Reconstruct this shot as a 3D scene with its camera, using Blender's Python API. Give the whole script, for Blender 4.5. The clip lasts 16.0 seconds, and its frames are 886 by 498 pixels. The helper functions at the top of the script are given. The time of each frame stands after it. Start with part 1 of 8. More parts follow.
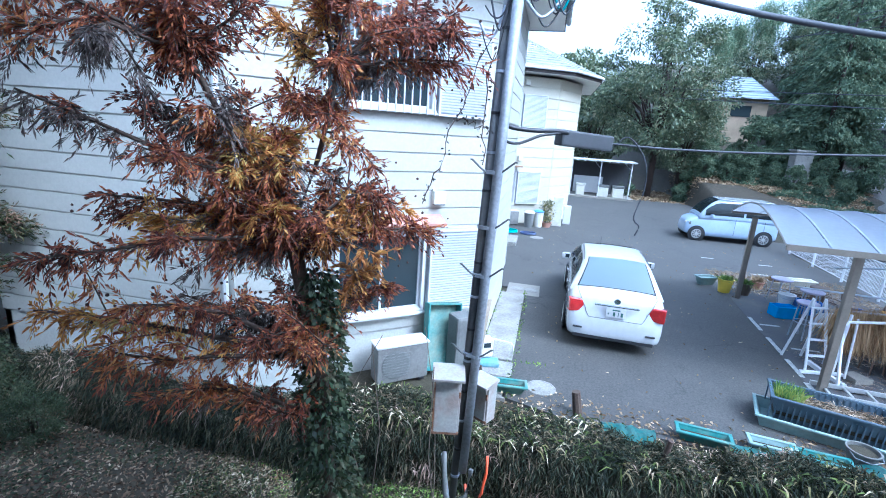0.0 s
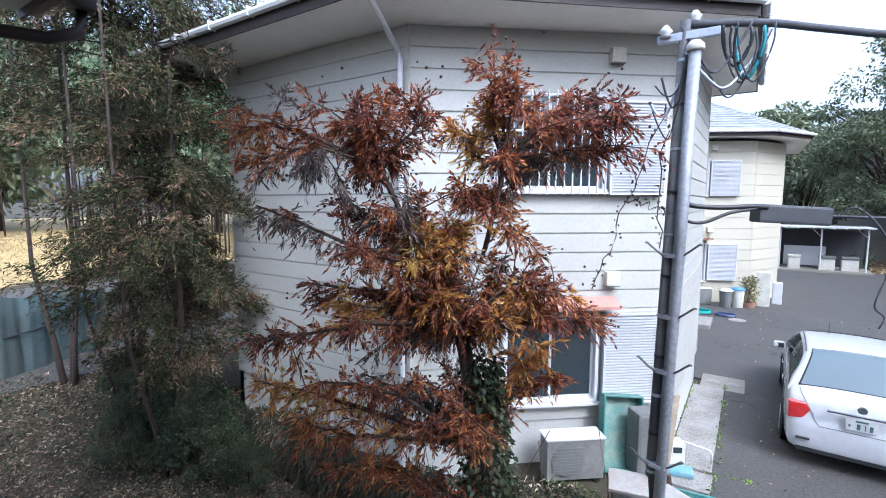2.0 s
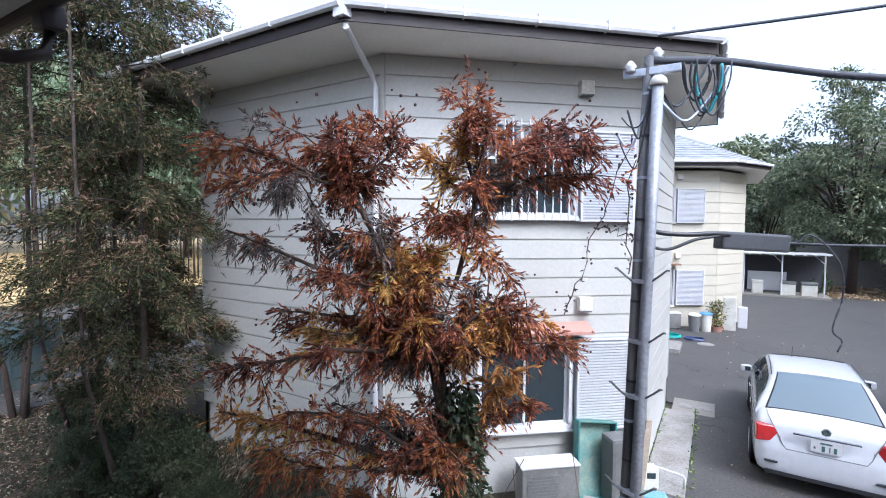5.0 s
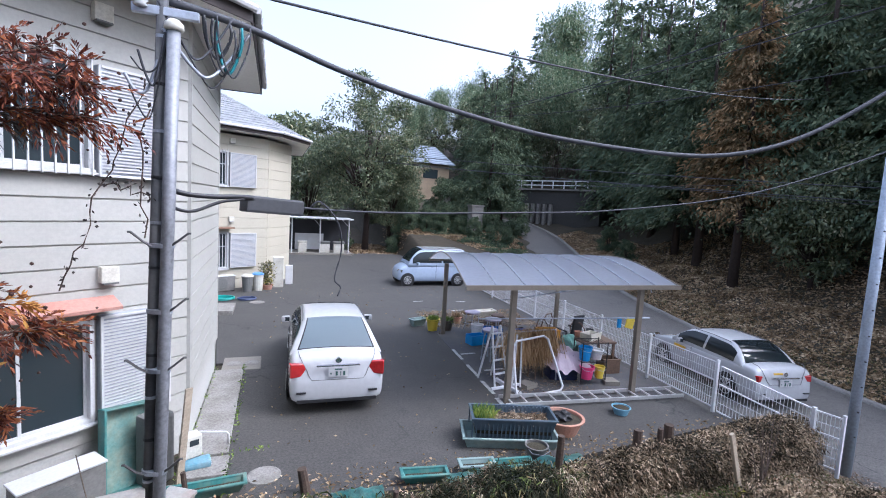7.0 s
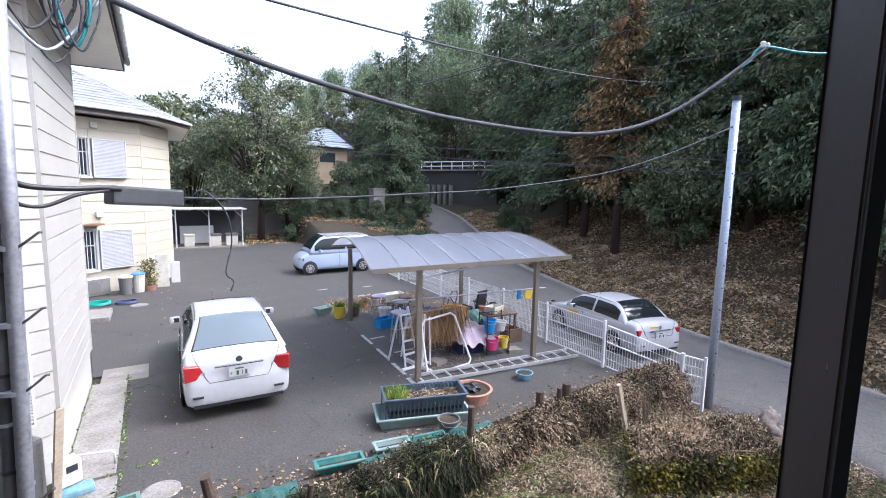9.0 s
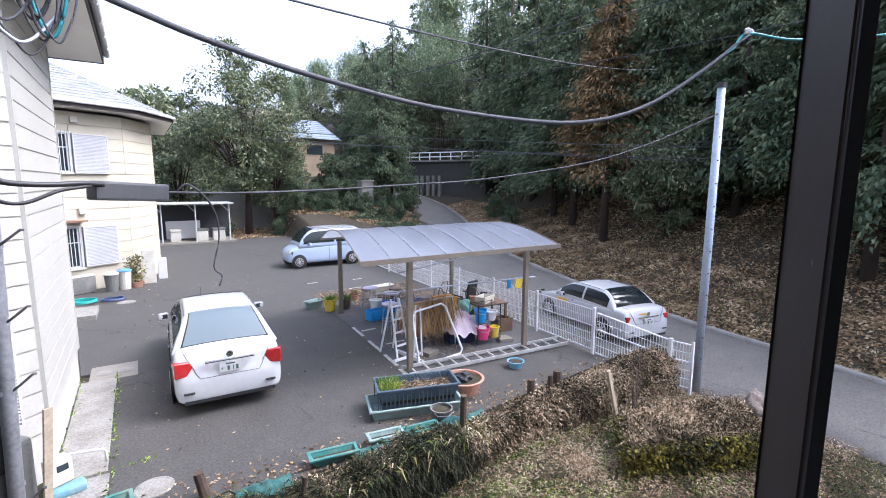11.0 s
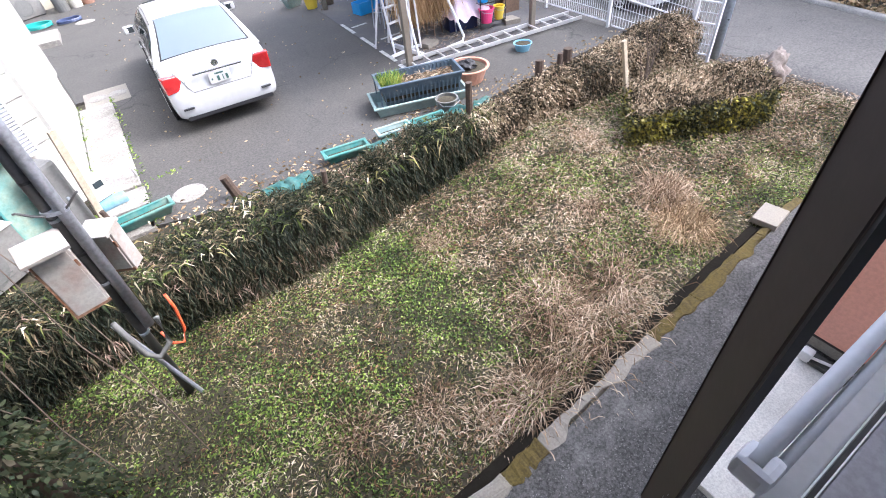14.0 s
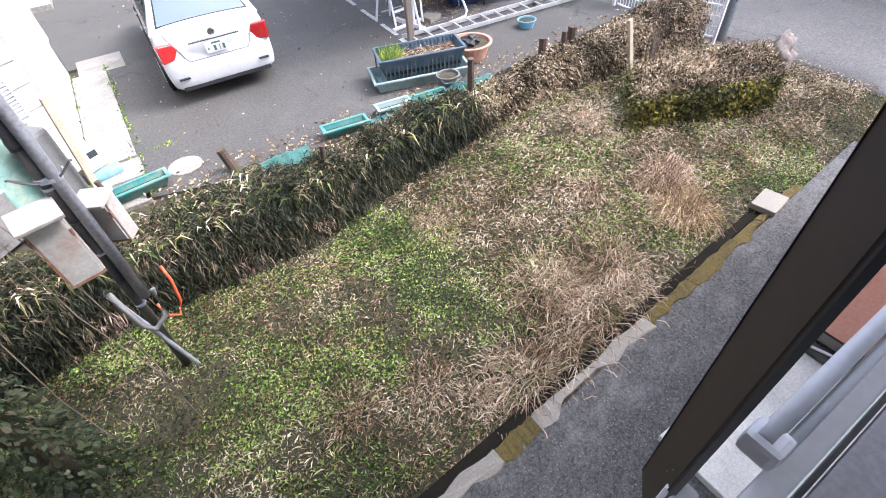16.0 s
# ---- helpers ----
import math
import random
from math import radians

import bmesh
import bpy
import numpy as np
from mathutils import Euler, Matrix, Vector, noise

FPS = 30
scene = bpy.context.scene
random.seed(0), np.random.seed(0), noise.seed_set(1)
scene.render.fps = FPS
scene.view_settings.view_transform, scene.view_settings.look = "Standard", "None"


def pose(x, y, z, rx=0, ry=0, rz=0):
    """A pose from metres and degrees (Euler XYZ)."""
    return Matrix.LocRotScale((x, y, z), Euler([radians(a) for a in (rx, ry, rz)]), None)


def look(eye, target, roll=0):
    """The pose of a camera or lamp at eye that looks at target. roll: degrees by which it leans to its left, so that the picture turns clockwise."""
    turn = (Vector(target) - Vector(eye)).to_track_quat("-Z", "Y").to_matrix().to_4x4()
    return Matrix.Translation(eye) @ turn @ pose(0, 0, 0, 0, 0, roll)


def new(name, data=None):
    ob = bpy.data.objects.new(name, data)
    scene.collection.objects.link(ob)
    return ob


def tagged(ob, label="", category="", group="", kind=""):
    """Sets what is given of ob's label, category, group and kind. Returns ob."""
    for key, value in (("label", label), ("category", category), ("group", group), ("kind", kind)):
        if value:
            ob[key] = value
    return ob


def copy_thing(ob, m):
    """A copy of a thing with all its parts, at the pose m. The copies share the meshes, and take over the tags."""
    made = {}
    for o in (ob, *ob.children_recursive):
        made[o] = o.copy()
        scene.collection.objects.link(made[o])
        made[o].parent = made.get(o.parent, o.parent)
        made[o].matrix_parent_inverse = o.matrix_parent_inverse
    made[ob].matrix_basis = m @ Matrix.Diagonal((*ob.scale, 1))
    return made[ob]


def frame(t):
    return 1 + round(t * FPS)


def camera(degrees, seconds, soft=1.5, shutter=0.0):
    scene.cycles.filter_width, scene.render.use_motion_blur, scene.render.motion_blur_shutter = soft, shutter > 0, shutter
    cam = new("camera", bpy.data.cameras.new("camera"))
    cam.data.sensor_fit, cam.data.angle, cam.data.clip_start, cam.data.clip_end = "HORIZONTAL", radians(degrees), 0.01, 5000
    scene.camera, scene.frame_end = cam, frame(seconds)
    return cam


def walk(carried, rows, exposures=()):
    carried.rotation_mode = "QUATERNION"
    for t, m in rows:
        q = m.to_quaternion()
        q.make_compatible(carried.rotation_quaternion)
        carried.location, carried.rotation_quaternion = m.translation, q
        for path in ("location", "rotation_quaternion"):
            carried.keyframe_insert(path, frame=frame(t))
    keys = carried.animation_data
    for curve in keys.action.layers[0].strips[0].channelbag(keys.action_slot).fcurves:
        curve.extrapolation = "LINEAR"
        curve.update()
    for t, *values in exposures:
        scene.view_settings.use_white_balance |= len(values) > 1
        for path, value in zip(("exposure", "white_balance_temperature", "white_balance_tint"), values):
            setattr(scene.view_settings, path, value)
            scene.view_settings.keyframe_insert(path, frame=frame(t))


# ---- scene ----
cam = camera(86.9, 16.0, soft=1.0)
METRES, EYE, TILT, LEAN, TURN = 0.9, 3.67, 0.0, 0.0, 12.1
ROWS = [
    (0.0, 0.0, 0.0, 0.0, 0.94, -14.26, -3.71),
    (0.5, 0.0536, 0.0236, 0.0534, 7.24, -12.57, -2.09),
    (1.0, 0.0448, 0.03, 0.0979, 14.17, -9.83, -0.83),
    (1.5, 0.0393, 0.0437, 0.1044, 18.59, -7.48, -0.53),
    (2.0, 0.0423, 0.0483, 0.1031, 21.36, -5.76, -0.08),
    (2.5, 0.0378, 0.0466, 0.1066, 22.88, -4.51, 0.27),
    (3.0, 0.0377, 0.0472, 0.1089, 23.66, -3.57, 0.45),
    (5.5, 0.072, 0.0586, 0.1048, 13.47, -2.45, -1.06),
    (6.0, 0.1863, 0.1126, 0.088, -2.68, -3.74, -3.12),
    (6.5, 0.3003, 0.129, 0.0942, -21.58, -4.76, -4.05),
    (7.0, 0.3666, 0.1167, 0.0993, -31.79, -5.35, -3.31),
    (7.5, 0.3915, 0.1181, 0.0945, -37.13, -6.11, -2.32),
    (8.0, 0.4025, 0.1161, 0.0934, -40.69, -6.49, -1.83),
    (8.5, 0.4082, 0.1121, 0.0912, -42.97, -6.66, -1.65),
    (11.0, 0.4056, 0.1033, 0.0851, -45.08, -8.07, -0.26),
    (11.5, 0.4233, 0.1357, 0.0174, -44.52, -16.0, 0.67),
    (12.0, 0.4705, 0.1807, -0.1423, -44.29, -27.07, 2.84),
    (12.5, 0.4917, 0.1932, -0.2283, -44.99, -36.69, 4.14),
    (13.0, 0.4964, 0.1871, -0.2372, -45.95, -40.12, 4.62),
    (13.5, 0.4983, 0.1813, -0.2357, -46.4, -41.96, 4.8),
    (14.0, 0.5037, 0.1805, -0.2406, -46.74, -43.18, 4.84),
    (14.5, 0.4996, 0.1887, -0.239, -47.14, -44.04, 4.69),
    (15.0, 0.5081, 0.184, -0.2418, -47.65, -44.49, 4.48),
    (15.5, 0.51, 0.1892, -0.2447, -48.22, -44.97, 4.22),
    (16.0, 0.4888, 0.1994, -0.267, -46.15, -45.57, 3.61),
]
walk(cam, [(t, pose(0, 0, EYE, TILT, LEAN, TURN) @ pose(METRES * x, METRES * y, METRES * z, 90 + pitch, roll, yaw)) for t, x, y, z, yaw, pitch, roll in ROWS],
     exposures=[(0.0, 2.2, 4400, 5), (0.8, 2.05, 4650, 9), (1.5, 1.87, 4950, 11), (3.0, 1.85, 5300, 14), (5.5, 1.73, 5250, 14), (6.3, 1.55, 5300, 15), (7.0, 1.57, 5350, 16), (8.5, 1.95, 5600, 17), (11.0, 2.07, 5600, 17), (12.0, 2.1, 5700, 17), (12.5, 2.2, 5750, 16), (13.0, 2.47, 5750, 16), (13.5, 2.65, 5750, 16), (16.0, 2.72, 5750, 16)])

# ---- world, sun ----
world = bpy.data.worlds.new("sky")
scene.world = world
world.use_nodes = True
wn = world.node_tree
bg = wn.nodes["Background"]
sky = wn.nodes.new("ShaderNodeTexSky")
sky.sky_type = 'NISHITA'
sky.sun_disc = False
sky.sun_elevation, sky.sun_rotation = radians(48), radians(114)
sky.air_density, sky.dust_density, sky.ozone_density = 1.0, 6.0, 1.0
hue = wn.nodes.new("ShaderNodeHueSaturation")
hue.inputs["Saturation"].default_value = 0.45
wn.links.new(sky.outputs[0], hue.inputs["Color"])
wn.links.new(hue.outputs[0], bg.inputs["Color"])
bg.inputs["Strength"].default_value = 0.15
sun = new("sun", bpy.data.lights.new("sun", 'SUN'))
sun.data.energy, sun.data.angle, sun.data.color = 0.24, radians(10), (1.0, 0.93, 0.82)
sun.matrix_world = look((60 * math.sin(radians(114)), 60 * math.cos(radians(114)), 60 * math.tan(radians(48))), (0, 0, 0))


# ---- building helpers ----
def part(name, bm, material, parent=None, label="", smooth=False):
    me = bpy.data.meshes.new(name)
    bm.to_mesh(me)
    bm.free()
    return hang(name, me, material, parent, label, smooth)


def hang(name, me, material, parent=None, label="", smooth=False):
    if material and not me.materials:
        me.materials.append(material)
    if smooth:
        for p in me.polygons:
            p.use_smooth = True
    ob = new(name, me)
    if parent:
        ob.parent = parent
    if label:
        ob["label"] = label
    return ob


def thing(name, x=0, y=0, z=0, rz=0, label="", category="", group="", kind=""):
    ob = new(name)
    ob.empty_display_size = 0.1
    ob.matrix_world = pose(x, y, z, 0, 0, rz)
    return tagged(ob, label, category, group, kind)


def box(bm, c, s, m=None, bevel=0.0):
    """A box of size s at centre c."""
    r = bmesh.ops.create_cube(bm, size=1.0)
    vs = r["verts"]
    for v in vs:
        v.co = Vector((v.co.x * s[0] + c[0], v.co.y * s[1] + c[1], v.co.z * s[2] + c[2]))
        if m is not None:
            v.co = m @ v.co
    if bevel:
        es = list({e for v in vs for e in v.link_edges})
        bmesh.ops.bevel(bm, geom=es, offset=bevel, segments=2, affect='EDGES', profile=0.6)
    return bm


def bx(c, s, m=None, bevel=0.0):
    return box(bmesh.new(), c, s, m, bevel)


def rod(bm, a, b, r0, r1=None, n=8):
    """A round bar from a to b."""
    a, b = Vector(a), Vector(b)
    r1 = r0 if r1 is None else r1
    q = (b - a).to_track_quat("Z", "Y").to_matrix()
    ra, rb = [], []
    for i in range(n):
        w = 2 * math.pi * i / n
        d = q @ Vector((math.cos(w), math.sin(w), 0))
        ra.append(bm.verts.new(a + d * r0))
        rb.append(bm.verts.new(b + d * r1))
    for i in range(n):
        j = (i + 1) % n
        bm.faces.new((ra[i], ra[j], rb[j], rb[i]))
    bm.faces.new(ra[::-1])
    bm.faces.new(rb)
    return bm


def tube(bm, pts, radius, n=6, taper=1.0):
    """A bent round bar through pts."""
    pts = [Vector(p) for p in pts]
    rings = []
    for k, p in enumerate(pts):
        d = (pts[min(k + 1, len(pts) - 1)] - pts[max(k - 1, 0)]).normalized()
        up = Vector((0, 0, 1)) if abs(d.z) < 0.95 else Vector((1, 0, 0))
        s = d.cross(up).normalized()
        u = s.cross(d)
        r = radius * (1 + (taper - 1) * k / max(1, len(pts) - 1))
        rings.append([bm.verts.new(p + s * (math.cos(2 * math.pi * i / n) * r) + u * (math.sin(2 * math.pi * i / n) * r)) for i in range(n)])
    for a, b in zip(rings, rings[1:]):
        for i in range(n):
            j = (i + 1) % n
            bm.faces.new((a[i], a[j], b[j], b[i]))
    bm.faces.new(rings[0][::-1])
    bm.faces.new(rings[-1])
    return bm


def lathe(bm, profile, c=(0, 0, 0), n=20):
    """A turned shape from (radius, height) pairs; closed at its ends."""
    rings = [[bm.verts.new((c[0] + r * math.cos(2 * math.pi * i / n), c[1] + r * math.sin(2 * math.pi * i / n), c[2] + z)) for i in range(n)] for r, z in profile]
    for a, b in zip(rings, rings[1:]):
        for i in range(n):
            j = (i + 1) % n
            bm.faces.new((a[i], a[j], b[j], b[i]))
    bm.faces.new(rings[0][::-1])
    bm.faces.new(rings[-1])
    return bm


def prism(bm, pts, z0, z1):
    """An upright prism over a plan polygon; z0 and z1 may be lists."""
    n = len(pts)
    a = [bm.verts.new((p[0], p[1], z0)) for p in pts]
    b = [bm.verts.new((p[0], p[1], z1)) for p in pts]
    for i in range(n):
        j = (i + 1) % n
        bm.faces.new((a[i], a[j], b[j], b[i]))
    bm.faces.new(a[::-1])
    bm.faces.new(b)
    bmesh.ops.recalc_face_normals(bm, faces=bm.faces)
    return bm


def mesh_of(name, verts, faces):
    me = bpy.data.meshes.new(name)
    verts, faces = np.asarray(verts, np.float32), np.asarray(faces, np.int32)
    k = faces.shape[1]
    me.vertices.add(len(verts))
    me.vertices.foreach_set("co", verts.ravel())
    me.loops.add(faces.size)
    me.loops.foreach_set("vertex_index", faces.ravel())
    me.polygons.add(len(faces))
    me.polygons.foreach_set("loop_start", np.arange(0, faces.size, k, dtype=np.int32))
    me.update(calc_edges=True)
    return me


def unit(v):
    return v / (np.linalg.norm(v, axis=1, keepdims=True) + 1e-9)


def leaf_mesh(name, p, d, length, width, rng, bend=0.0):
    """Many small pointed leaves at p along d, as quads."""
    n = len(p)
    d = unit(d)
    s = unit(np.cross(d, rng.normal(size=(n, 3))))
    length = (length * rng.uniform(0.65, 1.3, n))[:, None]
    width = (width * rng.uniform(0.7, 1.3, n))[:, None]
    droop = np.array([[0, 0, -1.0]]) * length * bend
    v = np.stack([p, p + d * length * 0.5 + s * width * 0.5, p + d * length + droop, p + d * length * 0.5 - s * width * 0.5], 1)
    return mesh_of(name, v.reshape(-1, 3), np.arange(4 * n).reshape(-1, 4))


# ---- materials ----
def nodes_of(name):
    m = bpy.data.materials.new(name)
    m.use_nodes = True
    return m, m.node_tree, m.node_tree.nodes["Principled BSDF"]


def noise_node(nt, scale, detail=4.0, rough=0.6):
    co = nt.nodes.new("ShaderNodeTexCoord")
    nz = nt.nodes.new("ShaderNodeTexNoise")
    nz.inputs["Scale"].default_value, nz.inputs["Detail"].default_value, nz.inputs["Roughness"].default_value = scale, detail, rough
    nt.links.new(co.outputs["Object"], nz.inputs["Vector"])
    return nz.outputs["Fac"]


def ramp(nt, fac, stops):
    r = nt.nodes.new("ShaderNodeValToRGB")
    el = r.color_ramp.elements
    while len(el) < len(stops):
        el.new(0.5)
    for e, (x, c) in zip(el, stops):
        e.position, e.color = x, (*c, 1)
    nt.links.new(fac, r.inputs["Fac"])
    return r.outputs["Color"]


def mixed(nt, fac, a, b, how='MIX'):
    m = nt.nodes.new("ShaderNodeMix")
    m.data_type, m.blend_type = 'RGBA', how
    for s, v in (("Factor", fac), ("A", a), ("B", b)):
        sock = [i for i in m.inputs if i.name == s and i.type == ('VALUE' if s == "Factor" else 'RGBA')][0]
        if isinstance(v, (int, float)):
            sock.default_value = v
        elif isinstance(v, tuple):
            sock.default_value = (*v, 1)
        else:
            nt.links.new(v, sock)
    return [o for o in m.outputs if o.type == 'RGBA'][0]


def bump(nt, bsdf, fac, strength, distance=0.01):
    b = nt.nodes.new("ShaderNodeBump")
    b.inputs["Strength"].default_value, b.inputs["Distance"].default_value = strength, distance
    nt.links.new(fac, b.inputs["Height"])
    nt.links.new(b.outputs[0], bsdf.inputs["Normal"])


def worn(name, base, rough=0.6, metal=0.0, big=1.2, fine=40.0, dirt=None, amount=0.35, relief=0.15, coat=0.0):
    """A surface with stains at one scale and grain at another."""
    m, nt, b = nodes_of(name)
    dirt = dirt or tuple(c * 0.55 for c in base)
    lo, hi = noise_node(nt, big, 5), noise_node(nt, fine, 3)
    c1 = ramp(nt, lo, [(0.40, base), (0.66, tuple(x + (y - x) * min(1.0, amount * 1.8) for x, y in zip(base, dirt)))])
    c2 = mixed(nt, amount, c1, ramp(nt, hi, [(0.36, tuple(0.6 * c for c in base)), (0.62, tuple(min(1, 1.18 * c) for c in base))]))
    nt.links.new(c2, b.inputs["Base Color"])
    b.inputs["Roughness"].default_value, b.inputs["Metallic"].default_value = rough, metal
    b.inputs["Coat Weight"].default_value = coat
    bump(nt, b, hi, relief, 0.004)
    return m


def leafy(name, stops, rough=0.6, shine=0.3, through_light=0.25, spread=0.6):
    """Foliage: each leaf has its own tint, with drifts across the plant."""
    m, nt, b = nodes_of(name)
    g = nt.nodes.new("ShaderNodeNewGeometry")
    drift = noise_node(nt, 1.3, 2)
    add = nt.nodes.new("ShaderNodeMath")
    add.operation = 'MULTIPLY_ADD'
    nt.links.new(g.outputs["Random Per Island"], add.inputs[0])
    add.inputs[1].default_value = spread
    sub = nt.nodes.new("ShaderNodeMath")
    sub.operation = 'MULTIPLY_ADD'
    nt.links.new(drift, sub.inputs[0])
    sub.inputs[1].default_value, sub.inputs[2].default_value = 1.3, -0.45 - (spread - 0.6) / 2
    nt.links.new(sub.outputs[0], add.inputs[2])
    col = ramp(nt, add.outputs[0], stops)
    nt.links.new(col, b.inputs["Base Color"])
    b.inputs["Roughness"].default_value = rough
    b.inputs["Specular IOR Level"].default_value = shine
    tr = nt.nodes.new("ShaderNodeBsdfTranslucent")
    nt.links.new(col, tr.inputs["Color"])
    mx = nt.nodes.new("ShaderNodeMixShader")
    mx.inputs[0].default_value = through_light
    nt.links.new(b.outputs[0], mx.inputs[1])
    nt.links.new(tr.outputs[0], mx.inputs[2])
    nt.links.new(mx.outputs[0], nt.nodes["Material Output"].inputs["Surface"])
    return m


def glassy(name, tint, rough=0.03):
    """Dark window glass with its reflections."""
    m, nt, b = nodes_of(name)
    b.inputs["Base Color"].default_value = (*tint, 1)
    b.inputs["Roughness"].default_value = rough
    b.inputs["Specular IOR Level"].default_value = 0.8
    bump(nt, b, noise_node(nt, 3, 2), 0.03, 0.01)
    return m


def asphalt_mat(name="asphalt", lift=0.7):
    """Worn asphalt with stains, cracks and aggregate; lift sets how bleached it is."""
    m, nt, b = nodes_of(name)
    big, mid, fine = noise_node(nt, 0.3, 6, 0.65), noise_node(nt, 1.9, 9, 0.8), noise_node(nt, 26, 6, 0.8)
    c = ramp(nt, big, [(0.34, (0.050, 0.049, 0.049)), (0.5, (0.070, 0.069, 0.068)), (0.68, (0.115, 0.111, 0.105))])
    c = mixed(nt, 0.5, c, ramp(nt, mid, [(0.3, (0.036, 0.037, 0.04)), (0.55, (0.082, 0.081, 0.083)), (0.72, (0.17, 0.163, 0.15))]))
    c = mixed(nt, 0.45, c, ramp(nt, fine, [(0.38, (0.022, 0.022, 0.022)), (0.64, (0.18, 0.175, 0.168))]))
    co = nt.nodes.new("ShaderNodeTexCoord")
    warp = nt.nodes.new("ShaderNodeTexNoise")
    warp.inputs["Scale"].default_value, warp.inputs["Detail"].default_value = 1.6, 5
    nt.links.new(co.outputs["Object"], warp.inputs["Vector"])
    add = nt.nodes.new("ShaderNodeVectorMath")
    nt.links.new(co.outputs["Object"], add.inputs[0])
    nt.links.new(warp.outputs["Color"], add.inputs[1])
    vor = nt.nodes.new("ShaderNodeTexVoronoi")
    vor.feature = 'DISTANCE_TO_EDGE'
    vor.inputs["Scale"].default_value = 0.28
    nt.links.new(add.outputs[0], vor.inputs["Vector"])
    crack = ramp(nt, vor.outputs["Distance"], [(0.0, (1, 1, 1)), (0.006, (0, 0, 0))])
    gate = ramp(nt, noise_node(nt, 0.45, 2), [(0.5, (0, 0, 0)), (0.58, (1, 1, 1))])
    c = mixed(nt, mixed(nt, 1.0, crack, gate, 'MULTIPLY'), c, (0.022, 0.022, 0.023))
    c = mixed(nt, 1.0, c, (lift * 1.04, lift * 0.99, lift * 0.9), 'MULTIPLY')
    nt.links.new(c, b.inputs["Base Color"])
    b.inputs["Roughness"].default_value = 0.75
    bump(nt, b, fine, 0.4, 0.006)
    return m


def soil_mat():
    m, nt, b = nodes_of("soil")
    big, mid, fine = noise_node(nt, 0.5, 6, 0.65), noise_node(nt, 4, 6, 0.7), noise_node(nt, 60, 3)
    c = ramp(nt, big, [(0.32, (0.071, 0.084, 0.028)), (0.48, (0.112, 0.094, 0.052)), (0.62, (0.159, 0.117, 0.071)), (0.75, (0.094, 0.071, 0.042))])
    c = mixed(nt, 0.5, c, ramp(nt, mid, [(0.3, (0.037, 0.030, 0.019)), (0.5, (0.112, 0.094, 0.047)), (0.7, (0.243, 0.187, 0.122))]))
    c = mixed(nt, 0.4, c, ramp(nt, fine, [(0.35, (0.018, 0.015, 0.009)), (0.68, (0.16, 0.125, 0.08))]))
    c = mixed(nt, 1.0, c, (0.42, 0.42, 0.42), 'MULTIPLY')
    nt.links.new(c, b.inputs["Base Color"])
    b.inputs["Roughness"].default_value = 0.95
    bump(nt, b, mid, 0.6, 0.05)
    return m


def rough_concrete():
    """Weathered exposed-aggregate concrete with dark damp and pale lichen."""
    m, nt, b = nodes_of("weathered_walkway")
    big, mid, fine = noise_node(nt, 2.2, 8, 0.75), noise_node(nt, 9, 8, 0.85), noise_node(nt, 34, 5, 0.8)
    c = ramp(nt, big, [(0.4, (0.03, 0.029, 0.027)), (0.54, (0.07, 0.068, 0.064)), (0.64, (0.24, 0.235, 0.22))])
    c = mixed(nt, 0.55, c, ramp(nt, mid, [(0.36, (0.01, 0.01, 0.009)), (0.5, (0.05, 0.048, 0.046)), (0.66, (0.19, 0.185, 0.18))]))
    c = mixed(nt, 0.45, c, ramp(nt, fine, [(0.4, (0.012, 0.012, 0.011)), (0.62, (0.17, 0.165, 0.16))]))
    nt.links.new(c, b.inputs["Base Color"])
    b.inputs["Roughness"].default_value = 0.95
    bump(nt, b, fine, 0.8, 0.008)
    return m


WALKWAY = rough_concrete()
ASPHALT, LANE, SOIL = asphalt_mat(), asphalt_mat("bleached_asphalt", 1.45), soil_mat()
CONCRETE = worn("old_concrete", (0.27, 0.255, 0.23), 0.85, big=2.2, fine=35, dirt=(0.10, 0.085, 0.06), amount=0.6, relief=0.4)
DARK_CONCRETE = worn("damp_concrete", (0.06, 0.057, 0.051), 0.9, big=6.0, fine=22, dirt=(0.016, 0.016, 0.014), amount=0.85, relief=1.0)
PALE_CONCRETE = worn("pale_concrete", (0.22, 0.20, 0.17), 0.85, big=2.5, fine=50, dirt=(0.25, 0.23, 0.18), amount=0.4, relief=0.4)
MOSS = worn("moss", (0.085, 0.062, 0.012), 0.95, big=7, fine=40, dirt=(0.035, 0.024, 0.014), amount=0.7, relief=0.9)
SIDING = worn("cream_siding", (0.43, 0.42, 0.375), 0.5, big=0.7, fine=25, dirt=(0.32, 0.305, 0.26), amount=0.14, relief=0.06)
CREAM = worn("cream_boarding", (0.46, 0.425, 0.33), 0.6, big=0.7, fine=25, dirt=(0.42, 0.38, 0.28), amount=0.12, relief=0.06)
PLASTER = worn("white_render", (0.46, 0.455, 0.42), 0.8, big=1.2, fine=30, dirt=(0.5, 0.48, 0.4), amount=0.2, relief=0.2)
SOFFIT = worn("soffit_board", (0.84, 0.81, 0.74), 0.7, big=1.0, fine=20, dirt=(0.5, 0.46, 0.38), amount=0.1)
ROOFING = worn("slate_roof", (0.20, 0.21, 0.22), 0.7, big=2.0, fine=25, dirt=(0.42, 0.42, 0.40), amount=0.4, relief=0.4)
TILE = worn("glazed_roof_tile", (0.22, 0.26, 0.31), 0.3, big=3.0, fine=20, dirt=(0.12, 0.14, 0.17), amount=0.3)
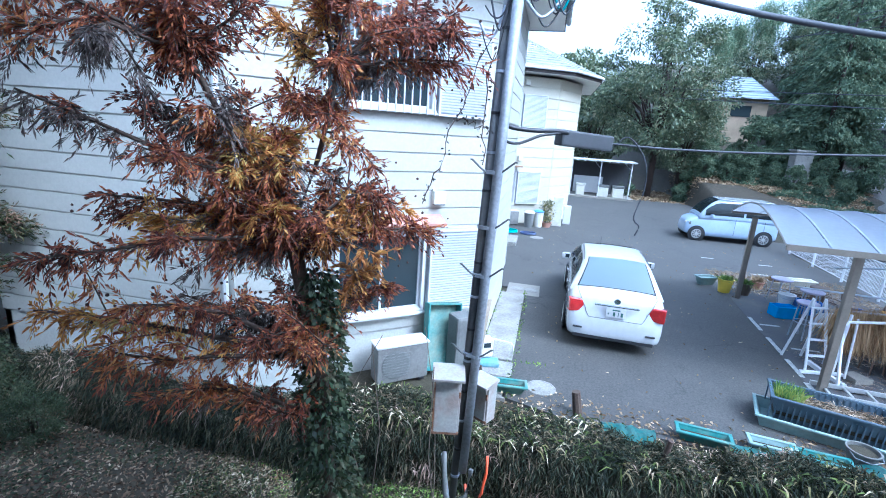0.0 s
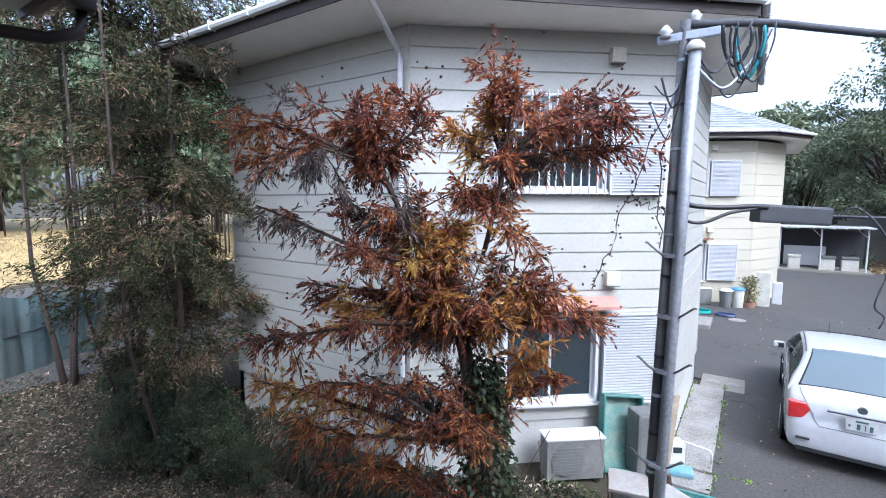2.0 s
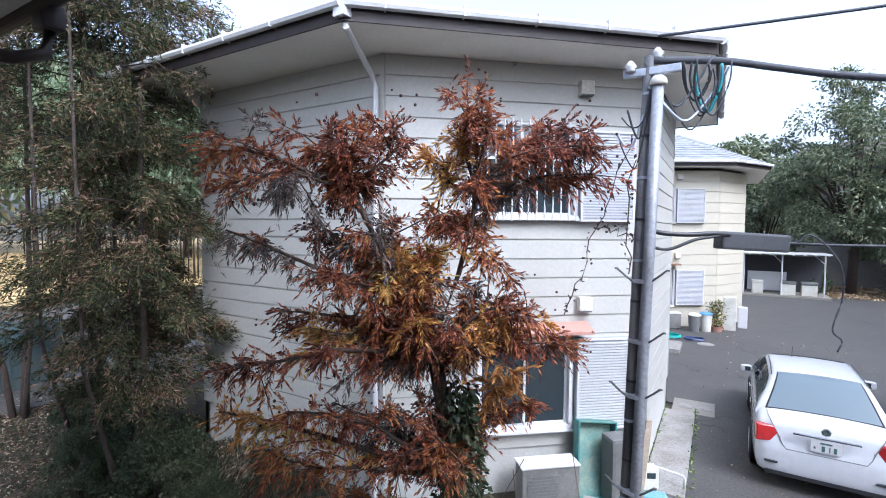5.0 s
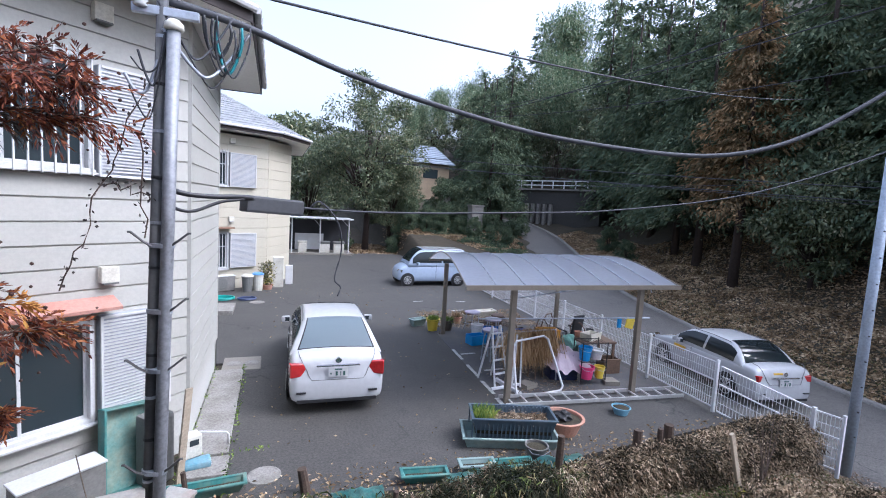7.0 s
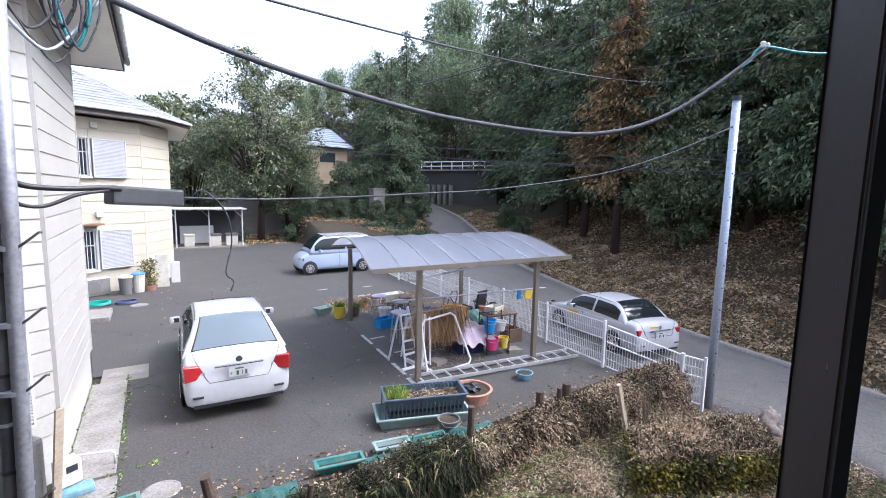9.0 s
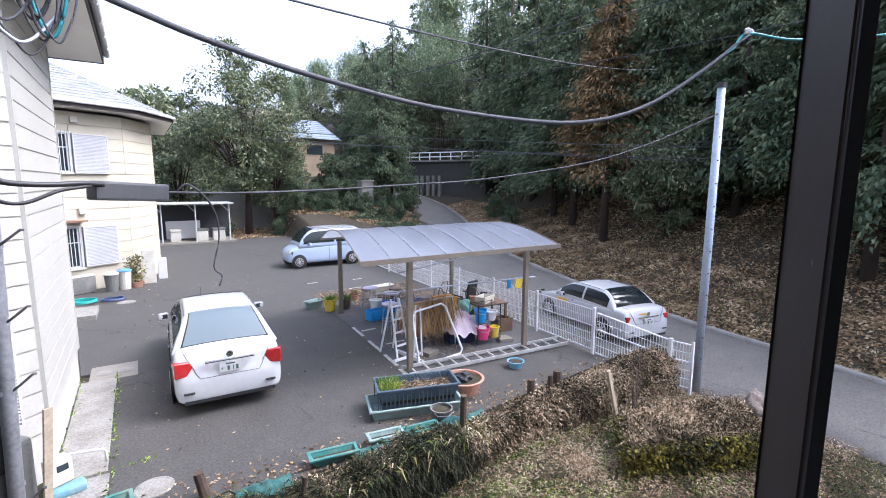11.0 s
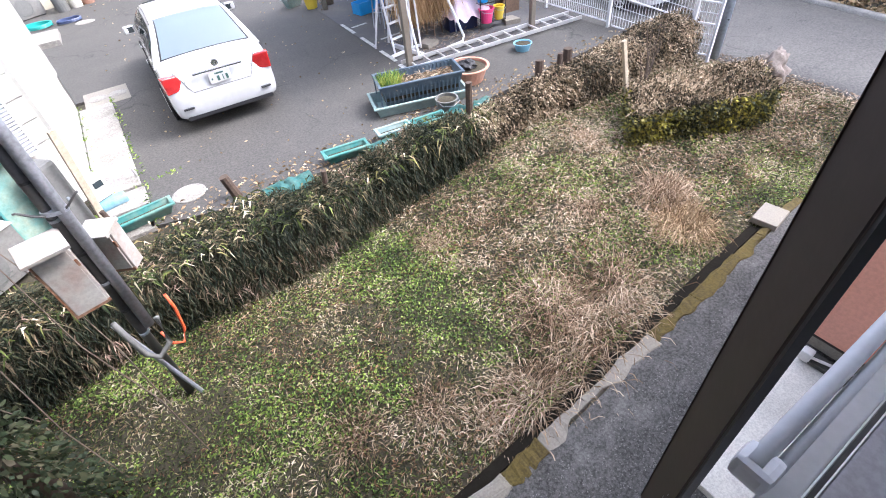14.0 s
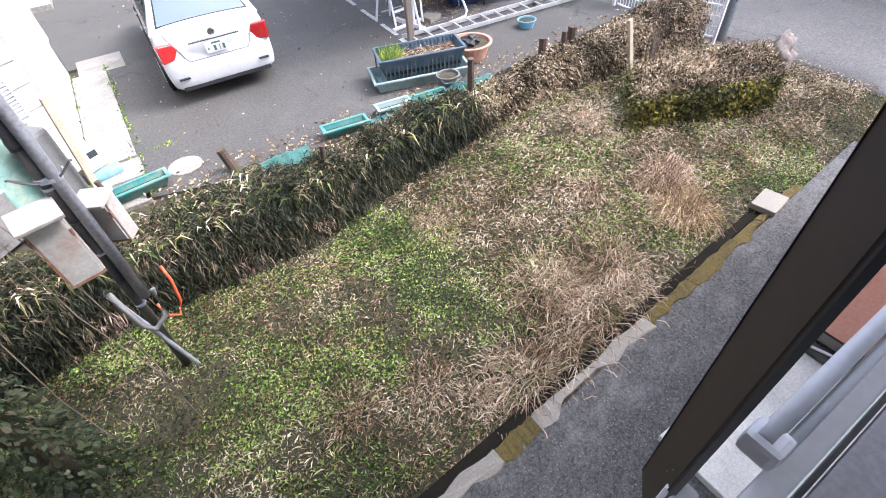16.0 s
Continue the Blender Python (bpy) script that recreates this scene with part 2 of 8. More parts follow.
WHITE_METAL = worn("white_metal", (0.58, 0.58, 0.575), 0.4, big=3, fine=30, dirt=(0.5, 0.46, 0.4), amount=0.15)
WHITE_BAR = worn("white_painted_bar", (0.72, 0.73, 0.75), 0.4, big=3, fine=30, dirt=(0.5, 0.46, 0.4), amount=0.2)
ALU = worn("aluminium", (0.62, 0.62, 0.61), 0.35, metal=0.6, big=4, fine=40, amount=0.2)
BRONZE = worn("bronze_aluminium", (0.23, 0.20, 0.16), 0.4, metal=0.4, big=4, fine=40, amount=0.2)
BROWN = worn("dark_brown_paint", (0.021, 0.013, 0.011), 0.6, big=5, fine=60, dirt=(0.05, 0.035, 0.028), amount=0.25, relief=0.05)
STEEL = worn("galvanised_steel", (0.42, 0.45, 0.50), 0.45, metal=0.5, big=3, fine=30, dirt=(0.25, 0.26, 0.29), amount=0.3)
POLE_DARK = worn("weathered_pole", (0.065, 0.067, 0.07), 0.55, metal=0.2, big=3, fine=30, dirt=(0.2, 0.19, 0.17), amount=0.4)
CONDUIT = worn("grey_conduit", (0.28, 0.29, 0.315), 0.5, metal=0.2, big=2.5, fine=30, dirt=(0.15, 0.15, 0.15), amount=0.45)
POLE_BLUE = worn("pale_blue_pole", (0.40, 0.46, 0.54), 0.5, metal=0.2, big=2, fine=25, dirt=(0.27, 0.29, 0.31), amount=0.35)
CABLE = worn("black_cable", (0.022, 0.022, 0.025), 0.5, amount=0.2)
CABLE_GREY = worn("grey_cable", (0.045, 0.047, 0.055), 0.7, amount=0.2)
CABLE_TEAL = worn("teal_cable", (0.02, 0.22, 0.24), 0.5, amount=0.2)
BARK = worn("bark", (0.085, 0.058, 0.042), 0.95, big=6, fine=35, dirt=(0.035, 0.025, 0.02), amount=0.5, relief=1.0)
BARK_DARK = worn("dark_bark", (0.05, 0.034, 0.026), 0.95, big=6, fine=35, dirt=(0.022, 0.017, 0.013), amount=0.5, relief=1.0)
BARK_PALE = worn("dry_twig", (0.17, 0.13, 0.10), 0.9, big=6, fine=35, amount=0.4, relief=0.6)
PINK = worn("salmon_wall", (0.72, 0.36, 0.27), 0.7, big=1.0, fine=30, dirt=(0.55, 0.28, 0.22), amount=0.2, relief=0.15)
PAINT = worn("white_car_paint", (0.50, 0.505, 0.51), 0.22, big=2, fine=10, dirt=(0.45, 0.45, 0.44), amount=0.1, relief=0.0, coat=0.6)
PAINT_BLUE = worn("pale_blue_car_paint", (0.42, 0.50, 0.62), 0.25, big=2, fine=10, dirt=(0.36, 0.43, 0.54), amount=0.1, relief=0.0, coat=0.6)
RUBBER = worn("tyre_rubber", (0.02, 0.02, 0.02), 0.8, amount=0.3)
BLACK = worn("black_plastic", (0.02, 0.02, 0.022), 0.5, amount=0.3)
CHROME = worn("chrome", (0.7, 0.7, 0.72), 0.15, metal=1.0, amount=0.1, relief=0.0)
RED_LENS = worn("red_lens", (0.42, 0.02, 0.02), 0.15, big=12, fine=60, dirt=(0.2, 0.005, 0.008), amount=0.3, relief=0.0, coat=0.7)
GLASS = glassy("dark_glass", (0.03, 0.04, 0.045))
# pale blue base colour: the sky's reflection is painted into this glass
REAR_GLASS = glassy("sky_painted_car_glass", (0.25, 0.31, 0.34), 0.04)
TEAL = worn("teal_painted_plastic", (0.04, 0.18, 0.165), 0.55, big=4, fine=30, dirt=(0.30, 0.28, 0.2), amount=0.3)
GREY_PLASTIC = worn("grey_plastic", (0.15, 0.15, 0.14), 0.6, big=3, fine=30, amount=0.25)
BEIGE = worn("weathered_beige", (0.62, 0.60, 0.52), 0.6, big=3, fine=30, dirt=(0.35, 0.30, 0.2), amount=0.3)
RUST = worn("rusty_white_enamel", (0.40, 0.39, 0.36), 0.5, big=5, fine=40, dirt=(0.25, 0.1, 0.04), amount=0.35)
NEEDLE_RED = leafy("dying_cedar_needles", [(0.12, (0.054, 0.027, 0.023)), (0.34, (0.132, 0.043, 0.031)), (0.54, (0.264, 0.083, 0.044)), (0.76, (0.408, 0.144, 0.055)), (0.94, (0.504, 0.263, 0.086))], 0.7, 0.2, 0.25)
NEEDLE_GOLD = leafy("golden_cedar_needles", [(0.15, (0.28, 0.11, 0.035)), (0.45, (0.48, 0.22, 0.055)), (0.7, (0.58, 0.34, 0.085)), (0.9, (0.50, 0.40, 0.13))], 0.7, 0.2, 0.3)
NEEDLE_GREY = leafy("withered_cedar_needles", [(0.2, (0.046, 0.039, 0.036)), (0.5, (0.117, 0.091, 0.078)), (0.85, (0.221, 0.182, 0.163))], 0.8, 0.2, 0.1)
NEEDLE_DARK = leafy("bronzed_cedar_needles", [(0.12, (0.014, 0.018, 0.010)), (0.42, (0.038, 0.052, 0.02)), (0.6, (0.085, 0.085, 0.034)), (0.76, (0.14, 0.088, 0.05)), (0.96, (0.25, 0.16, 0.11))], 0.8, 0.2, 0.15, 0.75)
UNDERGROWTH = leafy("undergrowth_leaf", [(0.1, (0.014, 0.022, 0.012)), (0.5, (0.045, 0.065, 0.028)), (0.8, (0.09, 0.09, 0.045)), (0.97, (0.14, 0.115, 0.075))], 0.6, 0.3, 0.15)
CONIFER = leafy("conifer_leaf", [(0.1, (0.032, 0.052, 0.035)), (0.45, (0.090, 0.128, 0.075)), (0.75, (0.174, 0.203, 0.112)), (0.95, (0.290, 0.275, 0.160))], 0.75, 0.2, 0.2, 0.32)
CONIFER_BROWN = leafy("browning_conifer_leaf", [(0.15, (0.072, 0.061, 0.031)), (0.5, (0.194, 0.133, 0.066)), (0.85, (0.347, 0.224, 0.111))], 0.8, 0.2, 0.15)
BROAD = leafy("evergreen_leaf", [(0.1, (0.040, 0.061, 0.032)), (0.45, (0.115, 0.147, 0.076)), (0.75, (0.207, 0.231, 0.121)), (0.95, (0.368, 0.326, 0.196))], 0.45, 0.5, 0.25)
BAMBOO = leafy("bamboo_leaf", [(0.1, (0.054, 0.104, 0.061)), (0.5, (0.168, 0.237, 0.128)), (0.9, (0.336, 0.350, 0.224))], 0.6, 0.3, 0.25)
HEDGE = leafy("hedge_leaf", [(0.1, (0.009, 0.013, 0.008)), (0.45, (0.033, 0.042, 0.023)), (0.66, (0.078, 0.076, 0.043)), (0.89, (0.147, 0.114, 0.070)), (0.975, (0.276, 0.198, 0.139)), (1, (0.442, 0.319, 0.254))], 0.65, 0.2, 0.15, 0.85)
HEDGE_DRY = leafy("dry_vine_leaf", [(0.1, (0.029, 0.025, 0.016)), (0.4, (0.103, 0.086, 0.052)), (0.65, (0.310, 0.230, 0.149)), (0.95, (0.667, 0.540, 0.380))], 0.8, 0.2, 0.15, 0.85)
SHRUB_YELLOW = leafy("yellowing_shrub_leaf", [(0.1, (0.025, 0.031, 0.014)), (0.45, (0.10, 0.10, 0.04)), (0.68, (0.22, 0.19, 0.05)), (0.9, (0.40, 0.36, 0.06))], 0.6, 0.3, 0.2, 0.85)
# the darkest grass stops paint the shade between blades into single blades
GRASS = leafy("grass_blade", [(0.15, (0.012, 0.018, 0.008)), (0.42, (0.046, 0.066, 0.018)), (0.66, (0.15, 0.185, 0.046)), (0.81, (0.24, 0.185, 0.09)), (0.91, (0.45, 0.37, 0.235)), (0.98, (0.67, 0.59, 0.43))], 0.7, 0.25, 0.25, 0.95)
WEED = leafy("weed_leaf", [(0.12, (0.03, 0.055, 0.012)), (0.45, (0.11, 0.185, 0.032)), (0.9, (0.32, 0.43, 0.085))], 0.5, 0.35, 0.25, 0.85)
STRAW = leafy("straw", [(0.08, (0.106, 0.067, 0.038)), (0.4, (0.248, 0.171, 0.106)), (0.7, (0.458, 0.352, 0.248)), (0.95, (0.642, 0.538, 0.403))], 0.8, 0.2, 0.2, 0.8)
DEAD = leafy("dead_stubble", [(0.1, (0.040, 0.024, 0.015)), (0.45, (0.135, 0.076, 0.041)), (0.75, (0.270, 0.140, 0.078)), (0.95, (0.450, 0.281, 0.166))], 0.85, 0.2, 0.15, 0.8)
LITTER_DARK = leafy("brown_leaf_litter", [(0.1, (0.06, 0.04, 0.028)), (0.4, (0.15, 0.10, 0.065)), (0.7, (0.27, 0.195, 0.13)), (0.95, (0.46, 0.37, 0.27))], 0.85, 0.2, 0.15, 0.85)
LITTER = leafy("leaf_litter", [(0.1, (0.106, 0.073, 0.043)), (0.4, (0.250, 0.173, 0.096)), (0.7, (0.425, 0.312, 0.186)), (0.95, (0.675, 0.537, 0.360))], 0.85, 0.2, 0.15)


def plain(name, c, rough=0.5, metal=0.0):
    return worn(name, c, rough, metal, big=5, fine=40, amount=0.2, relief=0.05)


# ---- ground, road, parking lot ----
ROAD = np.array([(9.5, -60, -2.4), (10.6, -12, -1.1), (11.3, -2, -0.75), (11.75, 2, -0.62), (12.35, 5.2, -0.6), (12.8, 9, -0.56), (13.75, 14, -0.4), (15.2, 20, -0.1),
                 (17.2, 25, 0.3), (19.4, 30, 1.0), (20.9, 35, 1.9), (20.6, 41, 3.0), (17.5, 48, 4.4), (12, 54, 5.6)])


def smooth(a, b, v):
    k = np.clip((v - a) / (b - a), 0, 1)
    return k * k * (3 - 2 * k)


def ground_z(x, y):
    """Height of the land: a flat lot, a lower yard, the lane and the wooded hill."""
    x, y = np.asarray(x, float), np.asarray(y, float)
    rx, rz = np.interp(y, ROAD[:, 1], ROAD[:, 0]), np.interp(y, ROAD[:, 1], ROAD[:, 2])
    yard = -0.8 + 0.42 * smooth(0.8, 6.0, x) * smooth(1.8, 4.5, y)
    yard = yard * (1 - smooth(8.0, 10.0, x)) + (rz - 0.03) * smooth(8.0, 10.0, x)
    lot = -0.05 + 0 * x
    lot = lot * (1 - smooth(9.0, 9.5, x)) + (rz - 0.05) * smooth(9.0, 9.5, x)
    k = smooth(5.42, 5.8, y)
    base = yard * (1 - k) + lot * k
    back = smooth(34, 60, y) * 0.2 * np.clip(y - 34, 0, 60) * smooth(-2, 16, x)
    hx = np.where(y > 37, 21.0, rx)
    u = np.clip(x - (hx + 1.95), 0, 120)
    bank = 0.25 * u + 0.42 * np.clip(u - 5, 0, 70)
    bank = bank * smooth(-60, -8, y) * (1 - 0.6 * smooth(60, 160, y))
    left = 0.035 * np.clip(-x - 14, 0, 50) + 1.0 * smooth(7.0, 12.0, -x) * (1 - smooth(4.6, 6.4, y)) * (1 - smooth(14, 22, -x))
    rough_k = 0.02 + 0.12 * smooth(0.3, 3, u)
    bumps = rough_k * np.sin(1.7 * x + 0.6 * y) * np.sin(1.3 * y - 0.4 * x)
    inlot = (x > -1.2) * (x < 15.5) * (y > 5.6) * (y < 36)
    bumps = bumps * np.where((inlot > 0) & (u <= 0), 0.0, 1.0)
    return base + np.maximum(bank, back * (x > rx + 2) + back * (x <= rx + 2) * 0.6) + left + bumps


def axis(lo, a, b, hi, step):
    inner = np.arange(a, b + 1e-6, step)
    return np.concatenate([a - np.geomspace(abs(a - lo), step, 16), inner, b + np.geomspace(step, hi - b, 16)])


gx, gy = axis(-900, -10, 34, 900, 0.3), axis(-900, -1, 62, 1500, 0.35)
GX, GY = np.meshgrid(gx, gy)
gv = np.stack([GX, GY, ground_z(GX, GY)], -1).reshape(-1, 3)
ii = np.arange(len(gx) * len(gy)).reshape(len(gy), len(gx))
gf = np.stack([ii[:-1, :-1], ii[:-1, 1:], ii[1:, 1:], ii[1:, :-1]], -1).reshape(-1, 4)
ground = hang("ground", mesh_of("ground", gv, gf), SOIL, smooth=True)
tagged(ground, "uneven earth with thin winter grass and leaf litter", "ground", kind="structure")

# the lane: a strip with a slight crown
rs = []
for k in range(len(ROAD) - 1):
    for f in np.linspace(0, 1, 10, endpoint=False):
        rs.append(ROAD[k] * (1 - f) + ROAD[k + 1] * f)
rs = np.array(rs)
rs[4:-4] = sum(rs[4 + o:len(rs) - 4 + o] for o in range(-4, 5)) / 9
td = unit(np.gradient(rs, axis=0) * np.array([1, 1, 0]))
side = np.stack([td[:, 1], -td[:, 0], 0 * td[:, 0]], 1)
left_o = np.interp(rs[:, 1], [3.0, 5.0, 19.0, 23.0], [-1.8, -2.6, -4.6, -1.8])
left_o = np.where((rs[:, 1] > 5) & (rs[:, 1] < 19), -(rs[:, 0] - 9.42), left_o)[:, None]
lane = [rs + side * o + np.array([0, 0, h]) for o, h in ((left_o - 0.03, -0.25), (left_o, 0.0), (left_o * 0.5, 0.015), (0, 0.025), (0.9, 0.015), (1.75, 0.0), (1.8, -0.25))]
lv = np.concatenate(lane)
nn = len(rs)
lf = [(a * nn + i, (a + 1) * nn + i, (a + 1) * nn + i + 1, a * nn + i + 1) for a in range(6) for i in range(nn - 1)]
tagged(hang("road", mesh_of("road", lv, lf), LANE, smooth=True), "narrow grey asphalt lane climbing past the wooded bank", "road", kind="structure")
kv = np.concatenate([rs + side * o + np.array([0, 0, h]) for o, h in ((1.82, -0.1), (1.82, 0.05), (2.02, 0.06), (2.04, -0.1))])
kf = [(a * nn + i, (a + 1) * nn + i, (a + 1) * nn + i + 1, a * nn + i + 1) for a in range(3) for i in range(nn - 1)]
tagged(hang("kerb", mesh_of("kerb", kv, kf), CONCRETE), "low weathered concrete kerb along the lane", "kerb", kind="structure")

lot_bm = bmesh.new()
prism(lot_bm, [(-0.3, 6.12), (0.6, 5.85), (3.2, 5.75), (5.2, 5.95), (9.05, 6.3), (9.15, 19.6), (13.3, 20.6), (15.4, 26.0), (11.5, 33.5), (-1.5, 34.0), (-6.5, 30), (-6, 11.5), (-0.3, 11.2)], -0.2, 0.0)
lot = part("pavement", lot_bm, ASPHALT)
tagged(lot, "dark grey worn asphalt parking lot between houses", "parking lot", kind="structure")

# ---- houses ----


def face_frame(a, b):
    """Local frame of a wall from a to b (plan): x along it, -y outwards."""
    d = Vector((b[0] - a[0], b[1] - a[1], 0)).normalized()
    return Matrix(((d.x, -d.y, 0, a[0]), (d.y, d.x, 0, a[1]), (0, 0, 1, 0), (0, 0, 0, 1)))


def siding_wall(name, a, b, z0, z1, holes, house, row=0.273, boards=True, skin=None):
    """A thick wall with real openings (s0, s1, z0, z1), clad in long boards."""
    m = face_frame(a, b)
    length = math.dist(a, b)
    bm = bmesh.new()
    cuts = sorted({0.0, length, *[h[0] for h in holes], *[h[1] for h in holes]})
    for s0, s1 in zip(cuts, cuts[1:]):
        zz = sorted((h[2], h[3]) for h in holes if h[0] < (s0 + s1) / 2 < h[1])
        lo = z0
        for h0, h1 in zz + [(z1, z1)]:
            if h0 - lo > 0.01:
                box(bm, ((s0 + s1) / 2, 0.075, (lo + h0) / 2), (s1 - s0, 0.15, h0 - lo), m)
            lo = h1
    skin = skin or SIDING
    wall = part(name, bm, skin, house)
    if not boards:
        return wall, m
    z, cache = z0, {}
    while z < z1 - 0.05:
        top = min(z + row, z1)
        free = [(0.0, length)]
        for h in holes:
            if h[2] < top - 0.02 and h[3] > z + 0.02:
                free = [q for s0, s1 in free for q in ((s0, min(s1, h[0])), (max(s0, h[1]), s1)) if q[1] - q[0] > 0.03]
        for s0, s1 in free:
            key = (round(s1 - s0, 3), round(top - z, 3))
            if key not in cache:
                w, hh = s1 - s0, top - z
                bb = bmesh.new()
                ring = [(0.0, 0.0), (-0.017, 0.0), (-0.022, 0.006), (-0.019, hh - 0.018), (0.0, hh - 0.014)]
                va = [bb.verts.new((0, y, q)) for y, q in ring]
                vb = [bb.verts.new((w, y, q)) for y, q in ring]
                for i in range(5):
                    j = (i + 1) % 5
                    bb.faces.new((va[i], vb[i], vb[j], va[j]))
                bb.faces.new(va)
                bb.faces.new(vb[::-1])
                bmesh.ops.recalc_face_normals(bb, faces=bb.faces)
                me = bpy.data.meshes.new("siding_board")
                bb.to_mesh(me)
                bb.free()
                me.materials.append(skin)
                cache[key] = me
            ob = new("siding_board", cache[key])
            ob.parent = wall
            ob.matrix_world = m @ pose(s0, 0, z)
        z += row
    return wall, m


def frame_bars(bm, s0, s1, z0, z1, y, w, d, m):
    for c, s in (((s0 + w / 2, y, (z0 + z1) / 2), (w, d, z1 - z0)), ((s1 - w / 2, y, (z0 + z1) / 2), (w, d, z1 - z0)),
                 (((s0 + s1) / 2, y, z0 + w / 2), (s1 - s0 - 2 * w, d, w)), (((s0 + s1) / 2, y, z1 - w / 2), (s1 - s0 - 2 * w, d, w))):
        box(bm, c, s, m, 0.004)


def window_unit(house, m, s0, s1, z0, z1, grille=0, curtain=True):
    """A sliding aluminium window in its opening, with a grille of upright bars if asked."""
    bm = bmesh.new()
    frame_bars(bm, s0, s1, z0, z1, 0.0, 0.05, 0.14, m)
    win = part("window", bm, WHITE_METAL, house, "white aluminium sliding window")
    mid = (s0 + s1) / 2
    for k, (p, q) in enumerate(((s0 + 0.05, mid + 0.02), (mid - 0.02, s1 - 0.05))):
        bm = bmesh.new()
        frame_bars(bm, p, q, z0 + 0.05, z1 - 0.05, 0.0 + 0.035 * k, 0.035, 0.03, m)
        sash = part("sash", bm, WHITE_METAL, win)
        part("pane", bx(((p + q) / 2, 0.004 + 0.035 * k, (z0 + z1) / 2), (q - p - 0.068, 0.006, z1 - z0 - 0.168), m), GLASS, sash, "dark window glass")
    part("sill", bx((mid, -0.075, z0 - 0.012), (s1 - s0 + 0.06, 0.1, 0.03), m, 0.006), WHITE_METAL, win)
    part("inside", bx((mid, 0.13, (z0 + z1) / 2), (s1 - s0, 0.01, z1 - z0), m), CURTAIN, win, "grey curtain behind the glass")
    if grille:
        g = part("grille", bx(((s0 + s1) / 2, -0.115, z0 + 0.02), (s1 - s0, 0.012, 0.03), m), WHITE_METAL, house, "white window grille")
        for z in (z0 + (z1 - z0) * 0.62, z1 - 0.02):
            part("grille_rail", bx(((s0 + s1) / 2, -0.115, z), (s1 - s0, 0.012, 0.03), m), WHITE_METAL, g)
        for s_ in (s0, s1):
            for z in (z0 + 0.02, z1 - 0.02):
                part("grille_bracket", bx((s_, -0.06, z), (0.02, 0.11, 0.03), m), WHITE_METAL, g)
        n = max(3, int((s1 - s0) / grille))
        me = None
        for i in range(n + 1):
            x = s0 + 0.03 + (s1 - s0 - 0.06) * i / n
            if me is None:
                me = bpy.data.meshes.new("bar")
                b2 = bx((0, 0, 0), (0.018, 0.022, z1 - z0 + 0.08), None, 0.004)
                b2.to_mesh(me)
                b2.free()
                me.materials.append(WHITE_METAL)
            ob = new("bar", me)
            ob.parent = g
            ob.matrix_world = m @ pose(x, -0.13, (z0 + z1) / 2)
    return win


def shutter_case(house, m, s0, s1, z0, z1, rows=30):
    """The box beside a window that holds its shutters, with a face of ribs."""
    # grey case under white ribs: shade in the gaps is put into its colour
    case = part("shutter_case", bx(((s0 + s1) / 2, -0.06, (z0 + z1) / 2), (s1 - s0, 0.11, z1 - z0), m, 0.006), STEEL, house, "white ribbed metal shutter case, greyed between the ribs for shade")
    bm = bmesh.new()
    for i in range(rows):
        z = z0 + 0.05 + (z1 - z0 - 0.1) * (i + 0.5) / rows
        h = (z1 - z0 - 0.1) / rows
        box(bm, ((s0 + s1) / 2, -0.127, z), (s1 - s0 - 0.06, 0.028, h * 0.5), m)
    part("ribs", bm, WHITE_METAL, case)
    bm = bmesh.new()
    frame_bars(bm, s0, s1, z0, z1, -0.125, 0.03, 0.04, m)
    part("case_frame", bm, WHITE_METAL, case)


def vent_hood(house, m, s, z):
    bm = bmesh.new()
    box(bm, (s, -0.07, z), (0.2, 0.1, 0.2), m, 0.012)
    v = part("vent_hood", bm, BEIGE, house, "square weathered vent hood")
    part("louvre", bx((s, -0.09, z - 0.105), (0.17, 0.09, 0.02), m), GREY_PLASTIC, v)


CURTAIN = worn("grey_curtain", (0.16, 0.18, 0.19), 0.9, big=4, fine=30, amount=0.3)


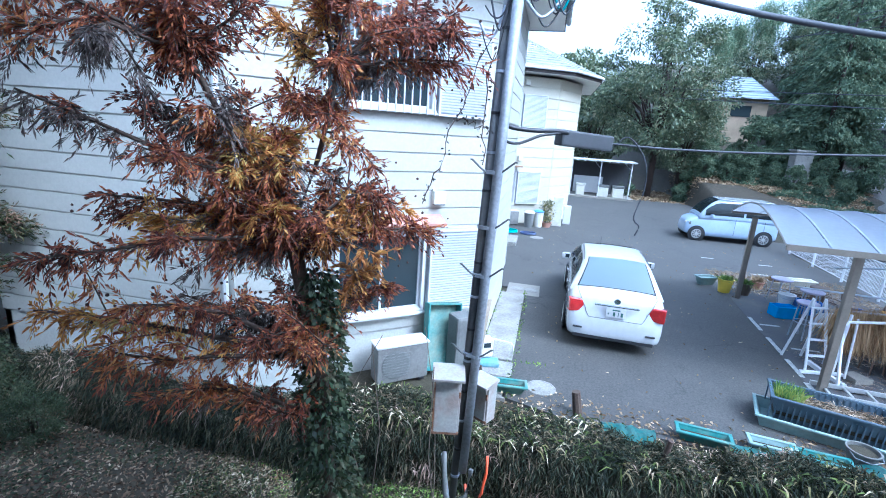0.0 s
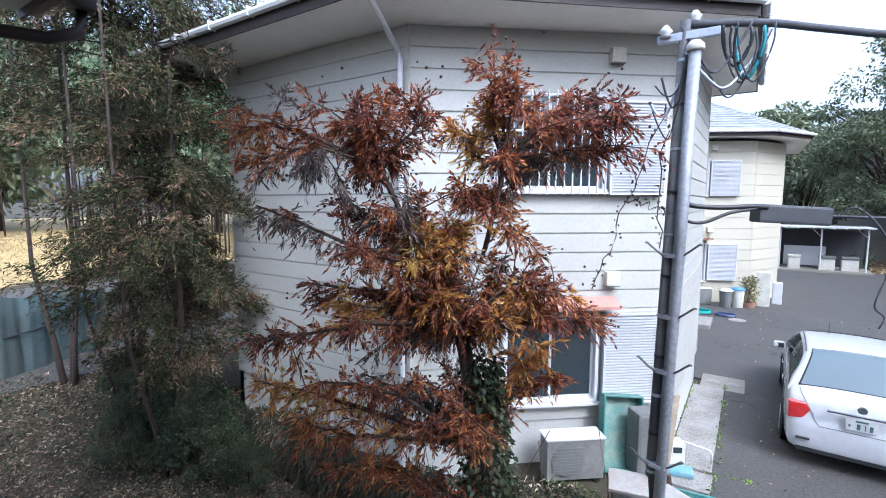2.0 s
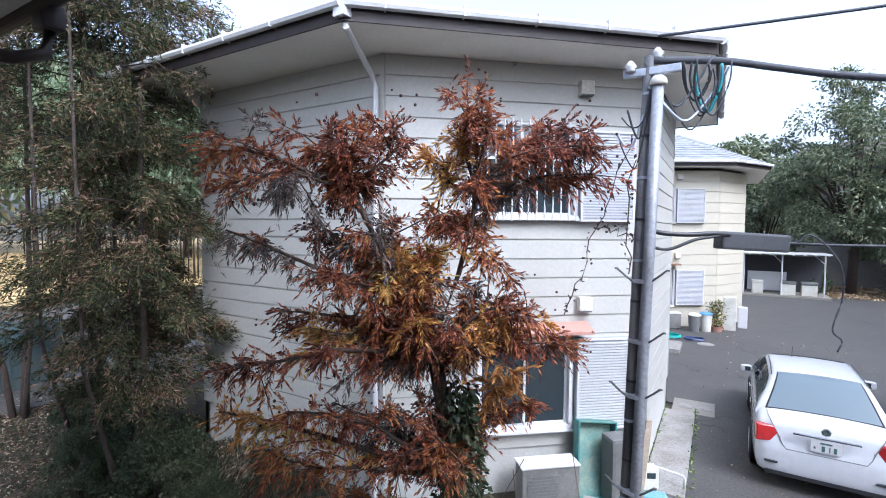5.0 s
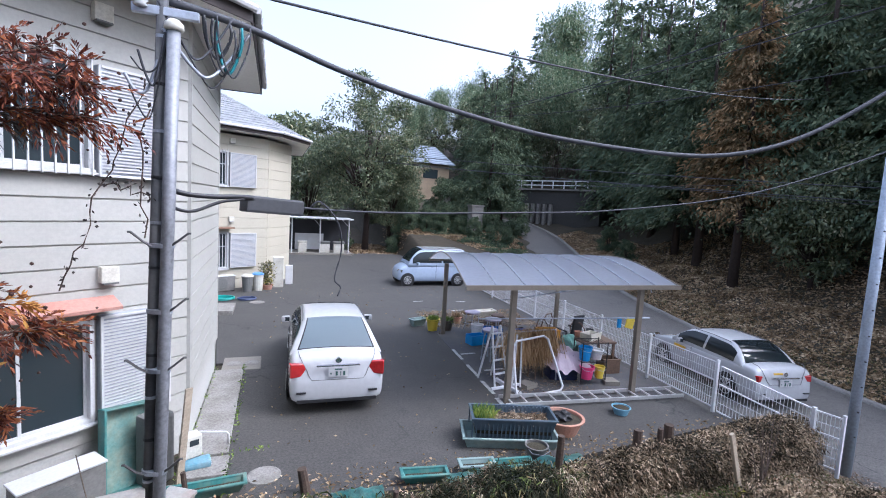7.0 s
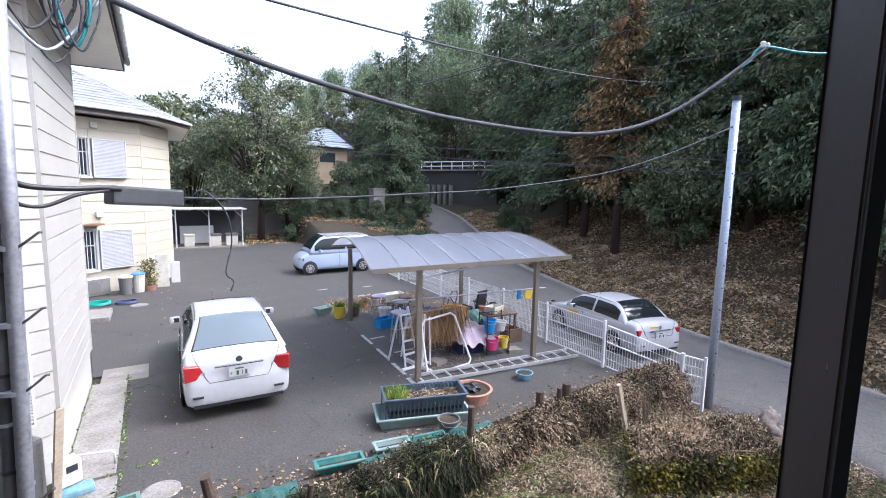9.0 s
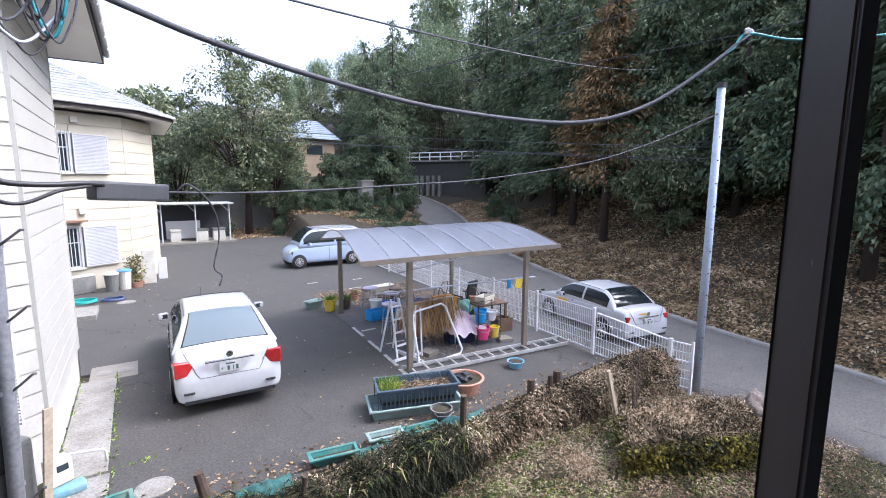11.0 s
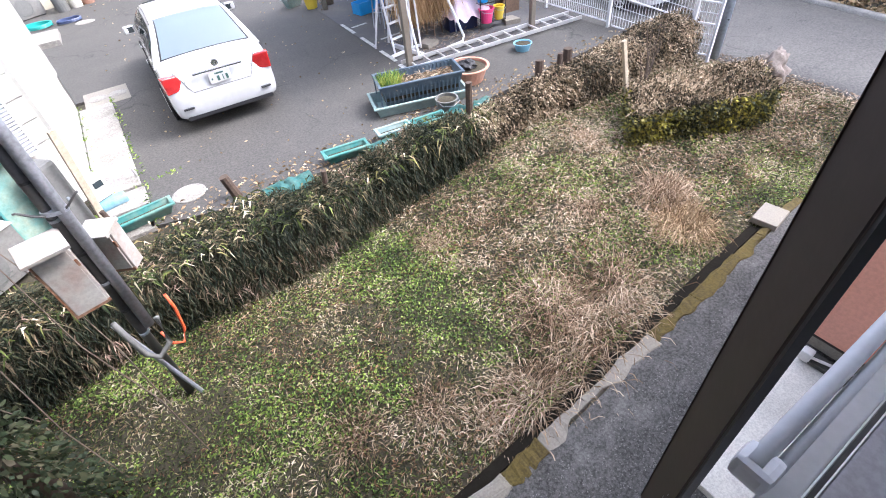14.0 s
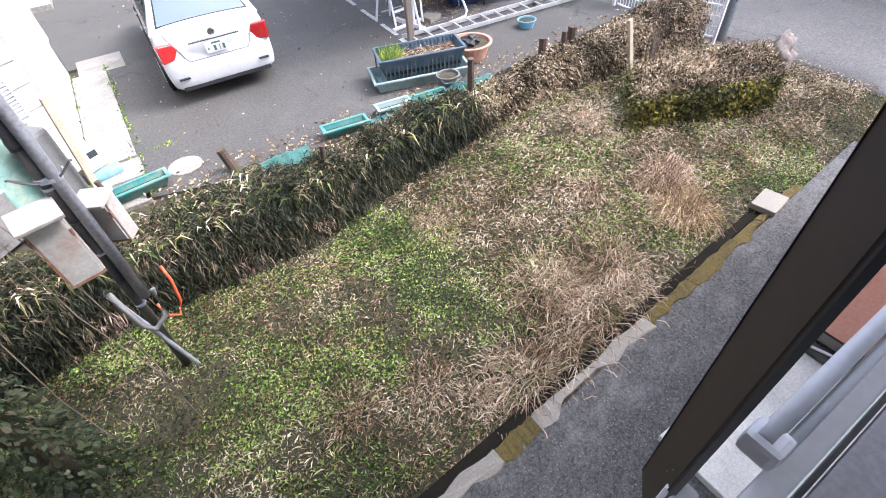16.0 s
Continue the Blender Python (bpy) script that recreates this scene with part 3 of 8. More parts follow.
def eave_and_roof(house, outer, inner, z, apex, rise):
    """Soffit, fascia, gutter and hipped roof round an eave polygon."""
    bm = bmesh.new()
    prism(bm, outer, z, z + 0.03)
    part("soffit", bm, SOFFIT, house, "pale soffit board under the eave")
    n = len(outer)
    gt = bmesh.new()
    for i in range(n):
        a, b = Vector((*outer[i], 0)), Vector((*outer[(i + 1) % n], 0))
        m = face_frame(a.xy, b.xy)
        l = (b - a).length
        part("fascia", bx((l / 2, 0.012, z + 0.07), (l, 0.025, 0.17), m), BROWN, house, "dark brown fascia board")
        tube(gt, [m @ Vector((0, -0.055, z + 0.16)), m @ Vector((l, -0.055, z + 0.16))], 0.055, 8)
        for k in range(int(l / 0.9)):
            box(gt, (0.45 + 0.9 * k, -0.055, z + 0.17), (0.02, 0.125, 0.125), m)
    part("gutter", gt, WHITE_METAL, house, "weathered white eaves gutter", smooth=False)
    bm = bmesh.new()
    ring = [bm.verts.new((p[0], p[1], z + 0.2)) for p in outer]
    top = [bm.verts.new((p[0] + (apex[0] - p[0]) * 0.999, p[1] + (apex[1] - p[1]) * 0.999, z + 0.2 + rise)) for p in outer]
    for i in range(n):
        j = (i + 1) % n
        bm.faces.new((ring[i], ring[j], top[j], top[i]))
    bm.faces.new(ring[::-1])
    roof = part("roof", bm, ROOFING, house, "grey slate hipped roof")
    # courses of slates as stepped strips
    for i in range(n):
        a, b, t = Vector((*outer[i], z + 0.21)), Vector((*outer[(i + 1) % n], z + 0.21)), Vector((*apex, z + 0.21 + rise))
        nrm = (b - a).cross(t - a).normalized()
        nrows = max(4, int(((a + b) / 2 - t).length / 0.32))
        bm = bmesh.new()
        for k in range(nrows - 1):
            f0, f1 = k / nrows, (k + 1.03) / nrows
            p0, p1, q1, q0 = a.lerp(t, f0), b.lerp(t, f0), b.lerp(t, f1), a.lerp(t, f1)
            cnt = max(1, int((p1 - p0).length / 0.45))
            for c in range(cnt):
                u0, u1 = (c + 0.01) / cnt, (c + 0.99) / cnt
                lift = 0.02 + 0.006 * random.random()
                vs = [bm.verts.new(v) for v in (p0.lerp(p1, u0) + nrm * lift, p0.lerp(p1, u1) + nrm * lift, q0.lerp(q1, u1) + nrm * 0.004, q0.lerp(q1, u0) + nrm * 0.004,
                                                p0.lerp(p1, u0), p0.lerp(p1, u1))]
                bm.faces.new(vs[:4])
                bm.faces.new((vs[4], vs[5], vs[1], vs[0]))
        tagged(part("slate_covering", bm, ROOFING, roof), kind="stuff")


house = thing("house", -4.5, 8.5, 0, 0, "two-storey cream siding house with white shutters and wide eaves", "house")
W1 = [(-7.9, 5.09), (-3.85, 5.09), (-0.83, 7.6), (-0.83, 11.1), (-7.9, 11.1)]


def local(ob_parent):
    """Keep the world places of parts that were built in world metres."""
    bpy.context.view_layer.update()
    inv = ob_parent.matrix_world.inverted()
    for c in ob_parent.children:
        c.matrix_parent_inverse = inv


for k in range(5):
    bm = bmesh.new()
    m = face_frame(W1[k], W1[(k + 1) % 5])
    l = math.dist(W1[k], W1[(k + 1) % 5])
    part("foundation", bx((l / 2, 0.06, -0.02), (l, 0.12, 0.74 + 0.5), m), PLASTER, house, "pale rendered foundation")
CHAMFER_HOLES = [(1.13, 2.73, 3.9, 5.22), (1.3, 2.72, 0.86, 2.15)]
siding_wall("wall", W1[0], W1[1], 0.6, 6.06, [], house)
_, mc = siding_wall("wall", W1[1], W1[2], 0.6, 6.06, CHAMFER_HOLES, house)
siding_wall("wall", W1[2], W1[3], 0.6, 6.06, [], house)
siding_wall("wall", W1[3], W1[4], 0.6, 6.06, [], house, boards=False)
siding_wall("wall", W1[4], W1[0], 0.6, 6.06, [], house, boards=False)
window_unit(house, mc, 1.13, 2.73, 3.9, 5.22, grille=0.115)
window_unit(house, mc, 1.3, 2.72, 0.86, 2.15)
shutter_case(house, mc, 2.76, 3.58, 3.86, 5.14)
shutter_case(house, mc, 2.76, 3.6, 0.84, 2.18)
vent_hood(house, mc, 2.84, 5.74)
vent_hood(house, mc, 2.88, 2.68)
bm = bmesh.new()
vs = [bm.verts.new(mc @ Vector(v)) for v in ((1.05, 0, 2.42), (2.95, 0, 2.42), (2.95, -0.26, 2.31), (1.05, -0.26, 2.31), (1.05, 0, 2.38), (2.95, 0, 2.38), (2.95, -0.26, 2.27), (1.05, -0.26, 2.27))]
for f in ((0, 1, 2, 3), (7, 6, 5, 4), (3, 2, 6, 7), (1, 5, 6, 2), (0, 3, 7, 4), (0, 4, 5, 1)):
    bm.faces.new([vs[i] for i in f])
part("awning", bm, worn("faded_red_tin", (0.42, 0.20, 0.15), 0.6, big=4, fine=30, dirt=(0.45, 0.3, 0.25), amount=0.3), house, "faded red tin awning over the window")
for corner in (W1[1], W1[2], W1[3]):
    part("corner_trim", bx((corner[0], corner[1] - 0.01, 3.33), (0.06, 0.06, 5.44)), SIDING, house)
bm = bmesh.new()
tube(bm, [(-3.62, 4.08, 6.12), (-3.62, 4.1, 6.0), (-3.9, 4.92, 5.72), (-3.9, 4.98, 5.6), (-3.9, 4.98, -0.4)], 0.038, 8)
box(bm, (-3.62, 4.06, 6.16), (0.16, 0.16, 0.16))
part("downpipe", bm, WHITE_METAL, house, "white rain downpipe at the corner")
eave_and_roof(house, [(-8.75, 4.05), (-3.6, 4.05), (-0.03, 7.22), (-0.03, 12.0), (-8.75, 12.0)], None, 6.06, (-5.2, 8.6), 2.1)
local(house)

house_b = thing("house", -2.5, 23, 0, 0, "second cream two-storey house beyond the lot", "house")
W2 = [(-4.2, 18.55), (0.02, 20.85), (0.95, 22.7), (0.95, 28), (-6, 28), (-6, 20)]
H2 = [(2.15, 3.15, 4.0, 5.35), (2.15, 3.2, 0.8, 2.25)]
mb = None
for k in range(6):
    a, b = W2[k], W2[(k + 1) % 6]
    w, m = siding_wall("wall", a, b, 0.0, 6.0, H2 if k == 0 else [], house_b, row=0.4, boards=k < 2, skin=CREAM)
    mb = mb or m
window_unit(house_b, mb, 2.15, 3.15, 4.0, 5.35, grille=0.11)
window_unit(house_b, mb, 2.15, 3.2, 0.8, 2.25, grille=0.11)
shutter_case(house_b, mb, 3.2, 4.25, 4.0, 5.3, 26)
shutter_case(house_b, mb, 3.25, 4.3, 0.85, 2.2, 26)
vent_hood(house_b, mb, 3.3, 5.75)
vent_hood(house_b, mb, 2.6, 2.95)
vent_hood(house_b, mb, 3.3, 2.75)
eave_and_roof(house_b, [(-4.9, 17.4), (0.55, 20.35), (1.75, 22.4), (1.75, 28.8), (-6.8, 28.8), (-6.8, 19)], None, 6.1, (-3.0, 24.0), 2.3)
part("awning", bx((2.6, -0.2, 2.42), (1.4, 0.4, 0.06), mb), worn("brown_tin", (0.22, 0.13, 0.08), 0.5), house_b)
local(house_b)


# ---- trees ----
def conifer(rng, height, radius, count, leaf, wide, first=0.12, droop=0.35, boughs=7, puff=0.22, stem=1.0):
    """Trunk and crown meshes of a conifer: whorls of drooping boughs carrying sprays."""
    bm = bmesh.new()
    tube(bm, [(0, 0, -0.6), (0.05, 0, height * 0.4), (0, 0.05, height * 0.97)], (height * 0.016 + 0.03) * stem, 7, 0.15)
    z = first * height
    n_b = int(height * boughs)
    hz = first * height + (1 - first) * height * rng.random(n_b) ** 1.15
    reach = radius * (1 - (hz - first * height) / ((1 - first) * height)) ** 0.75 * rng.uniform(0.55, 1.15, n_b) + 0.15
    az = rng.uniform(0, 2 * math.pi, n_b)
    for k in range(0, n_b, 2):
        tip = (math.cos(az[k]) * reach[k], math.sin(az[k]) * reach[k], hz[k] - droop * reach[k])
        rod(bm, (0, 0, hz[k]), tip, 0.03, 0.008, 4)
    which = rng.choice(n_b, count, p=(reach ** 1.5) / (reach ** 1.5).sum())
    f = rng.random(count) ** 0.6
    r = reach[which] * f
    spread = 0.06 + puff * reach[which] * f * 0.8
    p = np.stack([np.cos(az[which]) * r, np.sin(az[which]) * r, hz[which] - droop * r * f], 1)
    p += rng.normal(size=(count, 3)) * spread[:, None] * np.array([1, 1, 0.55])
    d = np.stack([np.cos(az[which]), np.sin(az[which]), -0.6 + 0 * r], 1) + rng.normal(size=(count, 3)) * 0.6
    return bm, leaf_mesh("crown", p, d, leaf, wide, rng, 0.2)


def broadleaf(rng, height, radius, count, leaf, wide, trunk_r=0.2, low=0.25):
    """Trunk with limbs, and a lumpy crown of leaf clumps with gaps."""
    bm = bmesh.new()
    tube(bm, [(0, 0, -0.5), (0.1, 0.05, height * 0.3), (0.0, 0.1, height * 0.75)], trunk_r, 8, 0.4)
    n_c = 70
    u = unit(rng.normal(size=(n_c, 3)))
    rad = rng.uniform(0.35, 1.0, n_c) ** 0.6
    mid = height * (1 + low) / 2
    c = u * rad[:, None] * np.array([radius, radius, height * (1 - low) / 2])
    c[:, :2] *= (1 - 0.35 * np.clip(c[:, 2:3] / (height * 0.4), -0.3, 1))
    c[:, 2] += mid
    size = rng.uniform(0.5, 1.0, n_c) * radius * 0.34
    for k in range(0, n_c, 3):
        tube(bm, [(0, 0, height * low * rng.uniform(0.7, 1.6)), tuple(c[k] * np.array([0.5, 0.5, 0.85])), tuple(c[k])], trunk_r * 0.35, 5, 0.2)
    w = rng.integers(0, n_c, count)
    o = unit(rng.normal(size=(count, 3)))
    p = c[w] + o * (size[w] * rng.uniform(0.45, 1.05, count))[:, None] * np.array([1, 1, 0.75])
    d = o + rng.normal(size=(count, 3)) * 0.7 + np.array([0, 0, -0.25])
    return bm, leaf_mesh("crown", p, d, leaf, wide, rng, 0.15)


def bamboo(rng, height, count):
    """A clump of arching culms with feathery tops."""
    bm = bmesh.new()
    ps, ds = [], []
    for k in range(16):
        bx0, by0 = rng.normal(size=2) * 1.2
        lean = rng.normal(size=2) * 1.0
        h = height * rng.uniform(0.8, 1.05)
        pts = [(bx0 + lean[0] * f * f, by0 + lean[1] * f * f, h * f * (1 - 0.06 * f)) for f in np.linspace(0, 1, 6)]
        tube(bm, pts, 0.05, 5, 0.3)
        m = count // 16
        f = rng.uniform(0.45, 1.02, m)
        q = np.stack([bx0 + lean[0] * f * f, by0 + lean[1] * f * f, h * f * (1 - 0.06 * f)], 1) + rng.normal(size=(m, 3)) * np.array([0.75, 0.75, 0.4])
        ps.append(q)
        ds.append(rng.normal(size=(m, 3)) + np.array([0, 0, -0.5]))
    return bm, leaf_mesh("crown", np.concatenate(ps), np.concatenate(ds), 0.42, 0.11, rng, 0.3)


def tree(kind, mesh_pair, leaf_mat, x, y, label, group="", scale=1.0, rz=0.0, z=None):
    bm, crown = mesh_pair
    t = thing(kind, x, y, float(ground_z(x, y)) if z is None else z, rz, label, "tree", group)
    t.scale = (scale,) * 3
    part("trunk", bm, BARK_DARK, t, smooth=True)
    hang("crown", crown, leaf_mat, t)
    return t


rng = np.random.default_rng(7)
WOOD = "trees of the wooded hill"
far_rng = np.random.default_rng(70)
kinds = [
    tree("cedar_tree", conifer(rng, 15, 3.1, 17000, 0.27, 0.105, 0.24), CONIFER, 24.5, 12.0, "tall dark green conifer on the wooded bank", WOOD),
    tree("cedar_tree", conifer(rng, 13, 2.7, 15000, 0.26, 0.10, 0.18), CONIFER, 21.5, 8.0, "tall dark green conifer on the wooded bank", WOOD),
    tree("cedar_tree", conifer(rng, 13.5, 2.3, 16000, 0.26, 0.09, 0.3, 0.5), CONIFER_BROWN, 20.6, 16.0, "conifer with browning needles on the bank", WOOD),
    tree("evergreen_tree", broadleaf(rng, 10, 3.4, 12000, 0.30, 0.14, 0.18, 0.12), BROAD, 25.5, 17.5, "leafy dark evergreen broadleaf tree on the bank", WOOD),
    tree("bamboo", bamboo(rng, 15, 12000), BAMBOO, 27, 52, "clump of tall feathery bamboo on the hill", WOOD),
    tree("cedar_tree", conifer(far_rng, 15, 3.2, 6500, 0.42, 0.17), CONIFER, 39, 40, "tall dark green conifer high on the hill", WOOD),
    tree("evergreen_tree", broadleaf(far_rng, 12.6, 4.7, 8000, 0.5, 0.24, 0.28, 0.1), BROAD, 46, 38, "broad evergreen tree high on the hill", WOOD),
]
spots = [(0, 22.3, 19.6, 1.0), (1, 23.5, 22.3, 1.05), (0, 25.8, 22.5, 1.1), (1, 19.4, 5.0, 0.95), (0, 20.5, 2.0, 1.0), (1, 23.5, 4.0, 1.1), (1, 22.6, 10.6, 0.9), (3, 21.2, 13.0, 0.62), (0, 22.8, 14.4, 1.0),
         (0, 26.0, 27.0, 1.15), (1, 28.5, 30.0, 1.1), (0, 28.0, 33.0, 1.0), (0, 30.0, 34.5, 1.2), (3, 31.0, 40.0, 1.0), (0, 21.0, 45.0, 0.78), (1, 23.8, 46.0, 1.05), (0, 21.3, 47.5, 0.9), (0, 17.4, 36.4, 0.80), (1, 18.9, 37.0, 0.72),
         (4, 24, 57, 0.62), (4, 30, 56, 0.76), (4, 21, 62, 0.58), (4, 34, 52, 0.95), (4, 18, 60, 0.5), (4, 27, 64, 0.72), (4, 38, 58, 1.3), (4, 15.5, 57, 0.4), (4, 31, 47, 0.78), (3, 22, 53.5, 0.75), (3, 26.5, 50, 0.9), (3, 18, 54, 0.6), (3, 29.5, 51, 1.0),
         (0, 29, 14, 1.2), (1, 30, 18, 1.2), (0, 31, 24, 1.25), (0, 28, 8, 1.2), (1, 27, 3, 1.2), (0, 34, 12, 1.3), (0, 35, 19, 1.3), (1, 34, 28, 1.3), (0, 37, 36, 1.3), (0, 41, 46, 1.3), (1, 33, 42, 1.2), (0, 36, 4, 1.3), (1, 28, -4, 1.2), (0, 22, -3, 1.1), (0, 45, 30, 1.3), (1, 44, 16, 1.3), (0, 48, 60, 1.4), (3, 33, 66, 1.4), (0, 41, 70, 1.4)]
for k, (kind, x, y, s) in enumerate(spots):
    src = kinds[5 if kind < 2 and (x > 27.5 or y > 40) else kind]
    m = pose(x, y, float(ground_z(x, y)) - 0.2, 0, 0, (k * 77) % 360)
    c = copy_thing(src, m)
    c.scale = (s, s, s * (0.92 + 0.17 * ((k * 37) % 10) / 10))
kinds[4].scale = (0.75, 0.75, 0.7)
# trees beyond the lot
big = tree("evergreen_tree", broadleaf(rng, 13.6, 4.1, 32000, 0.23, 0.10, 0.28, 0.2), BROAD, 6.9, 36.0, "broad dark evergreen tree behind the lot", "trees behind the lot", z=-0.1)
for k, (x, y, s, zz) in enumerate([(9.0, 37.0, 0.62, 0.0), (1.5, 52, 1.0, 0.5), (-4, 55, 1.0, 0.5), (3.0, 44, 0.72, 0.2), (-14, 60, 1.0, 0.5), (-30, 55, 1.1, 0.5), (-22, 62, 1.2, 0.5)]):
    c = copy_thing(big if y < 40 else kinds[6], pose(x, y, zz, 0, 0, 60 * k + 40))
    c.scale = (s, s, s)
shrub = tree("shrub", broadleaf(rng, 3.4, 1.2, 7000, 0.2, 0.07, 0.05, 0.0), CONIFER, 12.2, 36.2, "dense dark green shrub behind the lot", "shrubs behind the lot", z=-0.1)
for k, (x, y, s) in enumerate([(13.6, 36.8, 1.2), (15.0, 37.5, 1.15), (16.4, 37.0, 1.3), (17.6, 37.6, 1.1), (5.0, 35.0, 0.6), (18.4, 33.5, 0.9), (8.6, 34.3, 0.42), (9.9, 34.2, 0.5), (11.2, 34.0, 0.4), (12.4, 34.2, 0.52), (13.6, 33.6, 0.42), (14.6, 33.0, 0.5), (15.6, 32.0, 0.4), (16.4, 31.0, 0.45), (10.3, 35.6, 0.75), (11.6, 35.2, 0.6), (13.0, 35.4, 0.7), (14.4, 35.6, 0.65), (15.8, 35.2, 0.75), (17.0, 34.6, 0.6), (9.2, 35.0, 0.5), (22.8, 27.5, 0.6), (21.0, 23.6, 0.5), (11.0, 40, 1.2), (1.5, 36, 0.8), (-1.5, 37, 0.9)]):
    c = copy_thing(shrub, pose(x, y, float(ground_z(x, y)) - 0.1, 0, 0, 50 * k))
    c.scale = (s, s, s)

# the bronzed cedars beside the house
rng = np.random.default_rng(11)
GREY_CEDARS = "bronzed cedars at the yard's edge"


def spray_cedar(rng, height, radius, n_spray, per, first, leaf, wide):
    """A slender cedar: forked thin stems, boughs and hanging sprays of short needles."""
    bm = bmesh.new()
    for k in range(3):
        a, q = 2.2 * k + 0.4, 0.16 + 0.1 * k
        ca, sa = math.cos(a), math.sin(a)
        tube(bm, [(0.05 * ca, 0.05 * sa, -0.5), (q * 0.8 * ca, q * 0.8 * sa, 0.9), (q * 1.7 * ca, q * 1.7 * sa, 2.4), (q * 1.9 * ca, q * 1.9 * sa, height * (0.6 + 0.1 * k))], 0.085 - 0.017 * k, 7, 0.3)
    n_b = int(height * 12)
    u = rng.random(n_b)
    hz = height * (first + (1 - first) * u)
    reach = radius * np.clip(1 - u, 0, 1) ** 0.2 * np.clip(0.45 + u * 3.5, 0, 1) * rng.uniform(0.45, 1.15, n_b) + 0.12
    az = rng.uniform(0, 2 * math.pi, n_b)
    for k in range(n_b):
        e = np.array([math.cos(az[k]) * reach[k], math.sin(az[k]) * reach[k], 0])
        tube(bm, [(0, 0, hz[k]), tuple(e * 0.5 + np.array([0, 0, hz[k] + 0.02])), tuple(e + np.array([0, 0, hz[k] - 0.3 * reach[k]]))], 0.014, 4, 0.3)
    w = rng.choice(n_b, n_spray, p=reach / reach.sum())
    f = rng.random(n_spray) ** 0.55
    r = reach[w] * f
    base = np.stack([np.cos(az[w]) * r, np.sin(az[w]) * r, hz[w] - 0.3 * r * f], 1) + rng.normal(size=(n_spray, 3)) * 0.07
    way = unit(np.stack([np.cos(az[w]), np.sin(az[w]), 0 * r - 0.2], 1) + rng.normal(size=(n_spray, 3)) * 0.5)
    ln = rng.uniform(0.14, 0.42, n_spray)
    g = rng.random((n_spray, per))
    p = base[:, None, :] + way[:, None, :] * (ln[:, None] * g)[..., None] + rng.normal(size=(n_spray, per, 3)) * 0.012
    p[..., 2] -= 0.2 * ln[:, None] * g * g
    d = np.repeat(way, per, 0) + rng.normal(size=(n_spray * per, 3)) * 0.55
    return bm, leaf_mesh("crown", p.reshape(-1, 3), d, leaf, wide, rng, 0.15)


ced = tree("cedar_tree", spray_cedar(rng, 11.0, 1.4, 6600, 13, 0.17, 0.085, 0.017), NEEDLE_DARK, -7.75, 3.75, "cedar with dull green and bronzed needles beside the house", GREY_CEDARS)
high = tree("cedar_tree", spray_cedar(rng, 12.0, 1.5, 4800, 13, 0.40, 0.085, 0.017), NEEDLE_DARK, -9.0, 3.7, "tall cedar with bronzed needles and bare lower stems", GREY_CEDARS)
for k, (src, x, y, s) in enumerate([(ced, -9.5, 4.5, 0.95), (high, -11.2, 3.5, 1.0)]):
    c = copy_thing(src, pose(x, y, float(ground_z(x, y)), 0, 0, 73 * k + 20))
    c.scale = (s, s, s)
under = tree("shrub", broadleaf(rng, 1.5, 0.65, 9000, 0.05, 0.02, 0.03, 0.0), UNDERGROWTH, -7.3, 3.9, "tangled dark undergrowth at the foot of the cedars", "undergrowth")
for k, (x, y, s) in enumerate([(-7.9, 4.1, 1.15), (-8.7, 3.9, 1.0), (-9.4, 4.0, 1.0), (-8.3, 3.3, 0.8), (-6.4, 4.2, 0.6)]):
    c = copy_thing(under, pose(x, y, float(ground_z(x, y)), 0, 0, 90 * k))
    c.scale = (s, s, s)


# ---- the dying cedar in front of the house ----
def spray_points(rng, path, thick, n_twig, needles, hang_down):
    """Flat fronds along a limb: a short twig with fingers set on both sides of it."""
    path = np.array(path)
    seg = rng.uniform(0.22, 1.0, n_twig) ** 0.75 * (len(path) - 1)
    i = np.minimum(seg.astype(int), len(path) - 2)
    base = path[i] + (path[i + 1] - path[i]) * (seg - i)[:, None]
    along = unit(path[i + 1] - path[i])
    d = unit(along * 0.5 + rng.normal(size=(n_twig, 3)) * 0.6 + np.array([0, 0, hang_down]))
    across = unit(np.cross(d, rng.normal(size=(n_twig, 3)) * 0.5 + np.array([0, 0, 1.0])))
    ln = rng.uniform(0.07, 0.19, n_twig) * thick
    twigs = [(b, b + dd * l * 0.6 + np.array([0, 0, -0.01]), b + dd * l + np.array([0, 0, -0.25 * l])) for b, dd, l in zip(base, d, ln)]
    f = np.tile((np.arange(needles) + 0.7) / needles, (n_twig, 1)) + rng.normal(size=(n_twig, needles)) * 0.04
    sign = np.where(np.arange(needles) % 2 == 0, 1.0, -1.0)[None, :, None] * (1.05 - 0.75 * f[..., None])
    p = base[:, None, :] + d[:, None, :] * (ln[:, None] * f)[..., None]
    p[..., 2] -= 0.25 * ln[:, None] * f * f
    nd = d[:, None, :] + across[:, None, :] * sign * 0.8 + rng.normal(size=p.shape) * 0.13
    return twigs, p.reshape(-1, 3), nd.reshape(-1, 3)


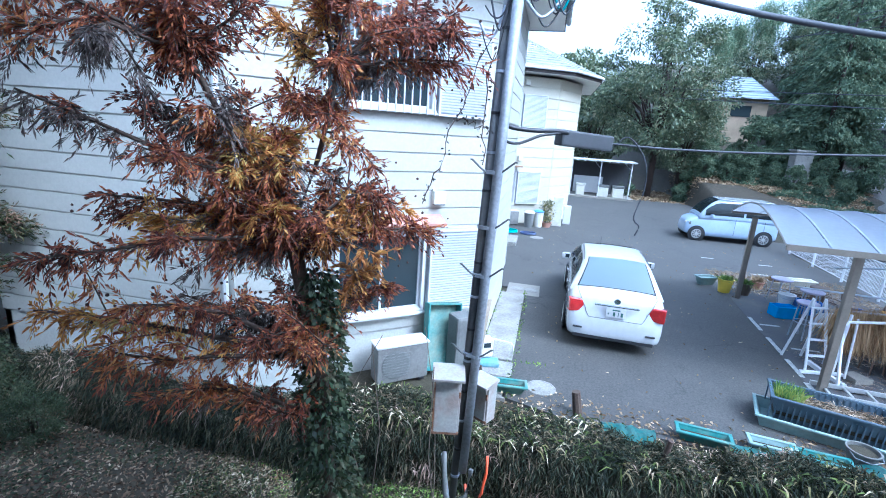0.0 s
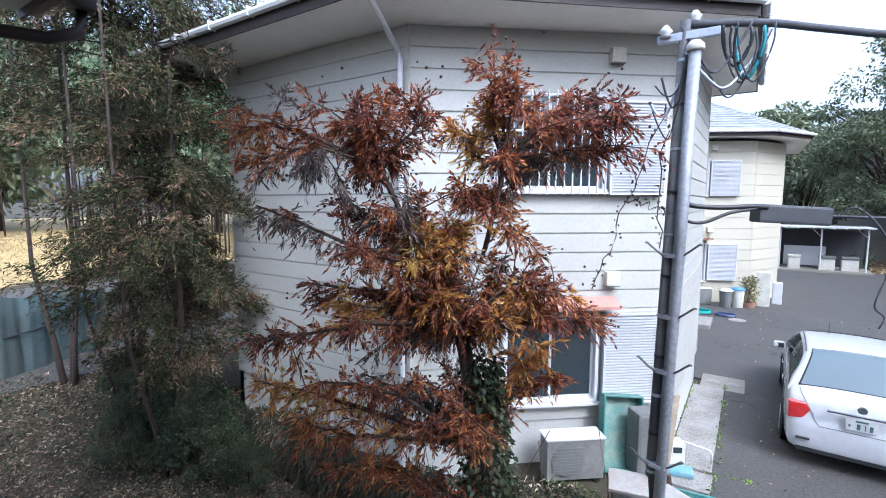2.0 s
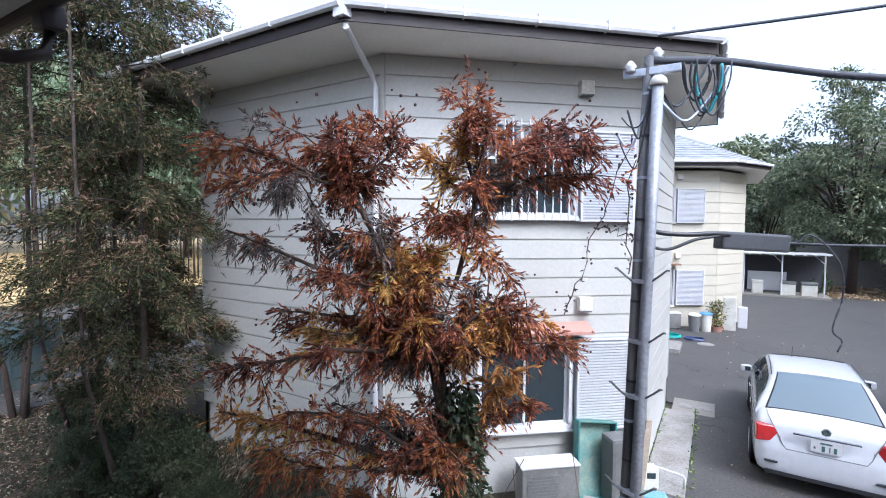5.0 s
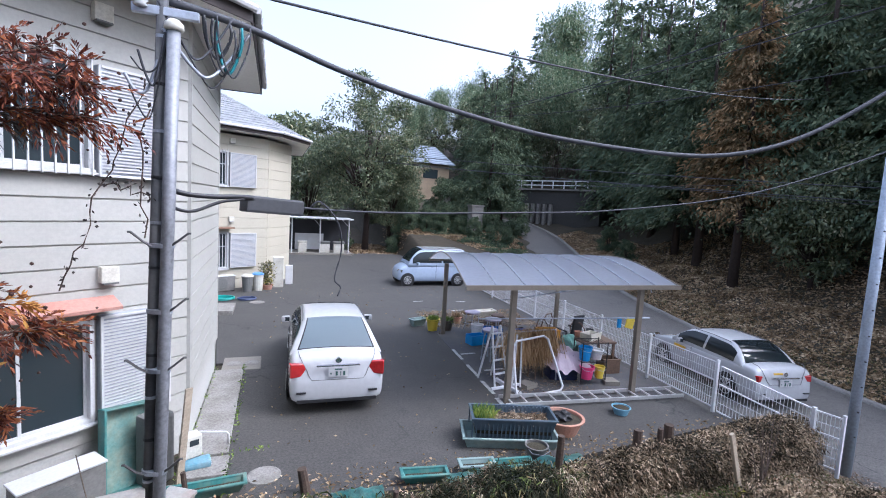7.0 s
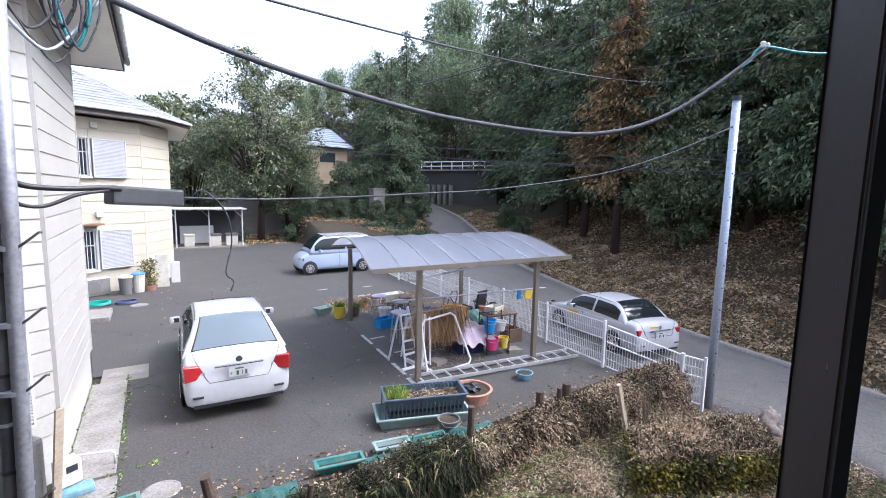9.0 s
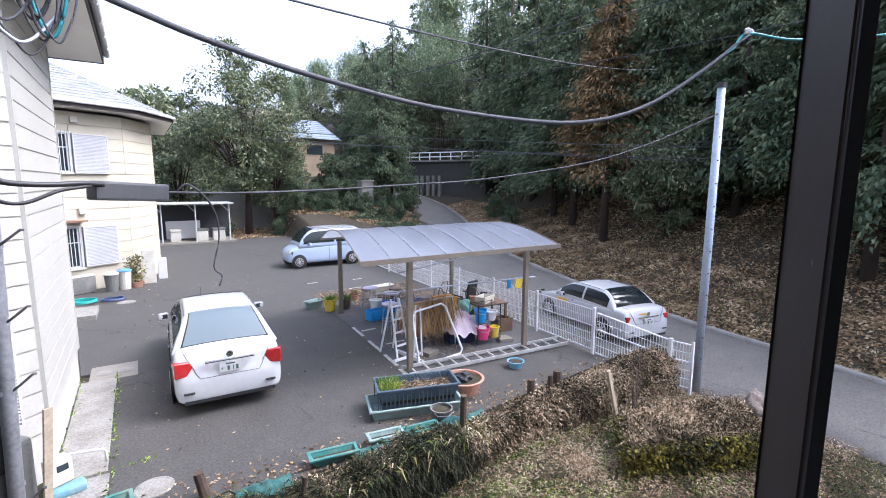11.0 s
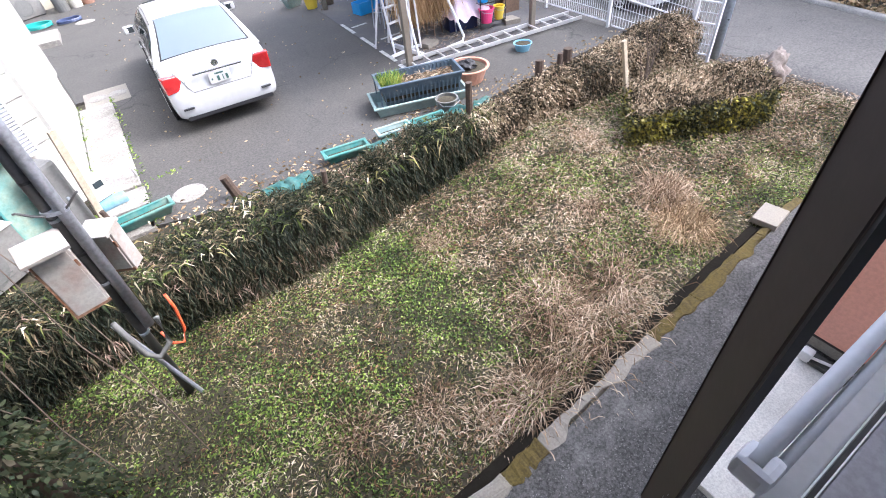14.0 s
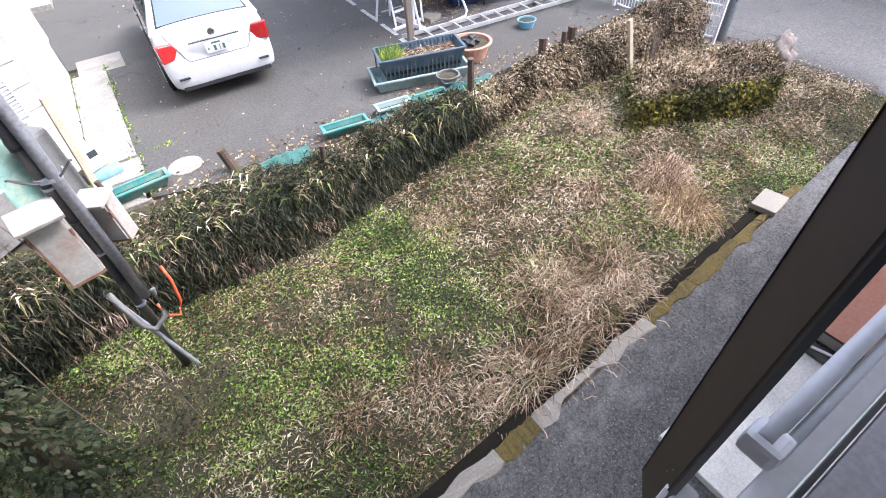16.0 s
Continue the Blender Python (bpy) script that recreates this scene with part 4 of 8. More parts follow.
rng = np.random.default_rng(5)
FORK, TOP_L, TOP_R = (-1.9, 3.21, 2.82), (-2.43, 2.82, 4.1), (-1.6, 3.37, 4.6)
limbs = {
    "red": [(-2.39, 2.54, 4.6), (-2.34, 2.87, 4.64), (-2.03, 2.96, 4.65), (-3.15, 1.99, 4.31), (-3.15, 2.02, 4.03), (-2.48, 2.27, 3.49), (-2.79, 1.79, 2.84), (-3.0, 2.49, 3.13), (-1.49, 3.18, 4.87), (-1.38, 3.22, 4.72),
            (-0.94, 3.93, 4.68), (-0.6, 3.62, 4.37), (-0.71, 3.86, 4.17), (-1.44, 3.37, 3.46), (-1.28, 3.56, 3.27), (-0.98, 3.3, 3.17), (-0.81, 3.7, 2.87), (-1.21, 3.76, 2.43), (-2.41, 2.79, 3.9), (-2.44, 2.97, 3.63)],
    "red_low": [(-2.6, 2.75, 4.04), (-1.88, 2.8, 3.07), (-1.92, 3.35, 2.78), (-2.31, 2.94, 3.36), (-2.12, 2.83, 1.98), (-1.77, 2.84, 2.07), (-1.88, 3.46, 1.54), (-2.34, 2.81, 1.65), (-2.75, 2.65, 4.44), (-1.15, 3.78, 4.59), (-2.85, 2.23, 2.11), (-2.8, 2.5, 1.64), (-2.69, 2.27, 2.48), (-2.2, 3.0, 4.2), (-2.2, 2.95, 2.9), (-2.0, 3.1, 2.5)],
    "gold": [(-1.87, 3.35, 4.61), (-2.02, 3.42, 4.33), (-2.05, 2.97, 3.64), (-2.06, 3.3, 3.53), (-2.68, 2.44, 3.04), (-1.39, 3.74, 2.58), (-3.29, 2.14, 2.39), (-1.37, 3.12, 2.95)],
    "grey": [(-2.83, 1.89, 3.78), (-2.7, 2.17, 3.97), (-2.82, 2.83, 3.82), (-2.44, 2.75, 3.02), (-1.83, 3.1, 3.29), (-2.07, 2.91, 2.63), (-2.45, 2.82, 2.73),
             (-2.61, 2.66, 2.46), (-1.32, 3.75, 4.12), (-2.28, 3.04, 2.37), (-1.0, 3.86, 4.2), (-1.79, 3.5, 2.29)],
}
# shorter boughs close to the stems
for k in range(30):
    at = np.array([FORK, (-2.16, 3.04, 3.36), TOP_L, (-1.72, 3.3, 3.4), (-1.62, 3.36, 3.9), (-1.72, 3.3, 2.2)][k % 6])
    limbs[("red_low", "grey", "red_low", "gold", "red_low")[k % 5]].append(tuple(at + rng.normal(size=3) * np.array([0.3, 0.22, 0.24])))
dying = thing("cedar_tree", -1.6, 3.33, -0.8, 0, "dying cedar with orange and rust-red needles over bare twigs", "tree")
wood, twig_bm, sprays = bmesh.new(), bmesh.new(), {}
tube(wood, [(-1.58, 3.34, -0.9), (-1.62, 3.33, 0.3), (-1.7, 3.3, 1.6), FORK], 0.085, 9, 0.7)
tube(wood, [FORK, (-2.16, 3.04, 3.36), TOP_L, (-2.4, 2.84, 4.45)], 0.036, 7, 0.25)
tube(wood, [FORK, (-1.72, 3.3, 3.4), (-1.62, 3.36, 3.9), TOP_R, (-1.52, 3.3, 4.7)], 0.026, 7, 0.3)
for key, tips in limbs.items():
    for tip in tips:
        tip = np.array(tip)
        stem = np.array([(-1.65, 3.32, 1.2), (-1.72, 3.3, 1.8), FORK, (-2.1, 3.08, 3.3), (-1.68, 3.33, 3.6), TOP_L, (-1.62, 3.36, 4.1)])
        cost = np.linalg.norm(stem - tip, axis=1) + 0.9 * np.clip(stem[:, 2] - tip[2] + 0.25, 0, 9)
        root = stem[int(cost.argmin())]
        length = np.linalg.norm(tip - root)
        tip = root + (tip - root) * max(0.5, 1 - 0.13 / length)
        mid = (root + tip) / 2 + rng.normal(size=3) * 0.07 + np.array([0, 0, 0.05])
        q = [root, root * 0.6 + mid * 0.4 + np.array([0, 0, -0.03]), mid, (mid + tip) / 2 + rng.normal(size=3) * 0.03, tip]
        tube(wood, q, 0.007 + 0.012 * length, 5, 0.25)
        col = "red" if key.startswith("red") else key
        for side_k in range(2):
            b0 = np.array(q[2 + side_k])
            tip2 = b0 + (tip - root) / (length + 0.01) * 0.16 + rng.normal(size=3) * np.array([0.2, 0.2, 0.16])
            q2 = [b0, (b0 + tip2) / 2 + np.array([0, 0, 0.02]), tip2]
            tube(wood, q2, 0.007, 4, 0.4)
            _, p2, d2 = spray_points(rng, q2, 1.0, 15, 13, -0.7 if col == "grey" else -0.25)
            sprays.setdefault(col if rng.random() < 0.75 else ("grey", "red", "red")[int(rng.integers(0, 3))], []).append((p2, d2))
        tw, p, d = spray_points(rng, q, 1.15, int((26 if col == "grey" else 52 if col == "gold" else 36) + (24 if col == "grey" else 32) * length), 13, -0.8 if col == "grey" else -0.22)
        for a, b, c in tw:
            tube(twig_bm, (a, b, c), 0.0032, 3, 0.4)
        sprays.setdefault(col, []).append((p, d))
for col, mat_, nl, nw in (("red", NEEDLE_RED, 0.052, 0.0135), ("gold", NEEDLE_GOLD, 0.056, 0.0135), ("grey", NEEDLE_GREY, 0.058, 0.0095)):
    P = np.concatenate([a for a, _ in sprays[col]])
    D = np.concatenate([b for _, b in sprays[col]])
    hang("foliage", leaf_mesh("foliage", P, D, nl, nw, rng, 0.15), mat_, dying)
part("trunk", wood, BARK, dying, smooth=True)
part("twig_work", twig_bm, BARK_PALE, dying)
# brown cones at the limb ends
cone_bm = bmesh.new()
for tips in limbs.values():
    for tip in tips:
        for _ in range(5):
            c = Vector(tip) + Vector(rng.normal(size=3) * 0.07)
            bmesh.ops.create_icosphere(cone_bm, subdivisions=1, radius=float(rng.uniform(0.008, 0.014)), matrix=Matrix.Translation(c))
tagged(part("cone", cone_bm, plain("cone_brown", (0.07, 0.035, 0.025), 0.9), dying), kind="stuff")
local(dying)


# ---- hedge, yard ----
def hedge_line(x):
    """Plan middle, half width, foot and top of the hedge along the lot."""
    x = np.asarray(x, float)
    mid = 5.36 + 0.16 * smooth(1, 4, x) - 0.25 * smooth(0, -4, x)
    half = 0.42 - 0.16 * smooth(1.5, 4.0, x) + 0.12 * smooth(6, 8.5, x) + 0.05 * np.sin(2.1 * x)
    top = 0.11 + 0.10 * np.sin(1.9 * x + 1) * np.sin(0.7 * x) + 0.25 * smooth(5.0, 8.5, x) - 0.1 * smooth(-1, -4, x)
    return mid, half, ground_z(x, 4.95 + 0 * x) - 0.05, top


rng = np.random.default_rng(21)
for name, x0, x1, n, mat_, ll, ww, lab in (("hedge", -9.0, 4.4, 92000, HEDGE, 0.12, 0.0135, "overgrown dark green hedge with dry bamboo-grass leaves along the lot"),
                                           ("hedge", 4.2, 9.3, 42000, HEDGE_DRY, 0.07, 0.022, "withered brown vine-covered hedge along the lot")):
    hx = rng.uniform(x0, x1, n)
    mid, half, lo, hi = hedge_line(hx)
    a = rng.uniform(0, 1, n)
    ang = rng.uniform(-0.15, 1.0, n) * math.pi
    rr = 1 - 0.35 * rng.random(n) ** 2
    py = mid - np.cos(ang) * half * rr
    pz = lo + (hi - lo) * np.clip(np.where(np.sin(ang) > 0.55, 0.6 + 0.4 * np.sin(ang) * rr, rng.random(n) * 0.8), 0, 1.1) + rng.normal(size=n) * 0.03 + 0.09 * np.sin(3.7 * hx + 2 * py) * np.sin(5.3 * hx + 1) * np.clip(np.sin(ang), 0, 1)
    p = np.stack([hx, py, pz], 1)
    d = np.stack([0.7 * rng.normal(size=n), -0.6 * np.cos(ang) + 0.4 * rng.normal(size=n), 0.5 * rng.normal(size=n) + np.where(np.sin(ang) > 0.75, 0.4, -0.55 if x0 < 0 else 0.1)], 1)
    h = thing(name, (x0 + x1) / 2, 5.4, -0.8, 0, lab, "hedge")
    hang("foliage", leaf_mesh("foliage", p, d, ll, ww, rng, 0.35), mat_, h)
    # dark core under the leaves: the hedge's inner shade put into a solid
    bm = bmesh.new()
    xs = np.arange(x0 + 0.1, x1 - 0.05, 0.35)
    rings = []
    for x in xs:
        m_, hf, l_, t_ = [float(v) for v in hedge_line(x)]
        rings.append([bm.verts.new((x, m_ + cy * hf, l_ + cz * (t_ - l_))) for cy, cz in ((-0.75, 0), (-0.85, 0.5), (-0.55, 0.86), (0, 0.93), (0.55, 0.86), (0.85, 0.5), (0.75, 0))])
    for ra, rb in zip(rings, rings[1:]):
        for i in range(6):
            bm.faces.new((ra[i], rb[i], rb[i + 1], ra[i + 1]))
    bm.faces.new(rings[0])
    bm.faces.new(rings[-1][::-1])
    part("shade_core", bm, worn("dark_shade_core", (0.03, 0.026, 0.018), 0.95, big=8, fine=40, dirt=(0.012, 0.012, 0.008), amount=0.5, relief=1.0), h)
    local(h)


def scatter(name, label, cat, n, area, leaf, wide, mat_, rng, rise=0.6, keep=None, lift=0.0, bend=0.3):
    """Loose blades or leaves over a plan area (x0, x1, y0, y1), lying on the land."""
    x, y = rng.uniform(area[0], area[1], n), rng.uniform(area[2], area[3], n)
    if keep is not None:
        k = keep(x, y)
        x, y = x[k], y[k]
    p = np.stack([x, y, ground_z(x, y) + lift], 1)
    d = rng.normal(size=(len(x), 3)) * np.array([1, 1, 0.25]) + np.array([0, 0, rise])
    ob = hang(name, leaf_mesh(name, p, d, leaf, wide, rng, bend), mat_)
    return tagged(ob, label, cat, kind="stuff")


scatter("ground_ivy", "low dark creeping ivy over the ground below the cedars", "ground cover", 20000, (-12.5, -2.6, -0.2, 4.6), 0.05, 0.032, UNDERGROWTH, rng, 0.5, lambda x, y: np.sin(1.3 * x + 1) * np.sin(1.7 * y + 0.4 * x) > -0.75, 0.02)
patch = lambda x, y, a, b: np.sin(a * x + 1.3 * b * y) * np.sin(b * y - 0.7 * a * x + 2) + 0.5 * np.sin(2.3 * a * x + 1) * np.sin(2.1 * b * y)
in_yard = lambda x, y: (y > np.where(x > 6.5, 0.6, 1.49 + 0.08 * x + 0.05 * np.sin(9 * x))) & (y < 5.42) & (x < 9.9)
scatter("grass", "short winter grass, green and straw-coloured", "grass", 185000, (-4, 10, 0.6, 5.45), 0.058, 0.0105, GRASS, rng, 0.9, in_yard)
scatter("weeds", "low bright green weeds among the grass", "weeds", 50000, (-3.5, 8, 1.7, 5.2), 0.036, 0.022, WEED, rng, 0.5, lambda x, y: in_yard(x, y) & (patch(x, y, 1.6, 1.9) + 0.35 * patch(x, y, 5.1, 6.3) > -0.12), 0.015)
scatter("dry_leaves", "dry straw and fallen leaves in the yard", "leaf litter", 26000, (-4, 10, 0.6, 5.4), 0.085, 0.0125, STRAW, rng, 0.12, lambda x, y: in_yard(x, y) & (patch(x + 3, y, 1.1, 1.3) > -0.25), 0.02)
scatter("leaf_litter", "brown leaf litter under the cedars", "leaf litter", 52000, (-14, -2, -1.0, 5.0), 0.07, 0.028, LITTER_DARK, rng, 0.15, None, 0.01)
bank_k = lambda x, y: (x > np.interp(y, ROAD[:, 1], ROAD[:, 0]) + 2.1)
scatter("leaf_litter", "brown leaf litter over the wooded bank", "leaf litter", 120000, (13, 25, -4, 34), 0.15, 0.065, LITTER, rng, 0.2, bank_k, 0.02)
scatter("grass", "pale tufts of grass on the verge", "grass", 30000, (13, 18, -2, 26), 0.14, 0.014, GRASS, rng, 0.9, lambda x, y: bank_k(x, y) & (x < np.interp(y, ROAD[:, 1], ROAD[:, 0]) + 4.2 + 1.2 * np.sin(y)))


# ---- cars ----
def loft(bm, rings, close=True):
    vr = [[bm.verts.new(p) for p in r] for r in rings]
    n = len(vr[0])
    for a, b in zip(vr, vr[1:]):
        for i in range(n if close else n - 1):
            j = (i + 1) % n
            bm.faces.new((a[i], a[j], b[j], b[i]))
    if close:
        bm.faces.new(vr[0][::-1])
        bm.faces.new(vr[-1])
    bmesh.ops.recalc_face_normals(bm, faces=bm.faces)
    return bm


def patch_on(fn, u0, u1, v0, v1, nu, nv, lift):
    """A thin curved sheet on the surface fn(u, v), lifted off it."""
    bm = bmesh.new()
    g = []
    for i in range(nu + 1):
        row = []
        for j in range(nv + 1):
            u, v = u0 + (u1 - u0) * i / nu, v0 + (v1 - v0) * j / nv
            p = fn(u, v)
            nrm = (fn(u + 0.01, v) - fn(u - 0.01, v)).cross(fn(u, v + 0.01) - fn(u, v - 0.01)).normalized()
            row.append(bm.verts.new(p + nrm * lift))
        g.append(row)
    for i in range(nu):
        for j in range(nv):
            bm.faces.new((g[i][j], g[i + 1][j], g[i + 1][j + 1], g[i][j + 1]))
    bmesh.ops.solidify(bm, geom=bm.faces[:], thickness=0.004)
    bmesh.ops.split_edges(bm, edges=[e for e in bm.edges if len(e.link_faces) == 2 and e.calc_face_angle(0) > 0.9])
    return bm


def build_car(name, label, paint, L, W, H, body, cab, wheels, lamps, group="", wheel_r=0.31, doors=(), plate_z=0.78, tail="wide"):
    """body: rows of (y, half width share, sill height, shoulder height); cab: base rear, roof rear, roof front, base front, belt height, base and roof half widths."""
    car = thing(name, label=label, category="car", group=group)
    half = W / 2
    rings = []
    for y, w, zl, zs in body:
        w *= half
        prof = [(w * 0.86, zl), (w * 0.97, zl + 0.05), (w, zl + 0.35 * (zs - zl)), (w * 0.985, zl + 0.72 * (zs - zl)), (w * 0.95, zs - 0.05), (w * 0.88, zs - 0.012), (w * 0.5, zs + 0.012), (0, zs + 0.02)]
        rings.append([(x, y, z) for x, z in prof] + [(-x, y, z) for x, z in prof[-2::-1]])
    shell = part("body", loft(bmesh.new(), rings), paint, car, smooth=True)
    sub = shell.modifiers.new("round", 'SUBSURF')
    sub.levels = sub.render_levels = 1
    b0, r0, r1, b1, zb, wb, wr = cab
    wb, wr = wb * half, wr * half

    def top_z(y):
        if y < r0:
            k = (y - b0) / (r0 - b0)
            k = math.sin(max(0.0, min(1.0, k)) * math.pi / 2) ** 0.9
        elif y > r1:
            k = (b1 - y) / (b1 - r1)
            k = math.sin(max(0.0, min(1.0, k)) * math.pi / 2) ** 0.9
        else:
            k = 1.0 + 0.03 * math.sin((y - r0) / (r1 - r0) * math.pi)
        return zb + (H - 0.03 - zb) * k

    def edge(y):
        return wb - (wb - wr) * (top_z(y) - zb) / (H - zb)

    def roof_fn(y, v):
        return Vector((edge(y) * v, y, top_z(y) + 0.03 * (1 - v * v)))

    def side_fn(sgn):
        def fn(y, v):
            return Vector((sgn * (wb + (edge(y) - wb) * v + 0.02 * math.sin(v * math.pi)), y, zb + (top_z(y) - zb) * v))
        return fn

    ys = np.concatenate([np.linspace(b0, r0, 7), np.linspace(r0, r1, 6)[1:], np.linspace(r1, b1, 7)[1:]])
    rings = []
    for y in ys:
        right = [side_fn(1)(y, v) for v in (0, 0.35, 0.7, 0.93)]
        topr = [roof_fn(y, v) for v in (0.9, 0.6, 0.3, 0, -0.3, -0.6, -0.9)]
        left = [side_fn(-1)(y, v) for v in (0.93, 0.7, 0.35, 0)]
        rings.append([Vector((wb, y, zb - 0.12))] + right + topr + left + [Vector((-wb, y, zb - 0.12))])
    roof = part("roof", loft(bmesh.new(), rings), paint, car, smooth=True)
    part("rear_window", patch_on(roof_fn, b0 + 0.06 * (r0 - b0) + 0.02, r0 - 0.02, -0.86, 0.86, 8, 8, -0.006), GLASS if tail == "old" else REAR_GLASS, car, "rear window", True)
    part("window_seal", patch_on(roof_fn, b0 + 0.06 * (r0 - b0) - 0.01, r0 + 0.008, -0.895, 0.895, 8, 8, -0.003), BLACK, car, "black window seal", True)
    part("windscreen", patch_on(roof_fn, r1 + 0.05, b1 - 0.06, -0.88, 0.88, 8, 8, -0.006), GLASS, car, "windscreen", True)
    for sgn in (1, -1):
        fn = side_fn(sgn)
        for w0, w1 in cab_windows(b0, r0, r1, b1):
            part("side_window", patch_on(fn, w0, w1, 0.12, 0.86, 8, 4, 0.006 * sgn), GLASS, car, "dark side window", True)
    for y in wheels:
        for sgn in (1, -1):
            arch = part("wheel_arch", turn_x(lathe(bmesh.new(), [(wheel_r + 0.05, 0), (wheel_r + 0.05, 0.012)], n=28), sgn, (sgn * (half - 0.012), y, wheel_r)), BLACK, car)
            wh = part("wheel", turn_x(lathe(bmesh.new(), [(wheel_r * 0.62, -0.17), (wheel_r - 0.015, -0.17), (wheel_r, -0.15), (wheel_r, -0.02), (wheel_r - 0.015, 0), (wheel_r * 0.66, 0.004)], n=28), sgn, (sgn * (half + 0.012), y, wheel_r)), RUBBER, car, "black tyre", True)
            part("rim", turn_x(rim(wheel_r * 0.66), sgn, (sgn * (half + 0.014), y, wheel_r)), ALU, wh, "silver wheel trim")
    for sgn in (1, -1):
        part("wing_mirror", bx((0, 0, 0), (0.2, 0.1, 0.14), Matrix.Translation((sgn * (half + 0.07), b1 - 0.45, zb + 0.05)) @ pose(0, 0, 0, 0, 0, -sgn * 14), 0.045), paint, car)
        part("mirror_glass", bx((sgn * (half + 0.07), b1 - 0.502, zb + 0.05), (0.15, 0.006, 0.09), None, 0.002), GLASS, car)
        for c, s, yaw in lamps:
            lens = bx((0, 0, 0), s)
            for vv in lens.verts:
                if vv.co.x * sgn < 0 and vv.co.z > 0:
                    vv.co.x += sgn * s[0] * 0.42
                    vv.co.z -= 0.02
                elif vv.co.x * sgn < 0:
                    vv.co.z += 0.01
            bmesh.ops.bevel(lens, geom=lens.edges[:], offset=0.022, segments=3, profile=0.6, affect='EDGES')
            bmesh.ops.transform(lens, matrix=Matrix.Translation((sgn * c[0], c[1], c[2])) @ pose(0, 0, 0, 0, 0, sgn * yaw), verts=lens.verts)
            lamp = part("tail_lamp", lens, RED_LENS, car, "red tail lamp", True)
        part("headlamp", bx((0, 0, 0), (0.3, 0.12, 0.14), Matrix.Translation((sgn * half * 0.72, L - 0.14, 0.68)) @ pose(0, 0, 0, 0, 0, -sgn * 28), 0.04), CHROME, car)
        for d0, d1 in doors:
            part("door_handle", bx((sgn * (half + 0.004), d0, zb - 0.12), (0.03, 0.2, 0.03), None, 0.01), paint, car)
            part("door_gap", bx((sgn * (half - 0.002), d1, (0.3 + zb) / 2), (0.012, 0.008, zb - 0.36)), BLACK, car)
    plate = part("number_plate", bx((0, -0.005, plate_z), (0.33, 0.02, 0.165), None, 0.006), WHITE_METAL, car, "white number plate with plain marks")
    for x, z, w, h in ((0.0, 0.052, 0.13, 0.022), (-0.125, -0.02, 0.022, 0.03), (-0.03, -0.022, 0.036, 0.075), (0.04, -0.022, 0.012, 0.075), (0.1, -0.022, 0.036, 0.075)):
        part("mark", bx((x, -0.018, plate_z + z), (w, 0.004, h)), plain_green, plate)
    part("trim_strip", bx((0, -0.004 if tail == "wide" else 0.02, plate_z + 0.12), (0.74, 0.05, 0.03), None, 0.01), CHROME, car, "chrome strip above the plate")
    part("emblem", turn_y(lathe(bmesh.new(), [(0.05, 0), (0.055, 0.01), (0.04, 0.012)], n=16), (0, 0.03, plate_z + 0.2)), CHROME, car, "plain round chrome emblem")
    for sx in (-1, 1):
        part("reflector", bx((sx * W * 0.36, 0.0, 0.42), (0.16, 0.05, 0.025), None, 0.008), BLACK, car)
        part("lid_gap", bx((sx * half * 0.6, 0.075, 0.72), (0.006, 0.05, 0.16), pose(0, 0, 0, 0, 0, 0)), GREY_PLASTIC, car)
        part("roof_gutter", tube(bmesh.new(), [side_fn(sx)(y, 0.97) + Vector((0, 0, 0.012)) for y in np.linspace(r0 - 0.1, r1 + 0.1, 10)], 0.008, 4), BLACK, car)
    for sx in (-1, 1):
        k = half / 0.85
        part("lid_gap", tube(bmesh.new(), [(0, 0.012, 0.63), (sx * 0.44 * k, 0.014, 0.63), (sx * 0.49 * k, 0.035, 0.7), (sx * 0.54 * k, 0.066, 0.82), (sx * 0.61 * k, 0.09, 0.95), (sx * 0.655 * k, 0.17, 1.035), (sx * 0.67 * k, 0.34, 1.055)], 0.006, 5), GREY_PLASTIC, car)
    part("aerial", rod(bmesh.new(), (-0.25, r1 - 0.1, H - 0.01), (-0.25, r1 - 0.25, H + 0.22), 0.004), BLACK, car)
    part("bumper_gap", bx((0, 0.05, 0.26), (W * 0.8, 0.1, 0.05)), BLACK, car)
    return car


def cab_windows(b0, r0, r1, b1):
    mid = (r0 + r1) / 2 + 0.1
    return ((b0 + 0.45 * (r0 - b0), mid - 0.04), (mid + 0.04, b1 - 0.28 * (b1 - r1)))


def turn_x(bm, sgn, c):
    m = Matrix.Translation(c) @ pose(0, 0, 0, 0, 90 * sgn, 0)
    bmesh.ops.transform(bm, matrix=m, verts=bm.verts)
    return bm


def turn_y(bm, c):
    bmesh.ops.transform(bm, matrix=Matrix.Translation(c) @ pose(0, 0, 0, 90, 0, 0), verts=bm.verts)
    return bm


def rim(r):
    bm = lathe(bmesh.new(), [(r, -0.03), (r, 0.004), (r * 0.9, 0.008), (r * 0.86, -0.012), (0.06, -0.012), (0.05, 0.004)], n=24)
    for k in range(9):
        a = k * 2 * math.pi / 9
        box(bm, (r * 0.46, 0, 0.0), (r * 0.85, 0.028, 0.014), pose(0, 0, 0, 0, 0, math.degrees(a)))
    return bm


